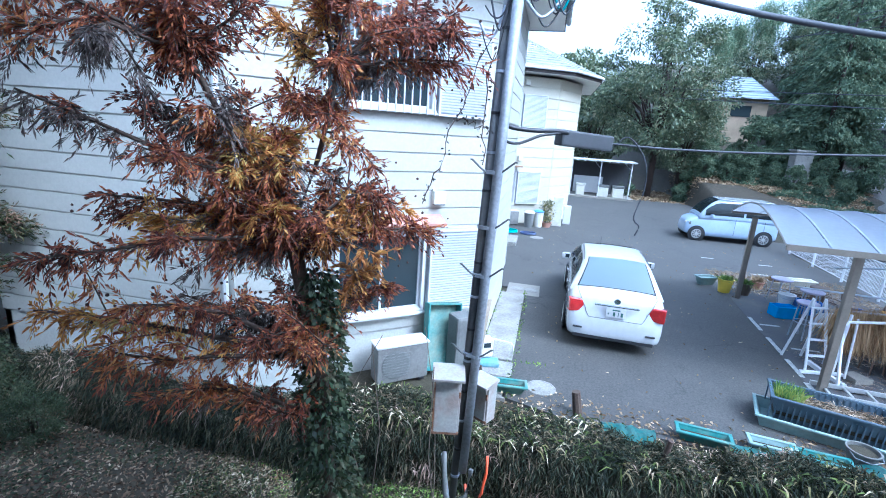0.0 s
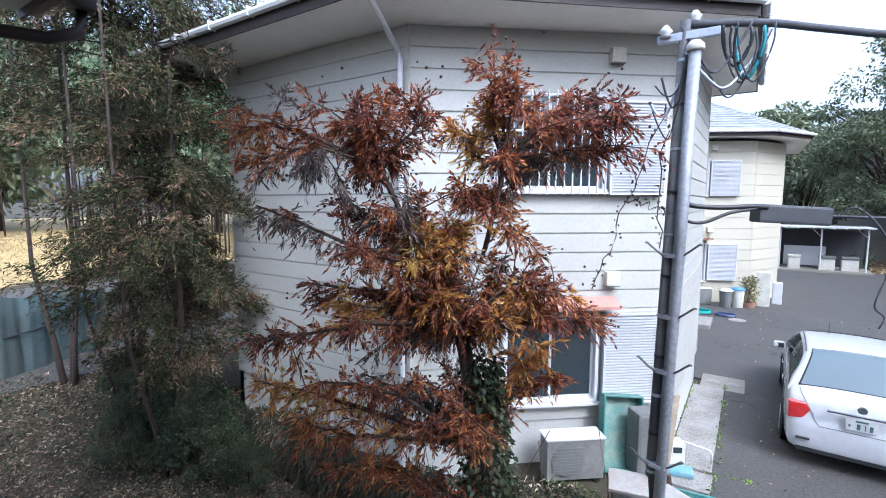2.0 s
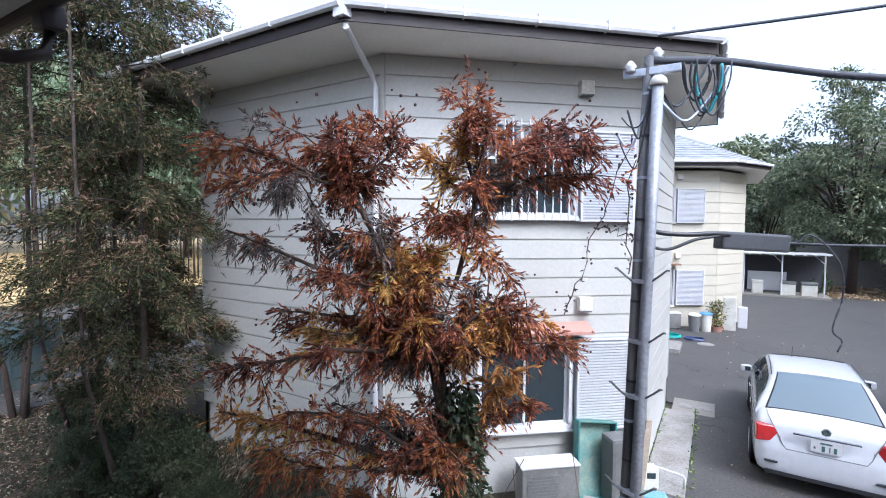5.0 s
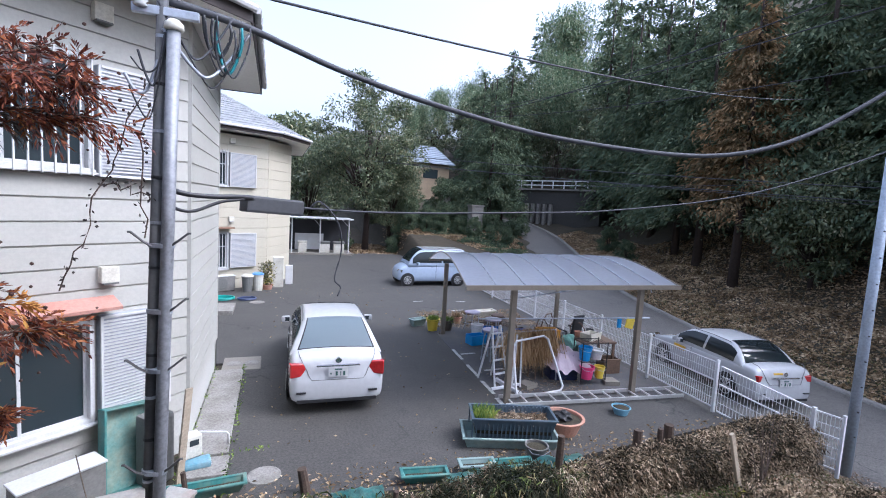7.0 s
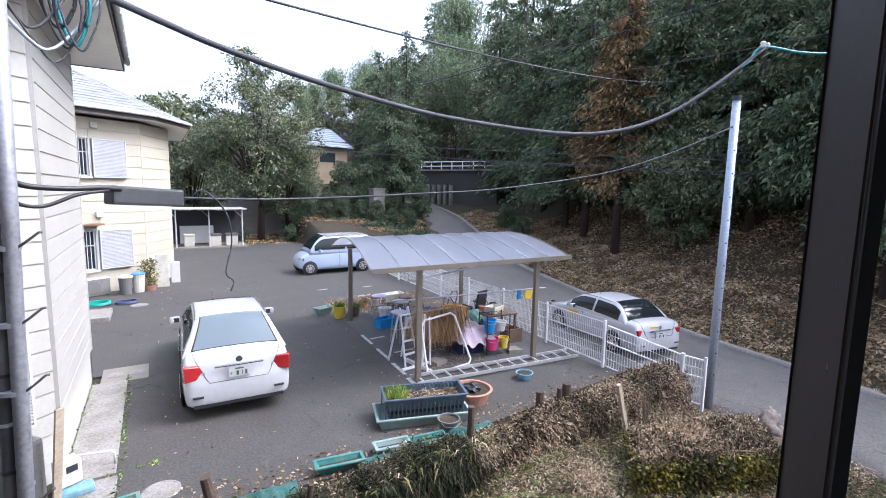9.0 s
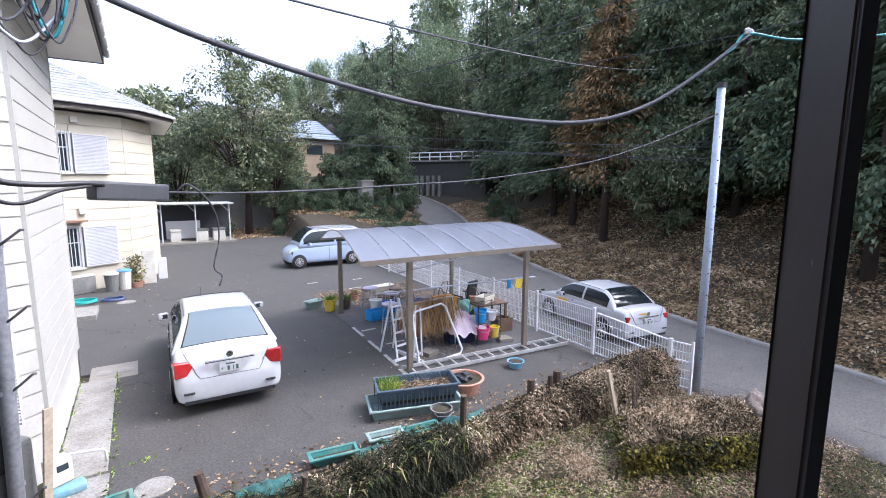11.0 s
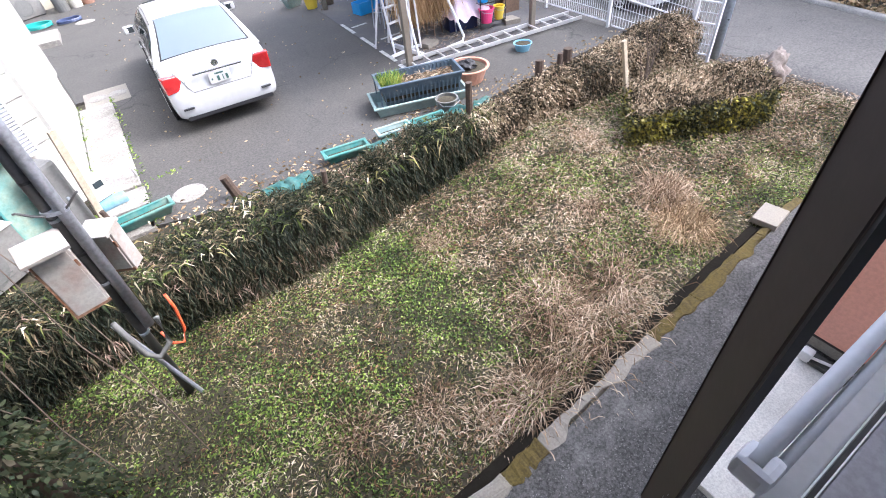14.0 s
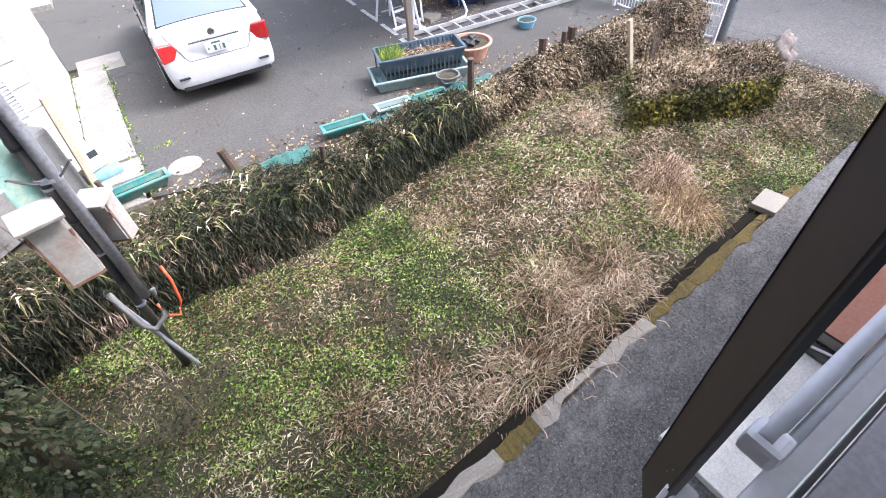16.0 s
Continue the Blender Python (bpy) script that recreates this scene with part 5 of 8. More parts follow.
plain_green = plain("plate_green", (0.05, 0.12, 0.10), 0.6)
SEDAN = [(0.0, 0.80, 0.30, 0.60), (0.03, 0.90, 0.24, 0.66), (0.07, 0.945, 0.22, 0.80), (0.10, 0.955, 0.21, 1.0), (0.22, 0.975, 0.2, 1.055), (0.7, 0.995, 0.19, 1.06), (1.3, 1.0, 0.19, 1.0), (2.3, 1.0, 0.19, 0.98), (3.2, 1.0, 0.19, 0.98),
         (3.7, 0.985, 0.19, 0.9), (4.2, 0.93, 0.2, 0.8), (4.45, 0.84, 0.22, 0.68), (4.55, 0.68, 0.28, 0.56)]
car_a = build_car("car", "white sedan parked in the lot seen from behind", PAINT, 4.56, 1.7, 1.475, SEDAN, (0.40, 1.12, 2.35, 3.28, 0.97, 0.94, 0.67), (0.95, 3.65), [((0.635, 0.105, 0.81), (0.37, 0.12, 0.25), -17)], "parked cars", doors=((1.35, 1.2), (2.3, 2.25)), plate_z=0.77)
car_a.matrix_world = pose(1.41, 8.18, 0, 0, 0, -2.2)
OLD = [(y * 0.91, w, a, b * 0.95) for y, w, a, b in SEDAN]
car_b = build_car("car", "older white sedan parked on the lane with yellow stickers", PAINT, 4.15, 1.65, 1.38, OLD, (0.43, 1.13, 2.2, 3.0, 0.9, 0.94, 0.7), (0.85, 3.28), [((0.6, 0.115, 0.76), (0.3, 0.1, 0.16), -18)], "parked cars", wheel_r=0.295, doors=((1.3, 1.18), (2.2, 2.15)), plate_z=0.67, tail="old")
sticker = plain("yellow_sticker", (0.75, 0.45, 0.03), 0.5)
part("sticker", bx((-0.826, 2.6, 0.74), (0.012, 0.46, 0.12)), sticker, car_b, "yellow sticker with plain marks")
part("sticker", bx((-0.15, 0.08, 0.85), (0.26, 0.012, 0.08)), sticker, car_b, "yellow sticker")
car_b.matrix_world = pose(11.6, 7.35, -0.585, 0, 0, -9.5)
WAGON = [(0.0, 0.88, 0.3, 0.9), (0.03, 0.95, 0.24, 1.0), (0.1, 0.98, 0.2, 1.05), (0.8, 1.0, 0.18, 1.05), (1.7, 1.0, 0.18, 1.03), (2.6, 1.0, 0.18, 1.0), (2.85, 0.99, 0.18, 0.98), (3.15, 0.95, 0.2, 0.9), (3.32, 0.88, 0.22, 0.76), (3.39, 0.75, 0.28, 0.6)]
car_c = build_car("car", "pale blue boxy small car with a white roof", PAINT_BLUE, 3.395, 1.475, 1.7, WAGON, (0.03, 0.2, 2.2, 2.95, 1.0, 0.96, 0.82), (0.5, 2.95), [((0.66, 0.06, 0.95), (0.12, 0.1, 0.32), -10)], "parked cars", wheel_r=0.28, doors=((0.75, 0.55), (1.75, 1.6)), plate_z=0.75, tail="old")
part("roof_panel", bx((0, 1.25, 1.705), (1.14, 1.9, 0.03), None, 0.012), PAINT, car_c, "white roof panel")
car_c.matrix_world = pose(9.0, 21.2, 0, 0, 0, 90.4)

# ---- carport ----
port = thing("carport", 6.2, 10.2, 0, 0, "bronze carport with an arched translucent roof over clutter", "carport")
FL, FR, BL, BR = Vector((3.53, 7.7, 2.33)), Vector((8.36, 7.6, 2.33)), Vector((4.55, 12.95, 2.18)), Vector((9.35, 12.85, 2.18))
POLY = worn("translucent_polycarbonate", (0.28, 0.30, 0.36), 0.28, big=0.9, fine=12, dirt=(0.33, 0.35, 0.37), amount=0.35, relief=0.05, coat=0.4)

pt = POLY.node_tree
glow, blend = pt.nodes.new("ShaderNodeBsdfTranslucent"), pt.nodes.new("ShaderNodeMixShader")
glow.inputs["Color"].default_value = (0.75, 0.78, 0.82, 1)
blend.inputs[0].default_value = 0.3
pt.links.new(pt.nodes["Principled BSDF"].outputs[0], blend.inputs[1])
pt.links.new(glow.outputs[0], blend.inputs[2])
pt.links.new(blend.outputs[0], pt.nodes["Material Output"].inputs["Surface"])


def arch(u, v):
    """u along the front edge, v from front to back."""
    p = FL.lerp(FR, u).lerp(BL.lerp(BR, u), v)
    p.z += 0.40 * math.sin(v * math.pi)
    return p


for k in range(8):
    part("roof_panel", patch_on(arch, k / 8 + 0.004, (k + 1) / 8 - 0.004, 0.0, 1.0, 1, 14, 0.004), POLY, port, "hazy roof panel", True)
for k in range(9):
    bm = bmesh.new()
    tube(bm, [arch(k / 8, v) + Vector((0, 0, 0.012)) for v in np.linspace(0, 1, 15)], 0.014, 6)
    part("roof_rib", bm, STEEL if 0 < k < 8 else BRONZE, port)
for v in (0.0, 1.0):
    bm = bmesh.new()
    a, b = arch(0, v), arch(1, v)
    box(bm, (0, 0, 0), ((b - a).length, 0.05, 0.09), Matrix.Translation((a + b) / 2) @ pose(0, 0, 0, 0, 0, math.degrees(math.atan2(b.y - a.y, b.x - a.x))))
    part("eaves_beam", bm, BRONZE, port)
for x, y, h in ((4.63, 7.96, 2.34), (7.5, 7.78, 2.34), (5.02, 12.74, 2.1), (8.75, 12.6, 2.1)):
    part("post", bx((x, y, h / 2), (0.11, 0.09, h), None, 0.008), BRONZE, port)
local(port)
for a, b, r in (((4.45, 8.15, 2.0), (8.0, 9.4, 2.05), 0.014), ((4.4, 9.0, 1.42), (8.3, 8.3, 1.5), 0.016), ((7.75, 7.75, 2.2), (8.4, 8.6, 2.28), 0.012)):
    rodp = part("laundry_pole", rod(bmesh.new(), a, b, r, r, 8), STEEL)
    tagged(rodp, "thin steel laundry pole slung under the carport", "pole", "laundry poles")

# ---- fence ----
fence = thing("fence", 8.8, 13, 0, 0, "white steel mesh fence between lot and lane", "fence")
run = [Vector((8.55, 6.7, 0.0)), Vector((9.12, 19.6, 0.0))]
npan = 7
for k in range(npan + 1):
    p = run[0].lerp(run[1], k / npan)
    part("post", bx((p.x, p.y, 0.52), (0.06, 0.05, 1.08), None, 0.006), WHITE_BAR, fence)
spans = [(run[0].lerp(run[1], k / npan), run[0].lerp(run[1], (k + 1) / npan)) for k in range(npan)] + [(Vector((8.55, 6.62, -0.05)), Vector((9.2, 5.3, -0.4))), (Vector((9.2, 5.3, -0.4)), Vector((9.34, 4.92, -0.42)))]
for a, b in spans:
    bm = bmesh.new()
    n = int((b - a).length / 0.055)
    for i in range(n + 1):
        p = a.lerp(b, i / n)
        box(bm, (p.x, p.y, p.z + 0.55), (0.007, 0.007, 0.92))
    for z in (0.1, 0.28, 0.46, 0.64, 0.82, 1.0):
        rod(bm, a + Vector((0, 0, z)), b + Vector((0, 0, z)), 0.006 if z not in (0.1, 1.0, 0.64) else 0.017, None, 5)
    tagged(part("mesh_panel", bm, WHITE_BAR, fence), kind="stuff")
part("post", bx((9.2, 5.3, 0.1), (0.07, 0.06, 1.1), None, 0.006), WHITE_BAR, fence)
part("post", bx((9.34, 4.92, 0.1), (0.05, 0.05, 1.1), None, 0.006), WHITE_BAR, fence)
local(fence)

# ---- poles and cables ----
up = thing("utility_pole", -0.58, 4.13, -0.8, 0, "dark steel service pole with a grey conduit strapped to it", "utility pole")
part("pole", rod(bmesh.new(), (-0.63, 4.13, -0.95), (-0.473, 4.11, 5.12), 0.042, 0.038, 14), POLE_DARK, up, smooth=True)
bm = bmesh.new()
tube(bm, [(-0.515, 4.08, 0.3), (-0.469, 4.075, 2.0), (-0.432, 4.07, 3.4), (-0.394, 4.06, 4.88)], 0.044, 14)
part("conduit", bm, CONDUIT, up, "pale grey conduit pipe", True)
part("pipe_hood", lathe(bmesh.new(), [(0.055, 0), (0.066, 0.015), (0.06, 0.05), (0.035, 0.075), (0.01, 0.08)], (-0.394, 4.06, 4.87), 14), BEIGE, up, "weather hood", True)
for z in np.arange(0.2, 4.9, 0.33):
    part("strap", lathe(bmesh.new(), [(0.04, 0), (0.047, 0.0), (0.047, 0.022), (0.04, 0.022)], (-0.52 + 0.026 * (float(z) - 3.07), 4.117, float(z)), 14), BLACK if int(z * 3) % 2 else STEEL, up)
for z, arms in ((3.36, (-1, 1)), (2.87, (1,)), (2.42, (-1, 1)), (1.62, (-1, 1))):
    for sg in arms:
        c = Vector((-0.483 + 0.026 * (z - 3.07), 4.09, z))
        bm = tube(bmesh.new(), [c + Vector((sg * 0.06, -0.03, -0.02)), c + Vector((sg * 0.11, -0.05, 0.02)), c + Vector((sg * 0.185, -0.05, 0.085)), c + Vector((sg * 0.2, -0.045, 0.082))], 0.009, 6)
        part("step_bolt", bm, POLE_DARK, up)
    clamp = lathe(bmesh.new(), [(0.088, 0), (0.094, 0.0), (0.094, 0.03), (0.088, 0.03)], (0, 0, 0), 20)
    bmesh.ops.transform(clamp, matrix=Matrix.Translation((-0.483 + 0.026 * (z - 3.07), 4.095, z - 0.03)) @ pose(0, 0, 0, 0, 0, -20) @ Matrix.Diagonal((1.0, 0.62, 1.0, 1.0)), verts=clamp.verts)
    part("clamp", clamp, STEEL, up)
for k, (x, y, z) in enumerate(((-0.6, 4.06, 5.0), (-0.42, 4.2, 5.12))):
    part("insulator", lathe(bmesh.new(), [(0.02, 0), (0.045, 0.01), (0.03, 0.03), (0.05, 0.045), (0.03, 0.07), (0.015, 0.09)], (x, y, z), 12), WHITE_METAL, up, "white insulator", True)
part("cross_plate", bx((-0.45, 4.1, 5.0), (0.42, 0.05, 0.06), None, 0.006), STEEL, up)
bm = bmesh.new()
tube(bm, [(-0.47, 4.02, 0.2), (-0.44, 3.98, 0.05), (-0.36, 4.0, -0.02), (-0.3, 4.05, 0.1), (-0.27, 4.08, 0.35), (-0.28, 4.12, 0.5)], 0.014, 8)
part("hose", bm, plain("orange_conduit", (0.75, 0.12, 0.04), 0.5), up, "short orange flexible conduit", True)
bm = bmesh.new()
tube(bm, [(-0.7, 3.98, 0.55), (-0.66, 3.95, 0.1), (-0.58, 3.94, 0.0), (-0.45, 3.96, 0.1), (-0.42, 4.0, 0.4)], 0.026, 8)
part("hose", bm, GREY_PLASTIC, up, "looped grey conduit", True)
part("conduit", rod(bmesh.new(), (-0.72, 4.02, 0.5), (-0.52, 4.05, -0.85), 0.022, None, 8), STEEL, up)
local(up)


CORROSION = worn("brown_rust", (0.20, 0.085, 0.04), 0.9, big=12, fine=60, dirt=(0.42, 0.34, 0.26), amount=0.6)


def meter_box(x, y, z, w, d, h, rz, label):
    b = thing("meter_box", x, y, z, rz, label, "meter box", "boxes on the pole")
    part("case", bx((0, 0, 0), (w, d, h), None, 0.008), RUST, b)
    part("lid", bx((0, -0.02, h / 2 + 0.015), (w + 0.05, d + 0.08, 0.03), pose(0, 0, 0, 6, 0, 0), 0.006), RUST, b, "overhanging white lid")
    part("door", bx((0, -d / 2 - 0.006, -0.01), (w - 0.04, 0.012, h - 0.07), None, 0.003), RUST, b)
    part("rust_edge", bx((0, -d / 2 - 0.004, -h / 2 + 0.014), (w + 0.004, 0.012, 0.028)), CORROSION, b, "rusted lower edge")
    part("rust_edge", bx((-w / 2 + 0.008, -d / 2 - 0.004, 0.0), (0.016, 0.012, h - 0.06)), CORROSION, b, "rusted side edge")
    part("hinge", bx((w / 2 - 0.01, -d / 2 - 0.012, h * 0.2), (0.02, 0.014, 0.06), None, 0.003), CORROSION, b)


meter_box(-0.72, 4.0, 1.13, 0.26, 0.2, 0.62, 12, "rust-stained white metal meter box on the pole")
meter_box(-0.38, 4.22, 1.08, 0.2, 0.14, 0.42, -30, "small cream meter box on the pole")

lamp_pole = thing("steel_pole", 9.95, 5.12, -0.55, 0, "tall pale blue steel pole at the lane's edge", "pole")
part("shaft", rod(bmesh.new(), (0, 0, -0.1), (0.06, 0.02, 6.15), 0.085, 0.075, 16), POLE_BLUE, lamp_pole, smooth=True)
part("cap", rod(bmesh.new(), (0.06, 0.02, 6.15), (0.06, 0.02, 6.24), 0.088, 0.086, 16), BLACK, lamp_pole)
for z in np.arange(0.7, 5.6, 0.45):
    part("step_hole", rod(bmesh.new(), (-0.05, -0.075, z), (-0.057, -0.092, z), 0.013, None, 8), BLACK, lamp_pole)


def sag(a, b, drop, n=14):
    a, b = Vector(a), Vector(b)
    return [a.lerp(b, k / n) - Vector((0, 0, drop * 4 * (k / n) * (1 - k / n))) for k in range(n + 1)]


def eased(pts, n=5):
    """A smooth curve through the points."""
    q = [np.array(p, float) for p in pts]
    q = [2 * q[0] - q[1]] + q + [2 * q[-1] - q[-2]]
    out = []
    for a, b, c, d in zip(q, q[1:], q[2:], q[3:]):
        for t in np.arange(n) / n:
            out.append(tuple(0.5 * (2 * b + (c - a) * t + (2 * a - 5 * b + 4 * c - d) * t * t + (3 * b - a - 3 * c + d) * t ** 3)))
    return out + [tuple(q[-2])]


def cable(pts, r, mat_, label, group="cables", n=6):
    ob = part("cable", tube(bmesh.new(), eased(pts), r, n), mat_, smooth=True)
    return tagged(ob, label, "cable", group)


cable([(-0.45, 4.15, 5.1), (0.02, 4.75, 5.2), (0.45, 5.22, 5.21), (1.05, 5.53, 5.13), (2.23, 5.87, 4.99), (4.02, 6.13, 4.83), (6.0, 5.83, 4.73), (7.09, 5.5, 4.83), (8.03, 5.22, 5.17), (8.93, 4.9, 5.76), (9.74, 4.61, 6.4)], 0.033, CABLE_GREY, "thick grey bundled service cable sagging over the lot", n=8)
cable([(9.2, 4.8, 5.97), (9.45, 4.7, 6.15), (9.74, 4.61, 6.42), (10.62, 4.09, 6.33), (13, 3.0, 6.6)], 0.022, CABLE_TEAL, "teal insulated cable at the far end")
ins = thing("insulator", 9.74, 4.61, 6.4, 0, "pair of white porcelain insulators on the cable", "insulator")
for dx in (-0.06, 0.08):
    part("disc", lathe(bmesh.new(), [(0.03, 0), (0.055, 0.02), (0.03, 0.05), (0.055, 0.07), (0.03, 0.1)], (dx, 0, 0), 12), WHITE_METAL, ins, smooth=True)
cable([(0.49, 5.17, 3.65), (1.19, 5.51, 3.63), (2.23, 5.87, 3.65), (3.66, 6.11, 3.72), (5.16, 6.18, 3.82), (7.26, 5.93, 4.13), (8.65, 5.55, 4.55), (9.93, 5.13, 5.1)], 0.013, CABLE_GREY, "grey telephone cable sagging to the steel pole")
cable([(-0.5, 4.2, 3.82), (-0.4, 4.31, 3.74), (-0.19, 4.42, 3.72), (0.0, 4.55, 3.73), (0.12, 4.66, 3.72)], 0.022, CABLE, "black cable between pole and splice box")
cable([(-0.48, 4.15, 3.72), (-0.42, 4.25, 3.62), (-0.3, 4.35, 3.6), (-0.12, 4.45, 3.68), (0.05, 4.58, 3.71)], 0.014, CABLE, "black cable loop at the splice box")
cable([(0.62, 5.25, 3.62), (0.75, 5.25, 3.72), (0.95, 5.3, 3.5), (1.0, 5.35, 3.2), (0.93, 5.3, 2.9), (1.0, 5.32, 2.8), (0.97, 5.3, 2.7)], 0.008, CABLE_GREY, "loose end of a grey cable")
splice = part("splice_box", box(bmesh.new(), (0, 0, 0), (0.62, 0.13, 0.15), Matrix.Translation((0.29, 4.85, 3.66)) @ pose(0, 0, 0, 0, 3, 36), 0.02), worn("dark_grey_housing", (0.055, 0.057, 0.062), 0.55, big=4, fine=30, amount=0.25))
tagged(splice, "dark grey plastic cable splice box", "splice box")
for pts, r in ((sag((-0.42, 4.2, 5.3), (17.5, 11.4, 8.1), 0.3), 0.012),
               (sag((10.44, 28.42, 9.22), (19.05, 7.23, 9.04), 0.5), 0.016), (sag((10.44, 28.42, 9.06), (13.74, 8.92, 9.59), 0.4), 0.016), (sag((12.97, 27.39, 10.06), (14.33, 7.93, 9.26), 0.3), 0.016),
               (sag((6.77, 33.56, 6.6), (20.93, 7.92, 4.6), 0.15), 0.018), (sag((6.78, 33.56, 7.15), (20.91, 7.96, 5.05), 0.15), 0.018), (sag((8.18, 33.26, 6.61), (20.93, 7.91, 4.44), 0.1), 0.014), (sag((17.67, 24.66, 5.39), (20.9, 8.01, 5.56), 0.1), 0.014)):
    cable(pts, r, CABLE_GREY, "thin grey overhead wire above the lane")
rng = np.random.default_rng(31)
for k in range(7):
    a = Vector((-0.5 + 0.12 * rng.random(), 4.05 + 0.1 * rng.random(), 4.72 + 0.35 * rng.random()))
    b = Vector((-0.15 + 0.35 * rng.random(), 4.25 + 0.3 * rng.random(), 4.85 + 0.3 * rng.random())) if k % 2 else Vector((-0.75 + 0.2 * rng.random(), 4.05, 4.45 + 0.3 * rng.random()))
    mid = (a + b) / 2 - Vector((0, 0, 0.22 + 0.2 * rng.random()))
    cable([a, a.lerp(mid, 0.6) - Vector((0, 0, 0.05)), mid, mid.lerp(b, 0.5) - Vector((0, 0, 0.04)), b], 0.006 + 0.003 * (k % 3), (CABLE, CABLE_GREY, STEEL)[k % 3], "looped wire at the pole head", "pole-head wires")


# ---- our own house: wall, eave, window post, terrace ----
# near-white so that the wall bounces light onto the rail and step
OUR_WALL = worn("bounce_white_wall", (0.80, 0.79, 0.77), 0.7, big=1.5, fine=30, dirt=(0.4, 0.38, 0.35), amount=0.2)
bm = bmesh.new()
for c, sz in (((-4.0, -0.12, 2.3), (5.9, 0.16, 6.2)), ((3.9, -0.12, 2.3), (6.2, 0.16, 6.2)), ((-0.15, -0.12, 0.95), (1.9, 0.16, 3.5)), ((-0.15, -0.12, 5.1), (1.9, 0.16, 0.6))):
    box(bm, c, sz)
tagged(part("wall_south", bm, OUR_WALL), "plain outer wall of the viewer's house, whitened to bounce light", "wall", kind="structure")
bm = bmesh.new()
for c, sz in (((-0.15, -3.4, 4.0), (5.0, 0.1, 3.2)), ((-2.6, -1.75, 4.0), (0.1, 3.3, 3.2)), ((2.3, -1.75, 4.0), (0.1, 3.3, 3.2)), ((-0.15, -1.75, 2.4), (5.0, 3.3, 0.1))):
    box(bm, c, sz)
tagged(part("wall_room", bm, OUR_WALL), "plain inner walls of the viewer's room", "wall", kind="structure")
tagged(part("ceiling", bx((-0.15, -1.75, 5.3), (5.0, 3.3, 0.1)), PLASTER), "plain white ceiling of the viewer's room", "ceiling", kind="structure")
eave = thing("eave", -0.5, 0.8, 5.5, 0, "perforated white eave boards with a dark brown gutter", "eave")
for k in range(34):
    part("soffit_board", bx((-5.45 + 0.3 * k, 0.8, 5.47), (0.292, 1.6, 0.02)), PLASTER, eave)
hole = bmesh.new()
for i in range(46):
    for j in range(5):
        box(hole, (-5.4 + 0.055 * i, 1.0 + 0.1 * j, 5.458), (0.022, 0.012, 0.004))
tagged(part("vent_perforation", hole, BLACK, eave), kind="stuff")
part("roof_deck", bx((-0.4, 0.8, 5.56), (10.4, 1.66, 0.12)), BROWN, eave)
part("fascia", bx((-0.4, 1.63, 5.5), (10.4, 0.03, 0.2)), BROWN, eave)
bm = bmesh.new()
tube(bm, [(-5.6, 1.72, 5.52), (4.8, 1.72, 5.52)], 0.065, 10)
part("gutter", bm, BROWN, eave, smooth=True)
bm = bmesh.new()
box(bm, (-4.55, 1.72, 5.38), (0.2, 0.16, 0.2), None, 0.02)
tube(bm, [(-4.55, 1.72, 5.3), (-4.55, 1.7, 5.1), (-4.6, 1.5, 5.02), (-4.95, 0.1, 4.98)], 0.05, 10)
part("downpipe", bm, BROWN, eave, "dark brown downpipe elbow", True)
local(eave)

post = thing("window_post", 0.80, 0.325, 2.5, 0, "dark brown painted metal window post", "window frame")
d0 = Vector((0.76, 0.298, 0)) - Vector((0.828, 0.353, 0))
mp = Matrix.Translation((0.794, 0.3255, 0)) @ pose(0, 0, 0, 0, 0, math.degrees(math.atan2(d0.y, d0.x)))
part("post", bx((0, 0.005, 3.98), (d0.length, 0.01, 2.96), mp, 0.002), BROWN, post)
part("seal", bx((d0.length / 2 + 0.003, 0.005, 3.98), (0.006, 0.009, 2.96), mp), BLACK, post, "black rubber seal")
for z, x in ((3.62, 0.028), (3.685, 0.026), (2.66, 0.022), (2.69, 0.03)):
    part("screw", turn_y(lathe(bmesh.new(), [(0.005, 0), (0.0045, 0.002), (0.002, 0.0025)], n=10), (0, 0, 0)), STEEL, post).matrix_local = Matrix.Translation(mp @ Vector((x - 0.01, 0.002, z)))
local(post)

RAIL_WHITE = worn("white_rail_paint", (0.82, 0.83, 0.88), 0.35, big=3, fine=40, dirt=(0.7, 0.7, 0.74), amount=0.12, relief=0.05)
rail = thing("window_rail", 1.6, 0.24, 2.7, 0, "white aluminium rail and sill below the window", "rail")
for y, z, r in ((0.262, 2.80, 0.0125), (0.24, 2.79, 0.008)):
    part("bar", rod(bmesh.new(), (0.84, y, z), (3.2, y, z), r, None, 12), RAIL_WHITE, rail, smooth=True)
part("bracket", bx((0.85, 0.258, 2.785), (0.045, 0.05, 0.045), None, 0.01), RAIL_WHITE, rail)
part("bracket", bx((0.775, 0.285, 2.62), (0.035, 0.04, 0.09), None, 0.008), RAIL_WHITE, rail)
part("sill", bx((2.0, 0.222, 2.755), (2.5, 0.035, 0.02), None, 0.004), RAIL_WHITE, rail)
part("sill_trim", bx((2.0, 0.199, 2.77), (2.5, 0.006, 0.02)), BLACK, rail)
part("screen_panel", bx((1.95, 0.1, 2.77), (2.4, 0.185, 0.02), None, 0.004), worn("grey_screen", (0.34, 0.32, 0.335), 0.6, big=3, fine=90, amount=0.3), rail, "grey window screen lying on the sill")
local(rail)

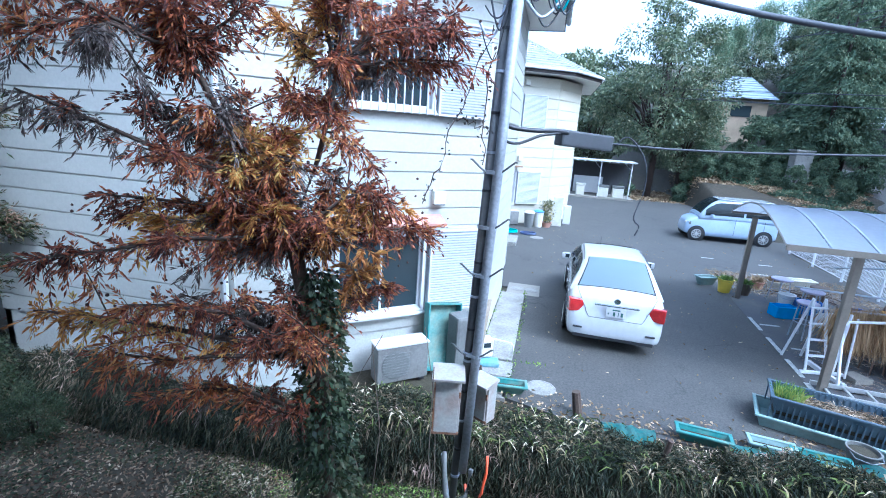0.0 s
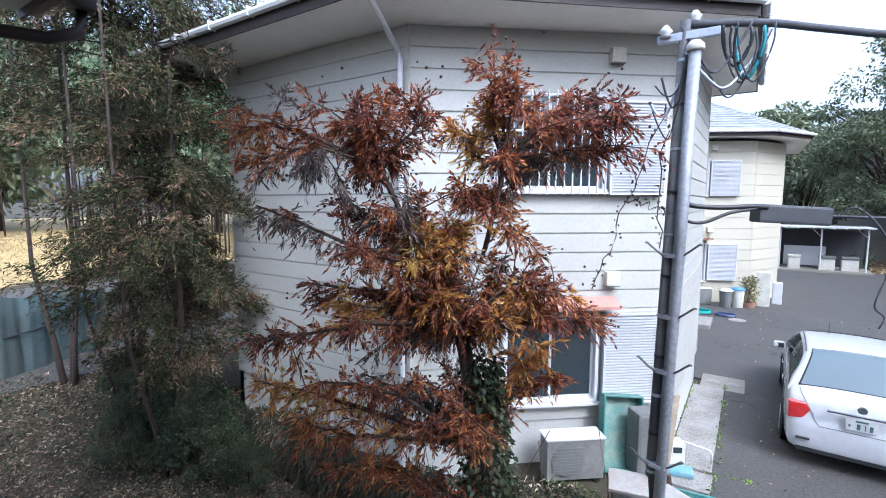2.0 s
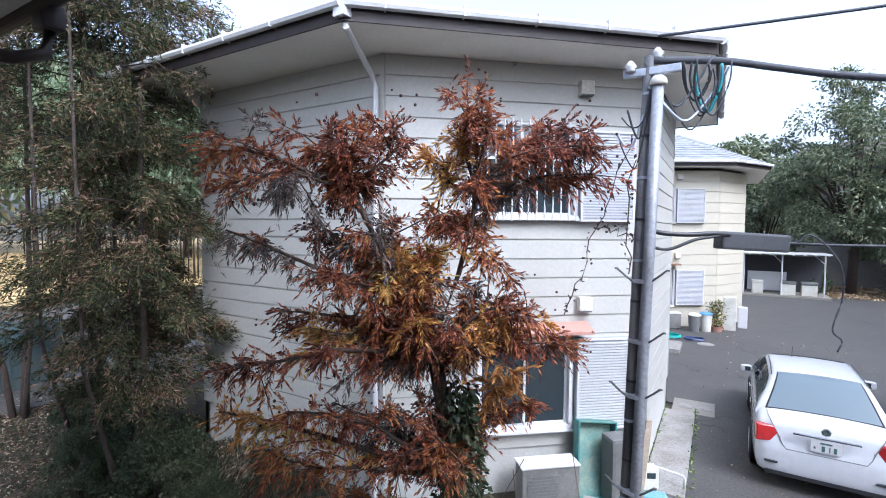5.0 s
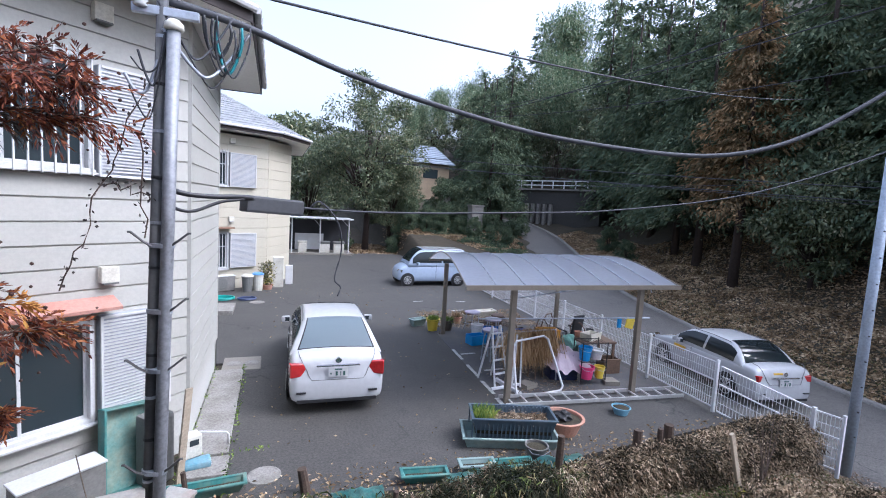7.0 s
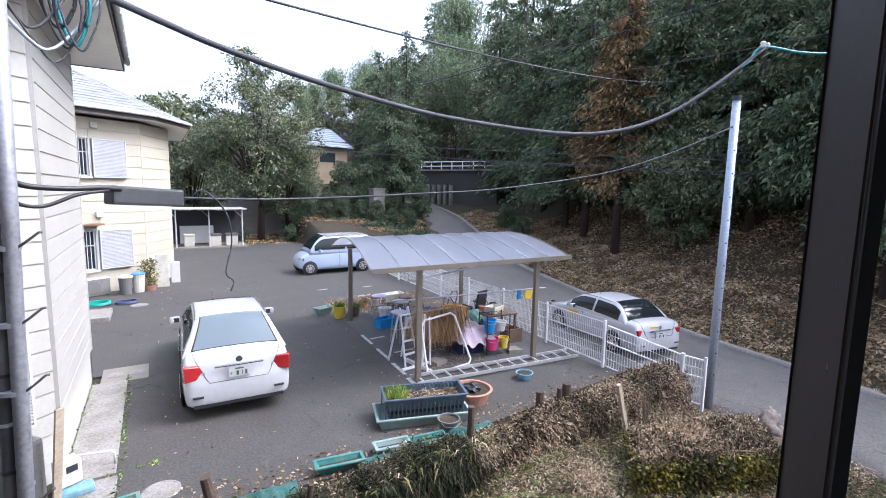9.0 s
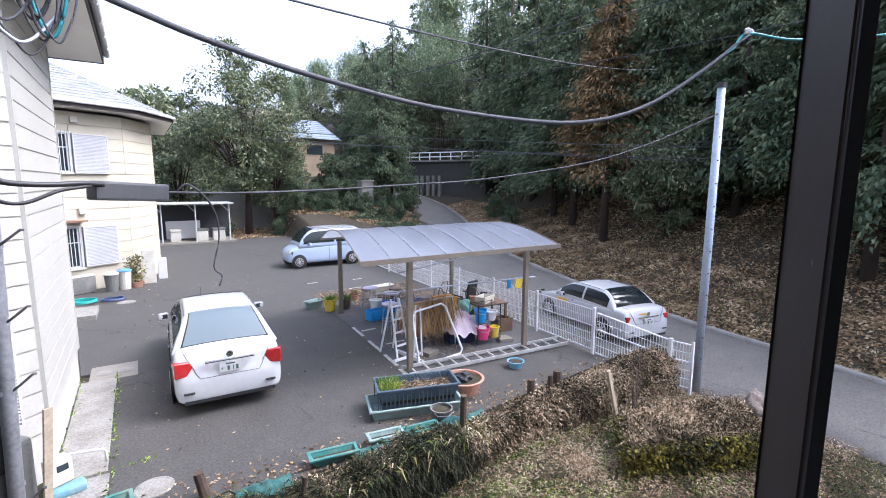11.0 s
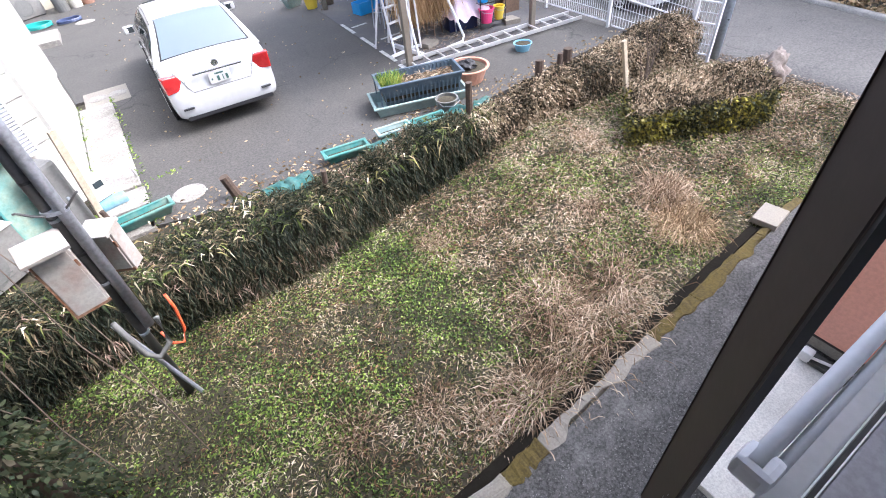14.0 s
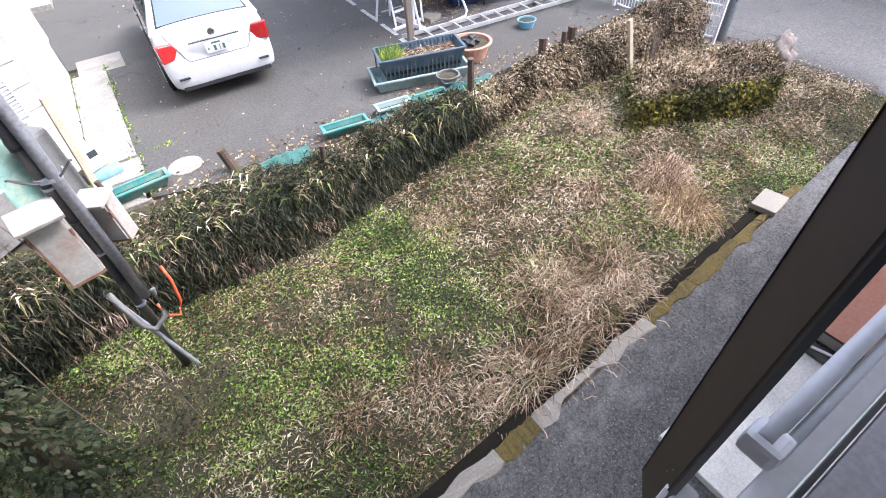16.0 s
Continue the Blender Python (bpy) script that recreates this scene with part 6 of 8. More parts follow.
terrace = part("terrace", prism(bmesh.new(), [(-7, 0.0), (-7, 0.72), (8.5, 1.95), (8.5, 0.0)], -1.2, -0.74), WALKWAY)
tagged(terrace, "rough dark concrete walkway beside the house", "walkway", kind="structure")
rng = np.random.default_rng(44)
kx = -3.0
while kx < 6.2:
    l = float(rng.uniform(0.45, 1.1))
    ky = 1.32 + 0.08 * (kx + l / 2)
    bm = bx((0, 0, 0), (l + 0.01, 0.12 + 0.04 * float(rng.random()), 0.12), None, 0.015)
    bmesh.ops.subdivide_edges(bm, edges=[e for e in bm.edges if e.calc_length() > 0.12], cuts=9)
    for vv in bm.verts:
        q = vv.co * 4.5 + Vector((kx * 4.5, 0, 0))
        vv.co += Vector((0, 1, 0.25)) * (0.09 * noise.noise(q) if vv.co.y < 0 else 0.035 * noise.noise(q * 1.7)) + Vector((0, 0, 0.012 * noise.noise(q * 3))) + Vector(rng.normal(size=3) * 0.003)
    ob = part("kerb_block", bm, MOSS if (0.9 < kx < 1.5) or kx > 3.4 or kx < -0.5 else PALE_CONCRETE)
    ob.parent = terrace
    ob.matrix_world = pose(kx + l / 2, ky, -0.787, 0, 0, 4.6)
    kx += l
# flush strip without a groove; near-black colour stands in for the channel's shade
drain = part("drain", prism(bmesh.new(), [(-4, 1.08), (-4, 1.19), (6.0, 1.99), (6.0, 1.88)], -1.0, -0.762), worn("drain_shade", (0.015, 0.013, 0.01), 0.9, big=4, fine=40, amount=0.4))
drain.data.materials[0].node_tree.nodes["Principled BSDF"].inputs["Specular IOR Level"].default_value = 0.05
tagged(drain, "narrow drain channel along the walkway, its shade painted as a dark strip", "drain", kind="structure")
slabc = part("drain_cover", bx((0, 0, 0), (0.42, 0.3, 0.08), None, 0.012), PALE_CONCRETE)
slabc.matrix_world = pose(6.25, 1.9, -0.7, 0, 0, 8)
tagged(slabc, "pale concrete drain cover at the channel's end", "drain cover")

bay = thing("bay_wall", 5.5, 0.3, -0.6, 0, "salmon pink projecting wall on a pale base", "wall")
part("siding", bx((6.05, 0.33, 0.95), (2.9, 0.68, 2.9)), PINK, bay)
part("skirting", bx((6.05, 0.33, -0.56), (2.92, 0.70, 0.12)), PALE_CONCRETE, bay)
part("joint_strip", bx((6.05, 0.33, -0.49), (2.93, 0.71, 0.015)), BROWN, bay)
local(bay)
slab = part("step_slab", bx((3.6, 0.42, -0.70), (1.9, 0.66, 0.09), None, 0.01), worn("pale_rough_concrete", (0.60, 0.58, 0.53), 0.9, big=2, fine=60, dirt=(0.25, 0.24, 0.22), amount=0.4, relief=0.5))
tagged(slab, "pale rough concrete step beside the wall", "step", kind="structure")
fau = thing("outdoor_tap", 4.4, 0.5, -0.62, 0, "white plastic outdoor tap with a short pipe", "tap")
part("body", bx((0, 0.08, 0.06), (0.1, 0.1, 0.12), None, 0.02), WHITE_METAL, fau)
part("pipe", rod(bmesh.new(), (0, 0.05, 0.05), (0.1, -0.3, 0.05), 0.014), WHITE_METAL, fau)
part("base", bx((0.05, -0.1, 0.0), (0.14, 0.36, 0.05), None, 0.01), DARK_CONCRETE, fau)

# ---- by the wall of the house ----


def at_wall(s, out, z, rz=0):
    return mc @ pose(s, -out, z, 0, 0, rz)


def outdoor_unit(m, label):
    ac = thing("air_conditioner", label=label, category="air conditioner")
    part("case", bx((0, 0, 0.3), (0.8, 0.3, 0.56), None, 0.012), worn("dull_beige_enamel", (0.2, 0.195, 0.18), 0.6, big=4, fine=30, dirt=(0.11, 0.10, 0.085), amount=0.35), ac)
    part("top_cover", bx((0, 0, 0.59), (0.83, 0.33, 0.025), None, 0.008), WHITE_METAL, ac)
    part("fan_grille", turn_y(lathe(bmesh.new(), [(0.22, 0), (0.23, 0.015), (0.2, 0.02), (0.05, 0.02)], n=20), (-0.12, -0.152, 0.3)), GREY_PLASTIC, ac)
    for k in range(9):
        part("grille_bar", bx((-0.12, -0.172, 0.12 + 0.045 * k), (0.42, 0.006, 0.008)), GREY_PLASTIC, ac)
    for x in (-0.3, 0.3):
        part("foot", bx((x, 0, 0.01), (0.08, 0.34, 0.03)), BLACK, ac)
    ac.matrix_world = m
    return ac


outdoor_unit(at_wall(2.2, 0.45, 0.0, 0), "weathered beige air conditioner outdoor unit against the wall")
outdoor_unit(mb @ pose(2.9, -0.35, 0.0), "small beige outdoor unit beneath the barred window")
tray = thing("plastic_tub", label="large faded teal plastic tub leaning on the wall", category="tub")
part("base", bx((0, 0, 0), (0.56, 0.03, 1.0), None, 0.01), worn("faded_teal", (0.13, 0.25, 0.22), 0.6, big=5, fine=30, dirt=(0.42, 0.40, 0.28), amount=0.4), tray)
for c, sz in (((-0.28, -0.08, 0), (0.03, 0.17, 1.04)), ((0.28, -0.08, 0), (0.03, 0.17, 1.04)), ((0, -0.08, 0.51), (0.59, 0.17, 0.03)), ((0, -0.08, -0.51), (0.59, 0.17, 0.03))):
    part("rim", bx(c, sz, None, 0.012), TEAL, tray)
tray.matrix_world = at_wall(2.95, 0.26, 0.5) @ pose(0, 0, 0, -12, 6, 0)
cov = thing("covered_box", label="tall grey weathered plastic cover box by the wall", category="box")
part("cover", bx((0, 0, 0.46), (0.34, 0.3, 0.92), None, 0.05), GREY_PLASTIC, cov)
part("latch", bx((0.02, -0.16, 0.45), (0.03, 0.02, 0.05), None, 0.006), STEEL, cov)
cov.matrix_world = at_wall(3.2, 0.5, 0.0, 4)
mtr = thing("meter_box", label="pale grey gas meter box at the house corner", category="meter box")
part("case", bx((0, 0, 0.26), (0.24, 0.2, 0.3), None, 0.015), BEIGE, mtr)
part("dial_window", bx((0.01, -0.103, 0.32), (0.12, 0.012, 0.08), None, 0.004), GLASS, mtr)
part("stand", bx((0, 0, 0.06), (0.2, 0.16, 0.12), None, 0.01), CONCRETE, mtr)
mtr.matrix_world = pose(-0.72, 7.12, 0, 0, 0, 30)
board = part("plank", bx((0, 0, 0), (0.09, 0.03, 1.3), None, 0.004), worn("grey_timber", (0.42, 0.35, 0.26), 0.9, big=3, fine=30, amount=0.4))
board.matrix_world = pose(-0.72, 6.62, 0.62, 4, 3, 40)
tagged(board, "weathered upright timber plank beside the pole", "plank")
strip_bm = [((-0.53, 9.0, -0.05), (0.56, 3.5)), ((-0.5, 6.95, -0.06), (0.55, 0.5)), ((-0.7, 6.35, -0.07), (0.9, 0.55))]
for k, (c, sz) in enumerate(strip_bm):
    ob = part("paving_slab", bx(c, (sz[0], sz[1], 0.14), None, 0.012), CONCRETE)
    tagged(ob, "pale stained concrete strip along the house wall", "paving", kind="structure")
bag = part("blue_bag", bx((0, 0, 0.05), (0.34, 0.22, 0.09), None, 0.03), worn("blue_vinyl", (0.13, 0.30, 0.38), 0.35, big=6, fine=20, dirt=(0.35, 0.42, 0.42), amount=0.4))
bag.matrix_world = pose(-0.62, 7.0, 0.0, 0, 0, 12)
tagged(bag, "small folded blue vinyl sheet on the slab", "sheet")
bar = thing("low_rail", label="low bent white pipe rail over the drain", category="rail")
part("pipe", tube(bmesh.new(), [(-0.72, 7.62, 0.0), (-0.72, 7.62, 0.17), (-0.68, 7.61, 0.2), (-0.3, 7.52, 0.2), (-0.27, 7.51, 0.17), (-0.27, 7.51, 0.0)], 0.016, 8), WHITE_METAL, bar, smooth=True)


def manhole(x, y, r, rz, label):
    ob = part("manhole_cover", lathe(bmesh.new(), [(r, 0.0), (r, 0.008), (r - 0.02, 0.012), (r - 0.03, 0.007), (0.02, 0.009)], n=24), CONCRETE)
    ob.matrix_world = pose(x, y, 0.0, 0, 0, rz)
    tagged(ob, label, "manhole cover", "manhole covers")


pan = part("manhole_surround", bx((-0.3, 11.15, 0.0), (0.78, 0.85, 0.012), None, 0.004), PALE_CONCRETE)
tagged(pan, "square pale concrete manhole surround in the asphalt", "manhole surround")
manhole(-0.45, 11.15, 0.17, 0, "round grey concrete manhole cover in its frame")
manhole(-0.1, 11.15, 0.17, 0, "round grey concrete manhole cover in its frame")
manhole(0.25, 6.55, 0.22, 0, "round grey manhole cover near the hedge")
manhole(-0.2, 17.5, 0.25, 0, "round grey manhole cover in the lot")
# weeds along the wall and the lot's edges
scatter("weeds", "weeds growing in the joints beside the house", "weeds", 2200, (-0.9, 0.3, 6.1, 11.0), 0.07, 0.025, WEED, rng, 0.8, lambda x, y: (np.abs(x + 0.22) < 0.05) | (np.abs(x + 0.8) < 0.05) | (np.abs(y - 7.28) < 0.05), 0.05)


def planter(name, label, x, y, z, w, d, h, rz, mat_, rim_mat=None, soil=True, flare=0.06):
    t = thing(name, x, y, z, rz, label, "planter")
    bm = bmesh.new()
    lo, hi, ins_ = [], [], []
    for sx, sy in ((-1, -1), (1, -1), (1, 1), (-1, 1)):
        lo.append((sx * (w / 2 - flare), sy * (d / 2 - flare), 0))
        hi.append((sx * w / 2, sy * d / 2, h))
        ins_.append((sx * (w / 2 - 0.02), sy * (d / 2 - 0.02), h))
    bot = [(x_ * 0.95, y_ * 0.95, 0.25 * h) for x_, y_, _ in lo]
    rings = [[bm.verts.new(p) for p in r] for r in (lo, hi, ins_, bot)]
    for a, b in zip(rings, rings[1:]):
        for i in range(4):
            bm.faces.new((a[i], a[(i + 1) % 4], b[(i + 1) % 4], b[i]))
    bm.faces.new(rings[0][::-1])
    bm.faces.new(rings[3])
    part("trough", bm, mat_, t)
    bm = bmesh.new()
    for c, s_ in (((0, -d / 2, h), (w + 0.05, 0.045, 0.03)), ((0, d / 2, h), (w + 0.05, 0.045, 0.03)), ((-w / 2, 0, h), (0.045, d, 0.03)), ((w / 2, 0, h), (0.045, d, 0.03))):
        box(bm, c, s_, None, 0.008)
    part("rim", bm, rim_mat or mat_, t)
    if soil:
        part("soil", bx((0, 0, h * 0.55), (w - 0.1, d - 0.1, h * 0.4), None, 0.02), SOIL, t)
    return t


NAVY = worn("slate_blue_plastic", (0.055, 0.085, 0.115), 0.5, big=4, fine=20, dirt=(0.15, 0.17, 0.18), amount=0.25)
TRAY = worn("sea_green_plastic", (0.22, 0.31, 0.30), 0.5, big=4, fine=20, dirt=(0.4, 0.42, 0.36), amount=0.3)
big_tray = planter("planter_tray", "wide sea-green plastic tray under the planter", 3.97, 6.62, 0.0, 1.52, 0.62, 0.17, -17, TRAY, soil=False)
tub = planter("planter", "slate-blue ribbed planter with dry soil and green shoots", 4.03, 6.66, 0.05, 1.34, 0.56, 0.40, -17, NAVY, flare=0.1)
for k in range(40):
    a = k / 40
    x, y, rz = ((-0.67 + 1.34 * a * 2, -0.254, 0) if a < 0.5 else (-0.67 + 1.34 * (a - 0.5) * 2, 0.254, 0))
    part("rib", bx((x, y * 0.97, 0.22), (0.016, 0.03, 0.36)), NAVY, tub)
rng = np.random.default_rng(50)
n = 320
p = np.stack([rng.uniform(-0.62, -0.3, n), rng.uniform(-0.18, 0.18, n), np.full(n, 0.32)], 1)
hang("sprout_tuft", leaf_mesh("shoots", p, rng.normal(size=(n, 3)) * 0.35 + np.array([0, 0, 1]), 0.2, 0.014, rng, 0.2), leafy("leek_leaf", [(0.2, (0.1, 0.2, 0.05)), (0.6, (0.3, 0.36, 0.07)), (0.9, (0.5, 0.45, 0.1))]), tub)
p = np.stack([rng.uniform(-0.5, 0.6, 500), rng.uniform(-0.2, 0.2, 500), np.full(500, 0.33)], 1)
hang("straw_mulch", leaf_mesh("mulch", p, rng.normal(size=(500, 3)) * np.array([1, 1, 0.15]), 0.12, 0.012, rng, 0.1), STRAW, tub)


def pot(name, label, x, y, z, r, h, mat_, group="", fill=SOIL, handle=False):
    t = thing(name, x, y, z, 0, label, "bucket" if handle else "pot", group)
    part("body", lathe(bmesh.new(), [(r * 0.72, 0), (r * 0.97, h * 0.93), (r * 1.06, h * 0.94), (r * 1.06, h), (r * 0.93, h), (r * 0.9, h * 0.8), (0.02, h * 0.78)], n=22), mat_, t, smooth=False)
    if fill:
        part("soil", lathe(bmesh.new(), [(r * 0.9, h * 0.7), (r * 0.89, h * 0.84), (0.02, h * 0.88)], n=16), fill, t)
    if handle:
        part("handle", tube(bmesh.new(), [(-r, 0, h * 0.95), (-r * 0.9, -r * 0.8, h * 0.8), (0, -r * 1.1, h * 0.72), (r * 0.9, -r * 0.8, h * 0.8), (r, 0, h * 0.95)], 0.005, 5), STEEL, t)
    return t


TERRA = worn("terracotta", (0.50, 0.25, 0.17), 0.8, big=4, fine=30, dirt=(0.4, 0.3, 0.24), amount=0.3)
big_pot = pot("flower_pot", "large pale terracotta bowl with a black bag in it", 5.05, 6.72, 0, 0.36, 0.26, TERRA)
bm = bmesh.new()
bmesh.ops.create_icosphere(bm, subdivisions=3, radius=0.15)
for vv in bm.verts:
    vv.co *= 1 + 0.5 * noise.noise(vv.co * 14)
    vv.co.z = vv.co.z * 0.6 + 0.26
part("plastic_bag", bm, BLACK, big_pot, "crumpled black bag")
pot("bucket", "grey weathered bucket beside the tray", 4.1, 5.98, 0, 0.17, 0.25, GREY_PLASTIC, handle=True)
pot("basin", "small pale blue basin by the ladder", 6.6, 7.05, 0, 0.17, 0.14, plain("sky_blue", (0.2, 0.42, 0.55), 0.5))
for x, y, w, rz, lab in ((-0.45, 6.26, 0.95, 6, "long teal planter at the foot of the hedge"), (2.3, 5.88, 0.62, -8, "teal planter at the lot's edge"), (3.1, 5.92, 0.5, -8, "pale grey-green planter at the lot's edge"), (3.6, 5.8, 0.6, -6, "teal planter at the lot's edge")):
    planter("planter", lab, x, y, 0.0, w, 0.2, 0.14, rz, TEAL if "pale" not in lab else TRAY)

# stakes and cut stumps in the hedge
for x, y, z0, dx, dy, h, r in ((-0.6, 6.15, -0.1, -0.06, 0.02, 0.5, 0.035), (0.78, 6.02, -0.1, -0.08, 0.03, 0.42, 0.07), (4.25, 5.62, -0.3, 0.02, 0.0, 0.85, 0.06), (5.9, 5.85, 0.0, 0.02, 0.03, 0.32, 0.08), (6.7, 6.0, 0.0, 0.0, 0.0, 0.27, 0.09), (0.9, 4.98, -0.85, -0.15, 0.12, 0.5, 0.06), (6.2, 5.7, 0.2, 0.0, 0.0, 0.2, 0.05), (1.72, 5.35, -0.1, 0.05, 0.0, 0.38, 0.04)):
    ob = part("wooden_stake", rod(bmesh.new(), (0, 0, 0), (dx, dy, h), r, r * 0.85, 9), BARK, smooth=False)
    ob.matrix_world = pose(x, y, z0)
    tagged(ob, "rough cut wooden stake standing in the hedge", "stake", "hedge stakes")
stick = part("timber_prop", bx((0, 0, 0.55), (0.07, 0.05, 1.25), None, 0.006), worn("bleached_timber", (0.50, 0.42, 0.31), 0.9, big=3, fine=30, amount=0.3))
stick.matrix_world = pose(7.05, 4.88, -0.45, 0, -18, 0)
tagged(stick, "bleached timber prop leaning on the hedge", "prop")
bm = bmesh.new()
for k in range(9):
    a = Vector((7.55 + 0.02 * k, 5.0, -0.4))
    tip = a + Vector((0.35 * math.sin(k * 2.1), 0.2 * math.cos(k * 1.7), 0.7 + 0.08 * k))
    tube(bm, [a, a.lerp(tip, 0.5) + Vector((0.03, 0.02, 0.05)), tip], 0.012, 5, 0.3)
tagged(part("bare_shrub", bm, BARK_PALE), "leafless shrub with thin pale branches", "shrub")
stump = thing("tree_stump", 9.45, 3.85, float(ground_z(9.45, 3.85)), 0, "gnarled grey tree stump at the lane's edge", "stump")
bm = bmesh.new()
bmesh.ops.create_icosphere(bm, subdivisions=4, radius=0.26)
for vv in bm.verts:
    vv.co *= 1 + 0.5 * noise.noise(vv.co * 6) + 0.3 * noise.noise(vv.co * 17)
    vv.co = Vector((vv.co.x, vv.co.y, vv.co.z * 1.35 + 0.26))
part("wood", bm, worn("weathered_stump", (0.24, 0.20, 0.17), 0.95, big=7, fine=30, dirt=(0.06, 0.05, 0.04), amount=0.5, relief=1.0), stump, smooth=True)
part("cut_face", rod(bmesh.new(), (-0.12, -0.2, 0.2), (-0.17, -0.27, 0.19), 0.1, 0.09, 12), worn("cut_wood", (0.45, 0.36, 0.25), 0.9, big=6, fine=40, amount=0.4), stump)

# clipped yellowing shrub block
rng = np.random.default_rng(61)
shr = thing("shrub", 7.1, 3.4, -0.5, 0, "low clipped shrub with yellowing leaves and a dry top", "shrub")
n = 22000
w_, face_k = rng.random(n), rng.random(n)
side_k = rng.choice(4, n, p=[0.5, 0.18, 0.2, 0.12])
a_ = rng.random(n)
lx_ = np.choose(side_k, [a_, np.zeros(n), a_, np.ones(n)])
ly_ = np.choose(side_k, [np.zeros(n), a_, np.ones(n), a_])
top_ = face_k >= 0.6
lx_, ly_ = np.where(top_, rng.random(n), lx_), np.where(top_, rng.random(n), ly_)
px_ = 5.95 + 2.1 * lx_ + 0.8 * ly_ + rng.normal(size=n) * 0.04
py_ = 3.93 - 0.85 * lx_ + 0.75 * ly_ + rng.normal(size=n) * 0.04
pz_ = np.where(top_, 0.0 + 0.08 * rng.random(n), -0.5 + 0.52 * w_)
p = np.stack([px_, py_, pz_], 1)
d = rng.normal(size=(n, 3)) * 0.6 + np.where(top_[:, None], np.array([[0, 0, 0.6]]), np.array([[-0.2, -0.8, 0.2]]))
hang("foliage", leaf_mesh("foliage", p[~top_], d[~top_], 0.055, 0.034, rng, 0.2), SHRUB_YELLOW, shr)
hang("dry_top", leaf_mesh("dry_top", p[top_], d[top_], 0.08, 0.02, rng, 0.2), HEDGE_DRY, shr)
# same dark core, painting the shade inside the shrub
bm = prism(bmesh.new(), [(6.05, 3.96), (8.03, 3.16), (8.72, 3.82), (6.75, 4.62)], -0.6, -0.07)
part("shade_core", bm, bpy.data.materials["dark_shade_core"], shr)
local(shr)


def tuft(x, y, r, n, ln, mat_, label, lean=0.8, up=0.55):
    q = rng.normal(size=(n, 2)) * r * 0.45
    gx_, gy_ = x + q[:, 0], y + q[:, 1]
    p = np.stack([gx_, gy_, ground_z(gx_, gy_)], 1)
    d = np.stack([q[:, 0] / r * lean, q[:, 1] / r * lean, up + 0 * gx_], 1) + rng.normal(size=(n, 3)) * 0.45
    t = thing("grass_tuft", x, y, float(ground_z(x, y)), 0, label, "grass tuft", "dry grass tufts")
    tagged(hang("clump", leaf_mesh("clump", p, d, ln, 0.0085, rng, 0.6), mat_, t), kind="stuff")
    local(t)


for x, y, r in ((3.35, 2.15, 0.55), (2.75, 2.0, 0.45), (3.9, 2.35, 0.45), (2.2, 1.9, 0.35), (3.1, 2.6, 0.4)):
    tuft(x, y, r * 1.0, 850, 0.42, STRAW, "fallen tuft of pale dry grass", 0.9, 0.2)
tuft(5.35, 2.5, 0.32, 1800, 0.4, LITTER, "round tuft of brown dead grass")
tuft(5.6, 3.0, 0.3, 1200, 0.36, STRAW, "small tuft of dry grass")
for x, y in ((1.7, 1.95), (1.3, 2.4), (0.6, 2.6), (4.6, 3.4), (2.6, 4.3), (5.6, 4.4)):
    tuft(x, y, 0.3, 700, 0.15, STRAW, "small tuft of dry grass")


# ---- beneath the carport ----
slabp = part("carport_slab", prism(bmesh.new(), [(4.5, 7.75), (8.5, 7.5), (9.0, 14.6), (4.95, 14.2)], 0.001, 0.007), worn("worn_asphalt", (0.075, 0.075, 0.08), 0.8, big=1.0, fine=60, dirt=(0.16, 0.14, 0.11), amount=0.45, relief=0.4))
tagged(slabp, "stained darker asphalt beneath the carport", "pavement", kind="structure")
LINE = worn("worn_line_paint", (0.55, 0.55, 0.52), 0.8, big=9, fine=60, dirt=(0.12, 0.12, 0.12), amount=0.5)
for k, (x, y, l, w, rz) in enumerate(((4.52, 7.95, 0.5, 0.09, 86), (4.6, 8.75, 0.7, 0.08, 86), (4.68, 9.75, 0.75, 0.08, 86), (4.76, 10.9, 0.8, 0.08, 86), (5.05, 10.9, 0.4, 0.07, 4), (5.2, 9.7, 0.5, 0.06, 3), (6.6, 15.6, 0.5, 0.07, 5), (5.6, 17.2, 0.4, 0.07, 4), (7.3, 17.0, 0.4, 0.07, 4))):
    ob = part("road_marking", bx((0, 0, 0), (l, w, 0.004)), LINE)
    ob.matrix_world = pose(x, y, 0.0105, 0, 0, rz)
    tagged(ob, "short worn white line on the asphalt", "marking", "worn parking lines", kind="structure")

ladder = thing("ladder", 6.5, 7.72, 0.05, -5.3, "long aluminium ladder lying across the bay", "ladder")
for y in (-0.2, 0.2):
    part("rail", bx((0, y, 0.03), (4.0, 0.03, 0.07), None, 0.006), ALU, ladder)
for k in range(13):
    part("rung", bx((-1.85 + 0.308 * k, 0, 0.03), (0.035, 0.39, 0.03), None, 0.006), ALU, ladder)

step = thing("stepladder", 4.85, 9.0, 0, 12, "white folding laundry stand with splayed feet", "stand")
for x in (-0.18, 0.18):
    part("leg", rod(bmesh.new(), (x, -0.28, 0.02), (x * 0.6, 0.02, 1.25), 0.022, None, 8), WHITE_BAR, step)
    part("leg", rod(bmesh.new(), (x, 0.32, 0.02), (x * 0.6, 0.02, 1.25), 0.022, None, 8), WHITE_BAR, step)
for k in range(4):
    part("tread", bx((0, -0.22 + 0.07 * k, 0.28 + 0.27 * k), (0.3, 0.07, 0.025), None, 0.006), WHITE_BAR, step)
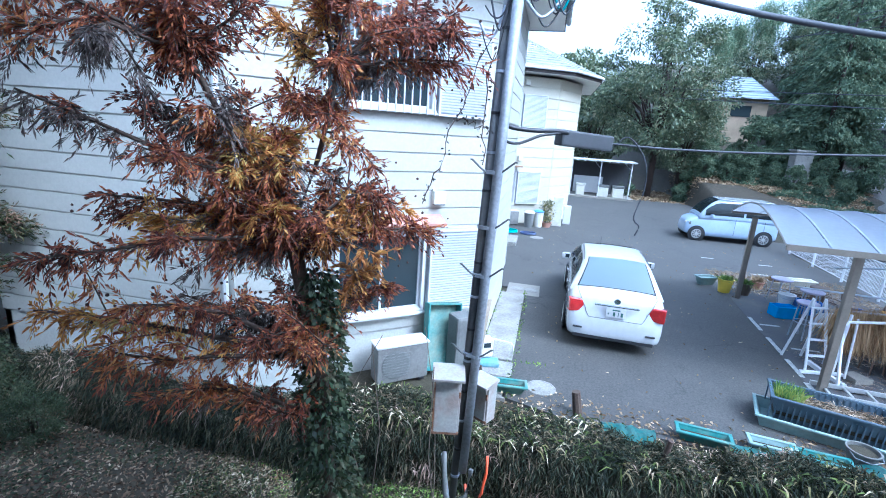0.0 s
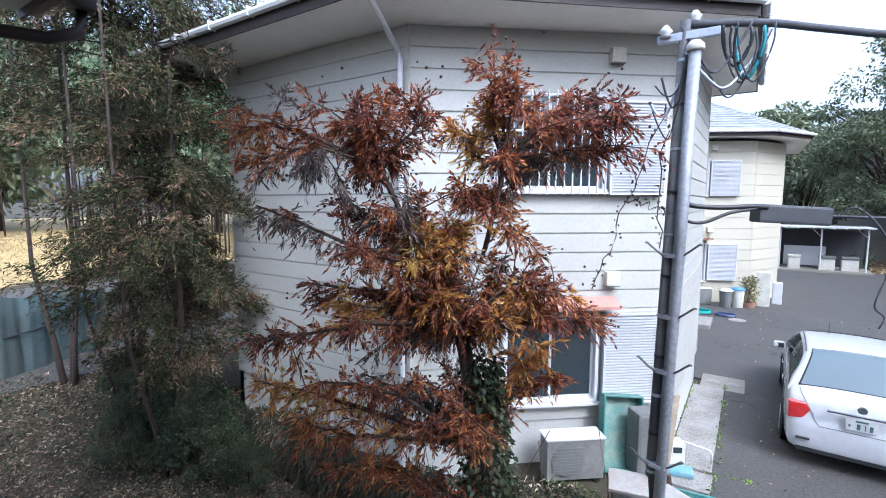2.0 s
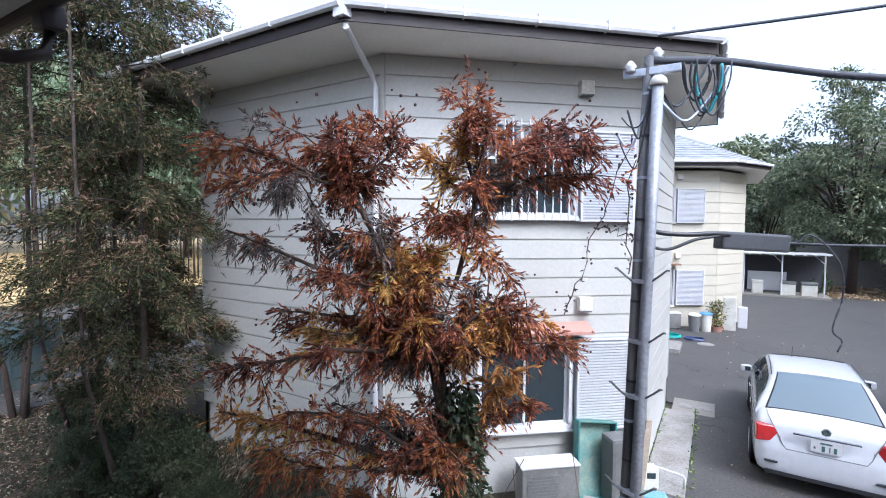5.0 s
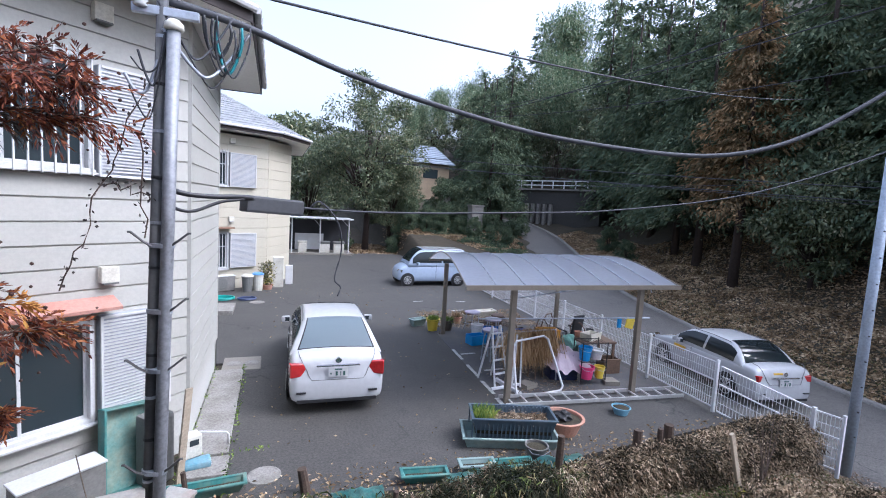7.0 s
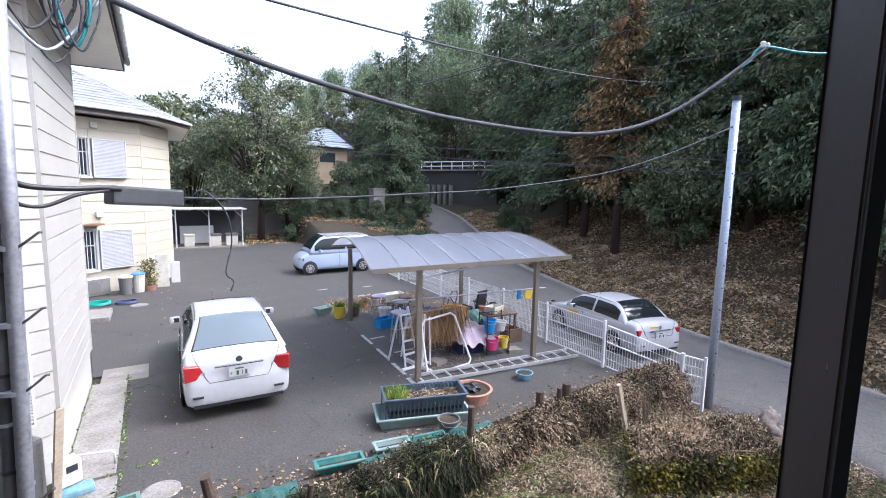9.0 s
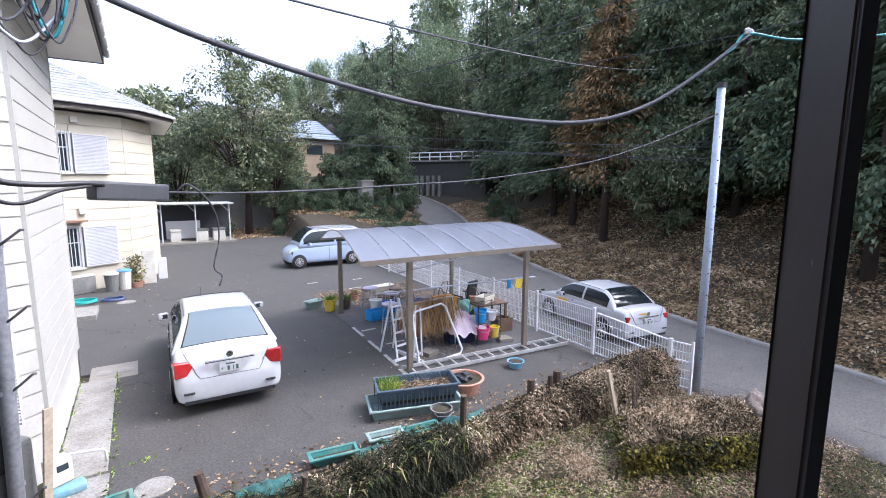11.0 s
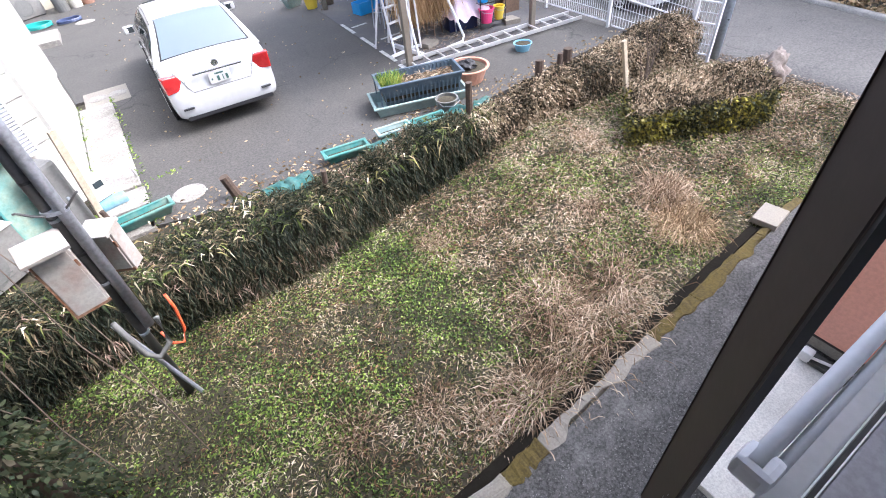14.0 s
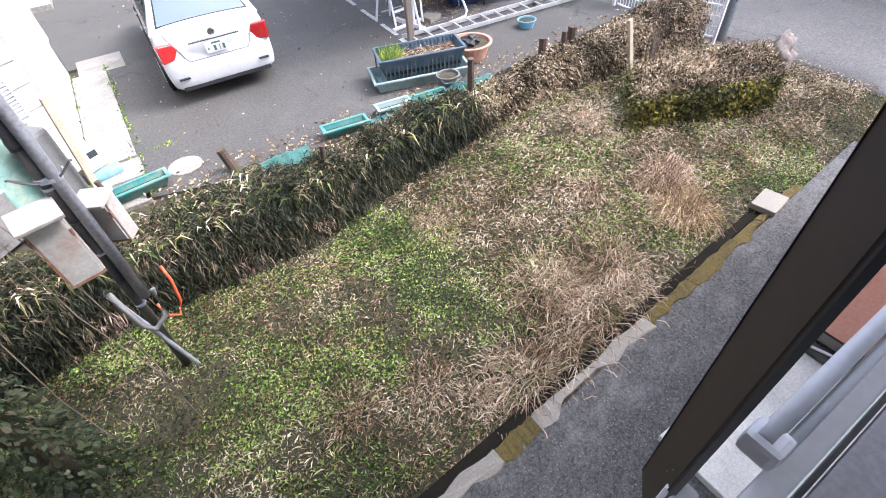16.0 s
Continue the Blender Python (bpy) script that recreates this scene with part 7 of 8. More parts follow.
stand = thing("laundry_stand", 5.0, 8.62, 0, 0, "white metal laundry stand with crossed feet", "laundry stand")
for rz in (10, 100):
    part("foot", bx((0, 0, 0.05), (0.85, 0.06, 0.05), pose(0, 0, 0, 0, 0, rz), 0.01), WHITE_BAR, stand)
part("upright", rod(bmesh.new(), (0.1, 0, 0.05), (0.14, 0, 1.15), 0.022, None, 8), WHITE_BAR, stand)
part("upright", rod(bmesh.new(), (0.24, -0.1, 0.05), (0.22, -0.05, 1.1), 0.018, None, 8), WHITE_BAR, stand)
hoop = thing("pipe_frame", 5.45, 8.35, 0, 0, "bent white steel pipe frame standing on the floor", "frame")
part("pipe", tube(bmesh.new(), [(-0.45, 0.1, 1.0), (-0.5, 0.06, 0.95), (-0.5, -0.2, 0.08), (-0.42, -0.28, 0.03), (0.6, -0.12, 0.03), (0.68, -0.06, 0.1), (0.5, 0.35, 1.0), (0.42, 0.4, 1.06), (-0.38, 0.16, 1.05), (-0.45, 0.1, 1.0)], 0.024, 8), WHITE_BAR, hoop, smooth=True)
rng = np.random.default_rng(71)
rice = thing("straw_bundle", 5.75, 8.95, 0.0, 0, "bundles of rice straw hung over a rail to dry", "straw")
part("rail", rod(bmesh.new(), (-0.6, -0.05, 1.12), (0.6, 0.05, 1.12), 0.018), STEEL, rice)
for k, (x0, n) in enumerate(((-0.42, 900), (-0.1, 700), (0.28, 900))):
    a = rng.normal(size=n) * 0.12
    sgn = np.where(rng.random(n) < 0.5, -1, 1)
    p = np.stack([x0 + a, sgn * 0.05 + rng.normal(size=n) * 0.03, 1.16 + rng.normal(size=n) * 0.03], 1)
    d = np.stack([rng.normal(size=n) * 0.14 + a * 0.6, sgn * 0.16 + rng.normal(size=n) * 0.08, -1 + 0 * a], 1)
    hang("sheaf", leaf_mesh("sheaf", p, d, 0.72, 0.016, rng, 0.0), leafy("rice_straw", [(0.1, (0.24, 0.145, 0.065)), (0.5, (0.46, 0.31, 0.16)), (0.9, (0.62, 0.46, 0.26))]) if k == 0 else bpy.data.materials["rice_straw"], rice)
for x in (-0.55, 0.55):
    part("leg", rod(bmesh.new(), (x, -0.15, 0.02), (x, 0.0, 1.12), 0.016), STEEL, rice)
    part("leg", rod(bmesh.new(), (x, 0.15, 0.02), (x, 0.0, 1.12), 0.016), STEEL, rice)


def stool(x, y, h, r, label, seat_mat, leg_mat):
    t = thing("stool", x, y, 0, rng.uniform(0, 90), label, "stool", "stools under the carport")
    part("seat", lathe(bmesh.new(), [(r * 0.95, h - 0.05), (r, h - 0.03), (r, h - 0.01), (r * 0.9, h), (0.02, h + 0.005)], n=20), seat_mat, t)
    for a in (45, 135, 225, 315):
        c, s_ = math.cos(radians(a)), math.sin(radians(a))
        part("leg", rod(bmesh.new(), (c * r * 1.0, s_ * r * 1.0, 0.0), (c * r * 0.7, s_ * r * 0.7, h - 0.04), 0.014), leg_mat, t)
    part("ring", tube(bmesh.new(), [(math.cos(a) * r * 0.86, math.sin(a) * r * 0.86, h * 0.45) for a in np.linspace(0, 2 * math.pi, 13)], 0.009, 5), leg_mat, t)


WOODY = worn("brown_stool_wood", (0.16, 0.10, 0.065), 0.6, big=3, fine=30, amount=0.4)
LILAC = plain("pale_lilac_vinyl", (0.52, 0.48, 0.58), 0.5)
stool(5.95, 9.1, 0.5, 0.17, "brown wooden stool under the straw", WOODY, WOODY)
stool(6.1, 11.7, 0.7, 0.24, "round stool with a pale lilac seat", LILAC, STEEL)
stool(6.0, 12.9, 0.62, 0.24, "round stool with a pale lilac seat", LILAC, STEEL)
stool(5.4, 10.4, 0.78, 0.2, "round stool with a pale lilac seat", LILAC, STEEL)
BLUE, SKYB, PINKP, YEL, WHITEP = plain("blue_plastic", (0.02, 0.16, 0.55), 0.4), plain("bright_blue_plastic", (0.02, 0.27, 0.62), 0.4), plain("hot_pink_plastic", (0.75, 0.06, 0.2), 0.4), plain("yellow_plastic", (0.72, 0.55, 0.06), 0.4), plain("white_plastic", (0.7, 0.7, 0.68), 0.5)
NAVYBLUE = plain("navy_cooler", (0.012, 0.022, 0.085), 0.35)


def crate(x, y, z, w, d, h, rz, mat_, label, lid=None):
    t = thing("crate", x, y, z, rz, label, "crate", "crates under the carport")
    for c, s_ in (((0, 0, 0.015), (w, d, 0.03)), ((-w / 2, 0, h / 2), (0.02, d, h)), ((w / 2, 0, h / 2), (0.02, d, h)), ((0, -d / 2, h / 2), (w, 0.02, h)), ((0, d / 2, h / 2), (w, 0.02, h))):
        part("panel", bx(c, s_, None, 0.005), mat_, t)
    part("rim", bx((0, -d / 2, h), (w + 0.04, 0.035, 0.03), None, 0.006), mat_, t)
    if lid:
        part("lid", bx((0, 0, h + 0.03), (w + 0.04, d + 0.04, 0.06), None, 0.02), lid, t)
    return t


crate(5.62, 11.7, 0, 0.46, 0.34, 0.26, 8, SKYB, "bright blue plastic crate on the asphalt")
crate(6.35, 12.2, 0, 0.5, 0.36, 0.3, -12, BLUE, "blue plastic crate among stools")
crate(6.0, 10.0, 0.62, 0.4, 0.3, 0.22, 6, BLUE, "blue plastic crate stacked on a stand")
crate(6.05, 9.98, 0.0, 0.5, 0.4, 0.6, 6, WOODY, "brown wooden box under the crates")
crate(6.75, 9.95, 0.62, 0.5, 0.34, 0.24, -8, plain("orange_plastic", (0.75, 0.36, 0.03), 0.4), "orange plastic container with a pale cloth")
crate(6.75, 9.95, 0.0, 0.55, 0.4, 0.6, -8, GREY_PLASTIC, "grey box under the orange container")
cool = crate(6.55, 9.0, 0, 0.62, 0.42, 0.52, -14, NAVYBLUE, "navy blue cooler box with a white motif", lid=NAVYBLUE)
part("motif", bx((0.1, -0.222, 0.3), (0.08, 0.008, 0.2), None, 0.003), WHITEP, cool, "plain white motif")
cloth = thing("plastic_sheet", 6.6, 9.0, 0.58, 0, "crumpled pale pink and white plastic sheet", "sheet")
bm = bmesh.new()
bmesh.ops.create_grid(bm, x_segments=18, y_segments=14, size=0.5)
for vv in bm.verts:
    r_ = max(abs(vv.co.x) - 0.3, abs(vv.co.y) - 0.22, 0)
    vv.co.z = 0.06 + 0.14 * noise.noise(vv.co * 5) - 1.3 * r_
part("sheet", bm, plain("pale_pink_vinyl", (0.62, 0.5, 0.56), 0.35), cloth, smooth=True)
bm2 = bmesh.new()
bmesh.ops.create_icosphere(bm2, subdivisions=3, radius=0.16)
for vv in bm2.verts:
    vv.co *= 1 + 0.45 * noise.noise(vv.co * 9)
    vv.co += Vector((0.3, 0.25, 0.18))
part("bag", bm2, plain("mint_vinyl", (0.25, 0.5, 0.4), 0.3), cloth, "pale green plastic bag")
rack = thing("wire_rack", 7.05, 8.65, 0, -8, "black wire rack holding coloured buckets", "rack")
for x in (-0.3, 0.3):
    for y in (-0.2, 0.2):
        part("upright", rod(bmesh.new(), (x, y, 0), (x, y, 0.95), 0.012), BLACK, rack)
for z in (0.12, 0.5, 0.92):
    bm = bmesh.new()
    for k in range(9):
        rod(bm, (-0.3 + 0.075 * k, -0.2, z), (-0.3 + 0.075 * k, 0.2, z), 0.005, None, 4)
    rod(bm, (-0.3, -0.2, z), (0.3, -0.2, z), 0.008, None, 5)
    rod(bm, (-0.3, 0.2, z), (0.3, 0.2, z), 0.008, None, 5)
    part("shelf", bm, BLACK, rack)
for x, y, z, r, h, m_, lab in ((6.88, 8.5, 0.13, 0.16, 0.28, PINKP, "hot pink plastic bucket"), (7.2, 8.48, 0.13, 0.12, 0.26, YEL, "yellow plastic bucket"), (6.86, 8.58, 0.52, 0.15, 0.3, SKYB, "bright blue plastic bucket"), (7.18, 8.6, 0.52, 0.15, 0.22, WHITEP, "white plastic bucket"), (5.95, 12.4, 0.0, 0.18, 0.36, WHITEP, "white lidded plastic bucket")):
    pot("bucket", lab + " under the carport", x, y, z, r, h, m_, "buckets under the carport", fill=None, handle=True)
tbl = thing("table", 7.75, 9.5, 0, -5, "dark low table with odds and ends", "table")
part("tabletop", bx((0, 0, 0.68), (0.9, 0.7, 0.04), None, 0.01), WOODY, tbl)
for x in (-0.4, 0.4):
    for y in (-0.3, 0.3):
        part("leg", bx((x, y, 0.33), (0.05, 0.05, 0.66)), WOODY, tbl)
bsk = crate(7.65, 9.45, 0.705, 0.42, 0.3, 0.16, 20, BEIGE, "beige basket on the table")
chair = thing("office_chair", 7.75, 10.6, 0, 200, "black office chair with armrests", "chair")
part("backrest", bx((0, 0.22, 0.86), (0.44, 0.06, 0.55), pose(0, 0, 0, -8, 0, 0), 0.03), BLACK, chair)
part("seat", bx((0, 0, 0.46), (0.48, 0.46, 0.08), None, 0.03), BLACK, chair)
part("column", rod(bmesh.new(), (0, 0, 0.08), (0, 0, 0.44), 0.03), STEEL, chair)
for a in range(5):
    part("foot", rod(bmesh.new(), (0, 0, 0.1), (0.3 * math.cos(a * 1.2566), 0.3 * math.sin(a * 1.2566), 0.04), 0.02, 0.014), BLACK, chair)
for x in (-0.27, 0.27):
    part("armrest", tube(bmesh.new(), [(x, 0.18, 0.46), (x, 0.2, 0.66), (x, -0.12, 0.68)], 0.022, 6), BLACK, chair)
bent = thing("cane_chair", 7.1, 10.5, 0, 15, "brown bentwood chair with an open back", "chair")
part("seat", lathe(bmesh.new(), [(0.2, 0.43), (0.22, 0.45), (0.2, 0.47), (0.02, 0.47)], n=20), WOODY, bent)
part("back", tube(bmesh.new(), [(-0.19, 0.12, 0.45), (-0.2, 0.2, 0.75), (-0.1, 0.24, 0.9), (0.1, 0.24, 0.9), (0.2, 0.2, 0.75), (0.19, 0.12, 0.45)], 0.016, 6), WOODY, bent)
for a in (40, 140, 220, 320):
    part("leg", rod(bmesh.new(), (0.22 * math.cos(radians(a)), 0.22 * math.sin(radians(a)), 0), (0.17 * math.cos(radians(a)), 0.17 * math.sin(radians(a)), 0.45), 0.014), WOODY, bent)
for x, y, rz in ((6.55, 10.95, 80), (7.55, 11.5, 200), (8.05, 10.4, 120)):
    copy_thing(bent, pose(x, y, 0.0, 0, 0, rz))
crate(7.1, 11.9, 0, 0.5, 0.36, 0.3, 15, BLACK, "black plastic crate among the chairs")
crate(7.95, 9.1, 0, 0.42, 0.34, 0.34, -6, WOODY, "brown wooden box below the table")
crate(6.35, 11.3, 0.0, 0.44, 0.32, 0.28, 24, WHITEP, "white plastic crate among the stools")
crate(7.35, 10.0, 0.0, 0.5, 0.38, 0.42, 10, plain("dark_green_plastic", (0.03, 0.09, 0.07), 0.5), "dark green box beside the cooler")
stool(6.75, 12.7, 0.55, 0.2, "brown wooden stool among the clutter", WOODY, WOODY)
for x, y, r, h, m_, lab in ((7.85, 9.75, 0.1, 0.16, BLACK, "black pot on the table"), (7.5, 9.75, 0.09, 0.12, TERRA, "small terracotta pot on the table")):
    pot("plant_pot", lab, x, y, 0.702, r, h, m_, "pots on the table", fill=None)
pile_rng = np.random.default_rng(171)
pile = thing("branch_pile", 6.7, 13.3, 0.0, 0, "heap of dry brown branches and vines on the floor", "branches")
for k in range(26):
    a = pile_rng.uniform(0, 2 * math.pi)
    c, q = pile_rng.normal(size=2) * 0.3, pile_rng.uniform(0.3, 0.6)
    z0 = float(pile_rng.uniform(0.02, 0.2))
    part("branch", tube(bmesh.new(), [(c[0] - q * math.cos(a), c[1] - q * math.sin(a), z0), (c[0] + 0.05, c[1] + 0.04, z0 + 0.1), (c[0] + q * math.cos(a), c[1] + q * math.sin(a), z0 + 0.02)], 0.014, 5, 0.4), BARK_PALE if k % 3 else BARK, pile)
for x, y, r, h, m_, lab in ((4.85, 13.2, 0.19, 0.36, YEL, "pale yellow plastic plant pot with greens"), (5.3, 13.15, 0.18, 0.32, worn("brown_plastic", (0.13, 0.10, 0.075), 0.6), "dark brown plastic plant pot"), (5.9, 13.9, 0.16, 0.22, TERRA, "small terracotta plant pot"), (6.4, 14.1, 0.2, 0.24, BEIGE, "pale round plant pot")):
    t = pot("plant_pot", lab, x, y, 0, r, h, m_, "plant pots by the carport")
    n = 260
    p = np.stack([rng.normal(size=n) * r * 0.4, rng.normal(size=n) * r * 0.4, np.full(n, h * 0.85)], 1)
    tagged(hang("plant", leaf_mesh("plant", p, rng.normal(size=(n, 3)) * 0.5 + np.array([0, 0, 0.9]), 0.2, 0.02, rng, 0.3), WEED if h > 0.3 else LITTER, t), kind="stuff")
planter("planter", "grey-green plastic planter of dry stalks", 4.55, 13.75, 0, 0.5, 0.26, 0.22, 20, TRAY)
planter("planter", "beige planter box with dry soil", 7.2, 14.6, 0, 0.8, 0.3, 0.22, 8, BEIGE)
scatter("dry_stalks", "dry stalks and litter at the carport's end", "leaf litter", 2500, (5.0, 8.6, 13.2, 15.4), 0.2, 0.012, LITTER, rng, 0.5, None, 0.06)
scatter("straw_litter", "straw scattered beneath the carport", "straw", 900, (4.9, 6.8, 8.0, 9.6), 0.16, 0.007, STRAW, rng, 0.05, None, 0.07)
for x, y, rz in ((5.45, 8.6, 20), (7.45, 8.4, -15)):
    ob = part("base_block", prism(bmesh.new(), [(-0.17, -0.15), (0.17, -0.15), (0.12, 0.15), (-0.12, 0.15)], 0.0, 0.09), PALE_CONCRETE)
    ob.matrix_world = pose(x, y, 0.008, 0, 0, rz)
    tagged(ob, "pale concrete base block on the floor", "concrete block", "base blocks")
gloves = part("work_gloves", bx((0, 0, 0), (0.1, 0.05, 0.24), None, 0.02), SKYB)
gloves.matrix_world = pose(7.6, 8.45, 1.38)
tagged(gloves, "blue work gloves pegged on the pole", "gloves")
apron = part("cloth_rag", bx((0, 0, 0), (0.22, 0.03, 0.24), None, 0.012), YEL)
apron.matrix_world = pose(7.85, 8.4, 1.37, 0, 14, 0)
tagged(apron, "yellow rag pegged on the pole", "rag")

# ---- beside the second house ----
for x, y, h, lab in ((-0.62, 19.5, 0.62, "grey lidded waste bin by the wall"), (-0.25, 19.75, 0.66, "grey waste bin with a blue lid")):
    t = thing("waste_bin", x, y, 0, 28, lab, "bin", "bins by the house")
    part("body", lathe(bmesh.new(), [(0.17, 0), (0.21, h - 0.04), (0.21, h - 0.03)], n=16), GREY_PLASTIC if "blue" not in lab else BEIGE, t)
    part("lid", lathe(bmesh.new(), [(0.23, h - 0.03), (0.23, h), (0.15, h + 0.05), (0.02, h + 0.06)], n=16), BEIGE if "blue" not in lab else plain("blue_lid", (0.1, 0.25, 0.5)), t)
ob = part("utility_cabinet", bx((0.5, 20.5, 0.62), (0.42, 0.35, 1.24), None, 0.02), BEIGE)
tagged(ob, "tall beige utility cabinet by the house corner", "cabinet")
ob = part("gas_box", bx((0.95, 21.2, 0.4), (0.3, 0.3, 0.8), None, 0.02), WHITE_METAL)
tagged(ob, "white meter box at the house corner", "meter box")
for pts, m_, lab in (([(-1.3 + 0.32 * math.cos(a) * (1 + 0.1 * math.sin(3 * a)), 17.9 + 0.25 * math.sin(a), 0.04 + 0.004 * a) for a in np.linspace(0, 22, 90)], plain("teal_hose", (0.02, 0.35, 0.3)), "coiled teal garden hose on the asphalt"), ([(-0.55 + 0.3 * math.cos(a), 17.9 + 0.22 * math.sin(a), 0.03 + 0.003 * a) for a in np.linspace(0, 20, 80)], plain("navy_hose", (0.05, 0.07, 0.15)), "coiled dark blue hose on the asphalt")):
    tagged(part("garden_hose", tube(bmesh.new(), pts, 0.02, 5), m_), lab, "hose", "garden hoses")
t = pot("plant_pot", "terracotta pot with a straggly shrub", 0.1, 19.9, 0, 0.22, 0.2, TERRA)
n = 500
hang("plant", leaf_mesh("plant", np.stack([rng.normal(size=n) * 0.12, rng.normal(size=n) * 0.12, rng.uniform(0.2, 1.1, n)], 1), rng.normal(size=(n, 3)) + np.array([0, 0, 0.4]), 0.12, 0.04, rng, 0.2), SHRUB_YELLOW, t)
ob = part("doorstep", bx((-1.2, 16.3, 0.06), (0.7, 1.2, 0.14), None, 0.01), CONCRETE)
tagged(ob, "low pale doorstep slab by the lot", "step", kind="structure")

# ---- bicycle shed and bins at the lot's end ----
shed = thing("bike_shed", 3.2, 33, 0, 0, "open lean-to shed on white posts", "shed")
part("roof", bx((3.2, 33.3, 2.42), (4.3, 2.6, 0.06), pose(0, 0, 0, 0, 0, 0)), WHITE_METAL, shed)
for k in range(9):
    part("batten", bx((1.15 + 0.51 * k, 33.3, 2.37), (0.05, 2.5, 0.05)), WHITE_METAL, shed)
for x in (1.4, 3.2, 5.1):
    part("post", rod(bmesh.new(), (x, 32.3, 0), (x, 32.3, 2.4), 0.04), WHITE_METAL, shed)
    part("brace", rod(bmesh.new(), (x, 32.3, 1.9), (x - 0.4, 33.2, 2.38), 0.02), WHITE_METAL, shed)
part("back_wall", bx((3.2, 34.5, 1.1), (4.2, 0.08, 2.2)), worn("dark_tin", (0.05, 0.05, 0.055), 0.7), shed)
part("screen", bx((2.6, 33.6, 0.75), (1.9, 0.05, 1.1)), WHITE_METAL, shed)
part("floor_slab", bx((3.2, 33.2, 0.05), (4.4, 2.4, 0.1)), PALE_CONCRETE, shed)
local(shed)
for x, w, lab in ((2.1, 0.55, "beige lidded storage bin"), (3.55, 0.65, "grey-beige lidded storage bin"), (4.5, 0.7, "grey-beige lidded storage bin")):
    t = thing("storage_bin", x, 32.75, 0.1, 0, lab + " in the shed", "bin", "bins in the shed")
    part("box", bx((0, 0, 0.3), (w, 0.5, 0.6), None, 0.03), BEIGE, t)
    part("lid", bx((0, 0, 0.68), (w + 0.06, 0.56, 0.16), None, 0.05), GREY_PLASTIC if w > 0.6 else BEIGE, t)
for x, y, w, h in ((13.6, 36.8, 0.8, 2.3), (15.5, 34.8, 1.1, 2.0)):
    t = thing("stone_pillar", x, y, float(ground_z(x, y)), 10, "weathered grey stone gate pillar", "pillar", "gate pillars")
    part("shaft", bx((0, 0, h / 2), (w, w * 0.6, h), None, 0.05), CONCRETE, t)
    part("cap", bx((0, 0, h + 0.05), (w * 1.1, w * 0.7, 0.12), None, 0.03), CONCRETE, t)

# ---- far house on the slope ----
far = thing("house", 15.5, 47.5, 4.5, 0, "distant ochre house with a blue-grey tiled roof", "house")
far.matrix_world = pose(14.1, 47.5, 4.6, 0, 0, 8)
part("wall", bx((0, 0, 1.0), (5.0, 5.0, 4.6)), worn("ochre_wall", (0.35, 0.27, 0.18), 0.8), far)
part("window", bx((0.4, -2.51, 2.2), (1.6, 0.06, 0.9), None, 0.01), GLASS, far)
bm = bmesh.new()
vs = [bm.verts.new(v) for v in ((-3.0, -3.0, 3.2), (3.0, -3.0, 3.2), (3.0, 3.0, 3.2), (-3.0, 3.0, 3.2), (-2.0, 0, 5.2), (2.0, 0, 5.2))]
for f in ((0, 1, 5, 4), (1, 2, 5), (2, 3, 4, 5), (3, 0, 4), (3, 2, 1, 0)):
    bm.faces.new([vs[i] for i in f])
roof_f = part("roof", bm, TILE, far, "blue-grey glazed tile roof")
for k in range(9):
    f0 = k / 9
    ya, za, hw = -3.0 + 3.0 * f0, 3.23 + 2.0 * f0, 3.0 - 1.0 * f0
    part("tile_course", bx((0, ya + 0.12, za + 0.03), (2 * hw, 0.09, 0.07)), TILE, roof_f)

# ---- retaining wall and guard rail above the lane ----
rw = thing("retaining_wall", 24, 38, 2, 0, "dark concrete retaining wall with leaning buttresses", "retaining wall")
A, B = Vector((21.9, 41.5, 1.6)), Vector((26.5, 33.5, 1.0))
mrw = face_frame(A.xy, B.xy)
lrw = (B.xy - A.xy).length
part("wall", bx((lrw / 2, 0.3, 3.2), (lrw, 0.6, 5.0), mrw), DARK_CONCRETE, rw)
for k in range(8):
    part("buttress", bx((0.4 + 0.62 * k, -0.25, 2.9), (0.22, 0.4, 3.0), mrw @ pose(0, 0, 0, 0, 0, 0)), CONCRETE, rw)
part("coping", bx((lrw / 2, 0.2, 5.75), (lrw + 0.2, 0.9, 0.15), mrw), CONCRETE, rw)
local(rw)
gr = thing("guard_rail", 24, 38, 5.8, 0, "white pipe guard rail on the upper road", "guard rail")
for k in range(9):
    part("post", rod(bmesh.new(), mrw @ Vector((0.1 + k * lrw / 8.3, 0.2, 5.8)), mrw @ Vector((0.1 + k * lrw / 8.3, 0.2, 6.6)), 0.05), WHITE_BAR, gr)
for z in (6.15, 6.55):
    part("rail", rod(bmesh.new(), mrw @ Vector((0, 0.2, z)), mrw @ Vector((lrw, 0.2, z)), 0.045), WHITE_BAR, gr)
local(gr)
sign = thing("road_sign", 27.3, 36.2, 5.6, 0, "round orange-red road sign on a pole", "sign")
part("pole", rod(bmesh.new(), (0, 0, 0), (0, 0, 2.2), 0.04), STEEL, sign)
part("disc", turn_y(lathe(bmesh.new(), [(0.3, 0), (0.3, 0.03)], n=20), (0, 0, 2.3)), plain("sign_red", (0.55, 0.16, 0.06)), sign)

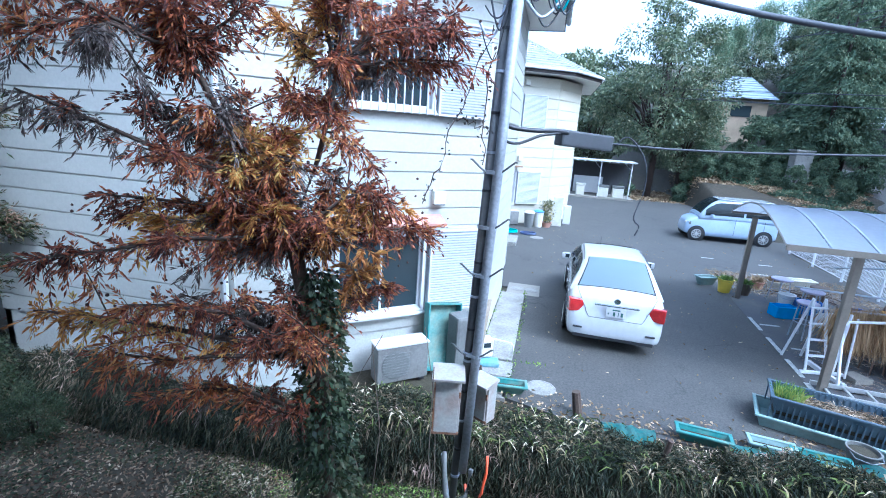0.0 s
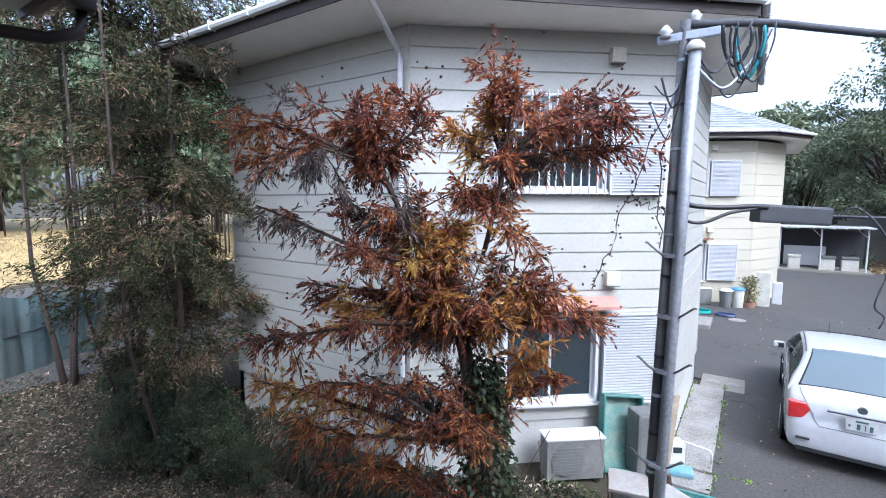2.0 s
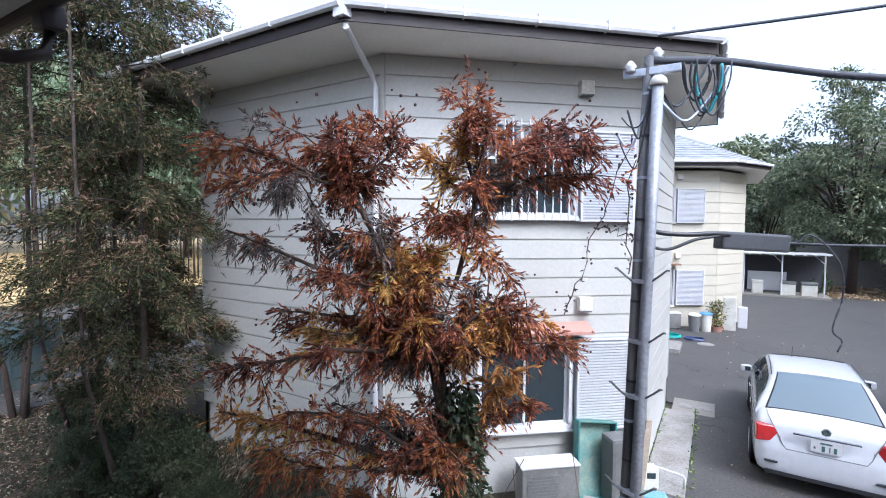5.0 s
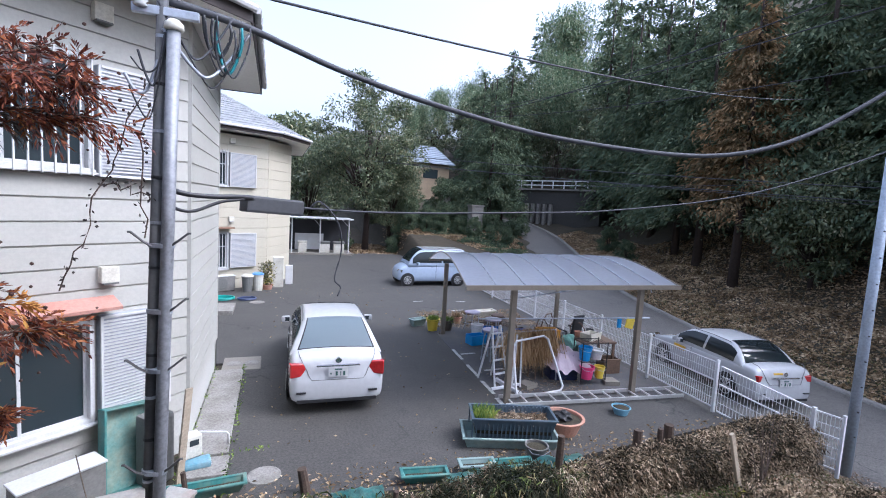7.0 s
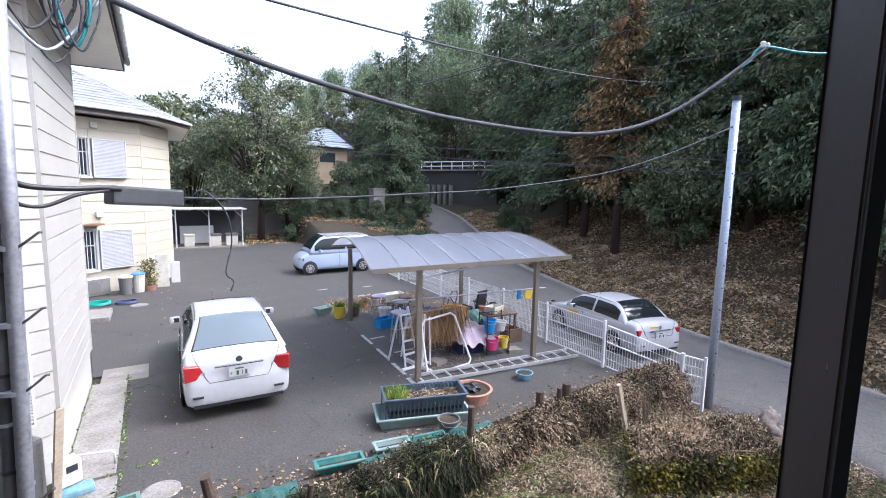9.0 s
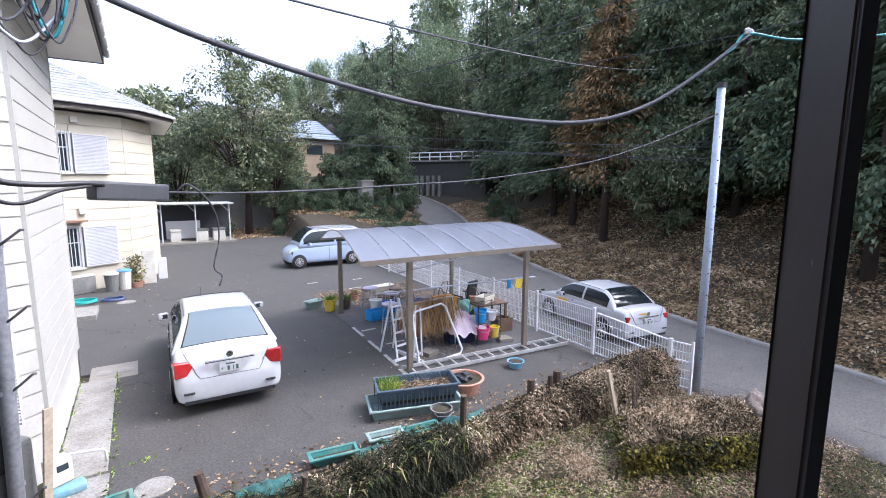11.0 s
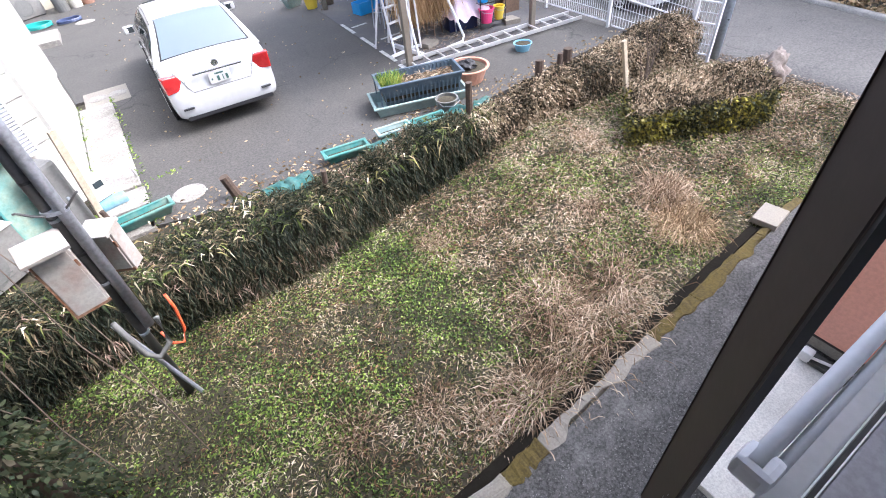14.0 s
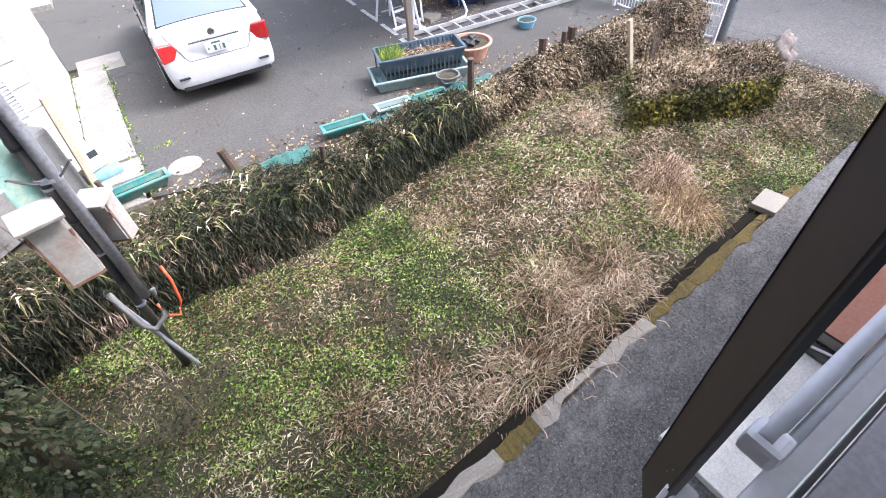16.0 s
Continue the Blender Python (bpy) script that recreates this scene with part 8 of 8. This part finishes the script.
# ---- netting: a sheeted fence at the yard's far end, a strip along the lot ----
NET = worn("weathered_teal_netting", (0.045, 0.072, 0.074), 0.8, big=1.6, fine=30, dirt=(0.09, 0.095, 0.082), amount=0.5, relief=0.3)
sheet_fence = thing("sheet_fence", -12.3, 3.3, 0.0, 0, "old teal-grey sheet fence with a slack wire", "fence")
fa, fb = Vector((-11.5, 0.9)), Vector((-13.1, 4.9))
bm = bmesh.new()
cols = []
for k in range(61):
    u = k / 60
    q = fa.lerp(fb, u)
    wv = 0.05 * math.sin(u * 43) + 0.04 * math.sin(u * 97 + 1)
    top_z = 2.1 - 0.5 * u + 0.03 * math.sin(u * 31)
    low_z = float(ground_z(q.x, q.y)) - 0.1
    cols.append([bm.verts.new((q.x + wv * (0.5 + 0.5 * f), q.y, low_z + (top_z - low_z) * f)) for f in (0, 0.35, 0.7, 1.0)] + [bm.verts.new((q.x - 0.02 + wv, q.y, top_z)), bm.verts.new((q.x - 0.02, q.y, low_z))])
for ca, cb in zip(cols, cols[1:]):
    for i in range(5):
        bm.faces.new((ca[i], cb[i], cb[i + 1], ca[i + 1]))
part("sheet", bm, NET, sheet_fence, smooth=True)
for k in range(5):
    q = fa.lerp(fb, k / 4)
    part("post", rod(bmesh.new(), (q.x - 0.08, q.y, 0.0), (q.x - 0.08, q.y, 2.15 - 0.5 * k / 4), 0.03), POLE_DARK, sheet_fence)
part("wire", tube(bmesh.new(), [(fa.x + 0.12, fa.y, 1.15), (-12.0, 2.2, 1.02), (-12.45, 3.4, 1.08), (fb.x + 0.12, fb.y, 1.2)], 0.014, 5), CABLE, sheet_fence, "slack black wire")
local(sheet_fence)
TEAL_NET = worn("teal_net_cloth", (0.05, 0.20, 0.185), 0.7, big=7, fine=50, dirt=(0.2, 0.24, 0.2), amount=0.55, relief=0.3)
for x0, x1 in ((1.05, 1.7), (2.55, 3.15), (3.7, 4.75)):
    bm = bmesh.new()
    cols = []
    n = int((x1 - x0) / 0.04)
    for k in range(n + 1):
        x = x0 + (x1 - x0) * k / n
        w = 0.05 * noise.noise(Vector((x * 3.1, 0, 0))) + 0.025 * noise.noise(Vector((x * 11, 2, 0)))
        h = 0.11 + 0.1 * noise.noise(Vector((x * 2.3, 5, 0))) + 0.03 * noise.noise(Vector((x * 13, 5, 0)))
        cols.append([bm.verts.new((x, 5.84 + w + o, z)) for o, z in ((0.04, -0.06), (0.02, h * 0.5), (-0.03, h), (-0.12, h + 0.015), (-0.24, h - 0.09))])
    for ca, cb in zip(cols, cols[1:]):
        for i in range(4):
            bm.faces.new((ca[i], cb[i], cb[i + 1], ca[i + 1]))
    bmesh.ops.solidify(bm, geom=bm.faces[:], thickness=0.006)
    tagged(part("garden_net", bm, TEAL_NET, smooth=True), "crumpled teal plastic netting draped along the hedge", "netting", "garden netting")

# ---- field beyond the cedars ----


def sheet(name, label, cat, x0, x1, y0, y1, lift, mat_, step=0.6):
    xs_, ys_ = np.arange(x0, x1 + step / 2, step), np.arange(y0, y1 + step / 2, step)
    X, Y = np.meshgrid(xs_, ys_)
    v_ = np.stack([X, Y, ground_z(X, Y) + lift], -1).reshape(-1, 3)
    q = np.arange(X.size).reshape(X.shape)
    f_ = np.stack([q[:-1, :-1], q[:-1, 1:], q[1:, 1:], q[1:, :-1]], -1).reshape(-1, 4)
    tagged(hang(name, mesh_of(name, v_, f_), mat_, smooth=True), label, cat, kind="structure")


sheet("pavement_2", "grey worn asphalt apron beyond the cedars", "pavement", -24, -11.5, -8, 14, 0.03, ASPHALT)
sheet("field", "open field of dry yellow winter grass", "field", -70, -24.5, -30, 45, 0.06, worn("dry_field", (0.42, 0.31, 0.14), 0.95, big=0.5, fine=8, dirt=(0.16, 0.15, 0.06), amount=0.45, relief=0.8), 1.5)
scatter("dry_grass", "tall dry yellow grass in the field", "grass", 26000, (-50, -24.5, -15, 30), 0.5, 0.04, leafy("field_grass", [(0.1, (0.16, 0.14, 0.05)), (0.5, (0.42, 0.31, 0.14)), (0.9, (0.6, 0.47, 0.25))]), rng, 1.0)
far_tree = kinds[6]
for k, (x, y, s, src) in enumerate(((-52, 12, 1.5, far_tree), (-48, 26, 1.4, far_tree), (-40, 38, 1.3, far_tree), (-55, 3, 1.6, far_tree), (-50, 19, 1.3, kinds[4]), (-44, 32, 1.2, kinds[4]), (-30, 30, 0.9, far_tree), (-18, 26, 0.9, kinds[4]), (-14, 22, 0.8, far_tree), (-24, 36, 1.0, kinds[4]), (-26, 17, 0.95, kinds[4]), (-29, 13, 0.9, kinds[4]), (-23, 20.5, 1.0, kinds[4]), (-54, -5, 1.6, far_tree), (-46, 8, 1.3, kinds[4]), (-49, -1, 1.2, kinds[4]), (-40, 24, 1.3, far_tree))):
    c = copy_thing(src, pose(x, y, float(ground_z(x, y)), 0, 0, 47 * k))
    c.scale = (s, s, s)


scatter("dry_stubble", "rust-brown dead stubble in patches of the yard", "dead grass", 17000, (-3.5, 9.5, 1.6, 5.1), 0.055, 0.012, DEAD, np.random.default_rng(131), 0.5, lambda x, y: in_yard(x, y) & (patch(x + 1.7, y + 0.6, 1.4, 2.2) + 0.5 * patch(x, y, 4.1, 5.3) > 0.1), 0.03)

# grit on the walkway and straw along the verge
rng = np.random.default_rng(91)
n = 9000
cx, cy = rng.uniform(-2, 6.5, n), rng.uniform(0.05, 1.2, n)
hang_p = np.stack([cx, cy + 0.05 * cx, np.full(n, -0.737)], 1)
tagged(hang("grit", leaf_mesh("grit", hang_p, rng.normal(size=(n, 3)) * np.array([1, 1, 0.06]), 0.016, 0.012, rng), worn("grit_stone", (0.2, 0.195, 0.185), 0.9, big=14, fine=60, dirt=(0.05, 0.05, 0.05), amount=0.5)), "loose grit and crumbs on the walkway", "grit", kind="stuff")
scatter("dry_leaves", "pale dry straw along the hedge and the verge", "leaf litter", 14000, (2.4, 10.2, 2.4, 5.4), 0.085, 0.0135, STRAW, rng, 0.15, None, 0.03)
scatter("weeds", "low green weeds in the middle of the yard", "weeds", 15000, (-2.5, 5.0, 2.4, 4.9), 0.042, 0.024, WEED, rng, 0.6, lambda x, y: in_yard(x, y) & (np.sin(1.9 * x + 0.8) * np.sin(2.4 * y + 0.5 * x) + 0.4 * patch(x, y, 4.7, 5.9) > 0.2), 0.02)
scatter("leaf_litter", "brown litter under the trees behind the lot", "leaf litter", 26000, (0, 19, 33.0, 40), 0.2, 0.08, LITTER, rng, 0.2, None, 0.02)


# rough verge between the lot and the climbing lane
verge = lambda x, y: (x < np.interp(y, ROAD[:, 1], ROAD[:, 0]) - 1.9) & ((x - 11.5) * 7.5 + (y - 33.5) * 3.9 > 0)
scatter("leaf_litter", "brown litter on the rough verge beside the lane", "leaf litter", 22000, (10.5, 20.5, 25.5, 38.0), 0.16, 0.07, LITTER, rng, 0.2, verge, 0.03)
scatter("ground_cover", "low dark green plants on the verge beside the lane", "ground cover", 26000, (10.5, 20.5, 25.5, 38.0), 0.22, 0.09, CONIFER, rng, 0.8, lambda x, y: verge(x, y) & (patch(x, y, 0.9, 1.1) > -0.15), 0.04)

# ---- ivy on the dying cedar, more wires at the pole head ----
rng = np.random.default_rng(101)
ivy = thing("ivy", -1.62, 3.33, -0.8, 0, "dark climbing ivy round the cedar's trunk", "climbing plant")
n = 5200
z_ = rng.uniform(-0.7, 2.5, n)
a_ = rng.uniform(0, 2 * math.pi, n)
r_ = rng.uniform(0.08, 0.3, n) * (1.15 - 0.25 * np.clip(z_, 0, 3))
p = np.stack([-1.6 - 0.06 * z_ + r_ * np.cos(a_), 3.33 + r_ * np.sin(a_), z_], 1)
d = np.stack([np.cos(a_), np.sin(a_), -0.4 + 0 * a_], 1) + rng.normal(size=(n, 3)) * 0.6
hang("foliage", leaf_mesh("ivy", p, d, 0.06, 0.038, rng, 0.2), UNDERGROWTH, ivy)
bm = bmesh.new()
for k in range(9):
    x0, y0 = -1.6 + 0.5 * rng.normal(), 3.4 + 0.25 * rng.normal()
    tube(bm, [(x0, y0, -0.6), (x0 + 0.1 * rng.normal(), y0, 0.3), (x0 + 0.15 * rng.normal(), y0, 1.1), (x0 + 0.25 * rng.normal(), y0, 1.9)], 0.007, 4, 0.5)
part("stem", bm, BARK_PALE, ivy)
local(ivy)
for k in range(6):
    a = Vector((-0.3 + 0.25 * rng.random(), 4.2 + 0.2 * rng.random(), 4.95 + 0.15 * rng.random()))
    b = a + Vector((0.12 + 0.16 * rng.random(), 0.1 * rng.random(), -0.02))
    low = (a + b) / 2 - Vector((0, 0, 0.25 + 0.3 * rng.random()))
    cable([a + Vector((0, 0, 0)), a.lerp(low, 0.35) + Vector((-0.03, 0.01, 0.0)), a.lerp(low, 0.75) + Vector((-0.035, 0.01, 0)), low, b.lerp(low, 0.75) + Vector((0.03, 0, 0)), b.lerp(low, 0.35) + Vector((0.035, 0, 0)), b], 0.007 + 0.003 * (k % 3), (CABLE, CABLE, CABLE_TEAL, CABLE_GREY, CABLE)[k % 5], "drooping wire loop at the pole head", "pole-head wires")
for pts in ([(-0.58, 4.1, 4.51), (-0.71, 4.1, 4.11), (-0.83, 4.1, 3.77), (-0.96, 4.1, 3.38), (-1.1, 4.1, 3.01)], [(-0.83, 4.1, 3.79), (-0.69, 4.1, 3.75), (-0.55, 4.1, 3.68)], [(-0.58, 4.05, 4.3), (-0.59, 4.03, 3.9), (-0.57, 4.04, 3.4)]):
    pts = [tuple(np.array(pts[i]) * (1 - f) + np.array(pts[i + 1]) * f + rng.normal(size=3) * 0.018) for i in range(len(pts) - 1) for f in (0, 0.25, 0.5, 0.75)] + [pts[-1]]
    vine_leaf = thing("vine", *pts[0], 0, "dead vine with shrivelled leaves on the pole", "vine")
    part("stem", tube(bmesh.new(), pts, 0.005, 5), BARK, vine_leaf)
    q = np.concatenate([np.linspace(pts[i], pts[i + 1], 3) for i in range(len(pts) - 1)]) + rng.normal(size=(3 * (len(pts) - 1), 3)) * 0.018
    tagged(hang("leaf_spray", leaf_mesh("leaf_spray", q, rng.normal(size=q.shape) + np.array([0, 0, -0.6]), 0.035, 0.022, rng), plain("shrivelled_leaf", (0.05, 0.04, 0.035), 0.9), vine_leaf), kind="stuff")
    local(vine_leaf)


# ---- long dry blades over the hedge, litter at the lot's edge ----
rng = np.random.default_rng(111)
n = 2600
hx = rng.uniform(-3.0, 4.6, n)
mid, half, lo, hi = hedge_line(hx)
p = np.stack([hx, mid + half * rng.uniform(-0.9, 1.0, n), hi - 0.12 + 0.12 * rng.random(n)], 1)
d = rng.normal(size=(n, 3)) * np.array([1, 1, 0.5]) + np.array([0, 0, 0.35])
tagged(hang("bamboo_grass", leaf_mesh("bamboo_grass", p, d, 0.2, 0.022, rng, 0.6), GRASS), "pale bamboo-grass blades growing through the hedge", "grass", kind="stuff")
scatter("leaf_litter", "dry leaves blown against the lot's edge", "leaf litter", 2200, (-0.3, 9.0, 5.75, 6.6), 0.07, 0.03, LITTER, rng, 0.12, lambda x, y: rng.random(len(x)) < np.clip((6.55 - y) * 1.6, 0, 1), 0.068)
n = 450
lx, ly = rng.uniform(-0.2, 9, n), rng.uniform(6.4, 20, n)
tagged(hang("fallen_leaves", leaf_mesh("fallen_leaves", np.stack([lx, ly, np.full(n, 0.012)], 1), rng.normal(size=(n, 3)) * np.array([1, 1, 0.1]), 0.05, 0.03, rng), LITTER), "few dry leaves scattered on the asphalt", "leaf litter", kind="stuff")
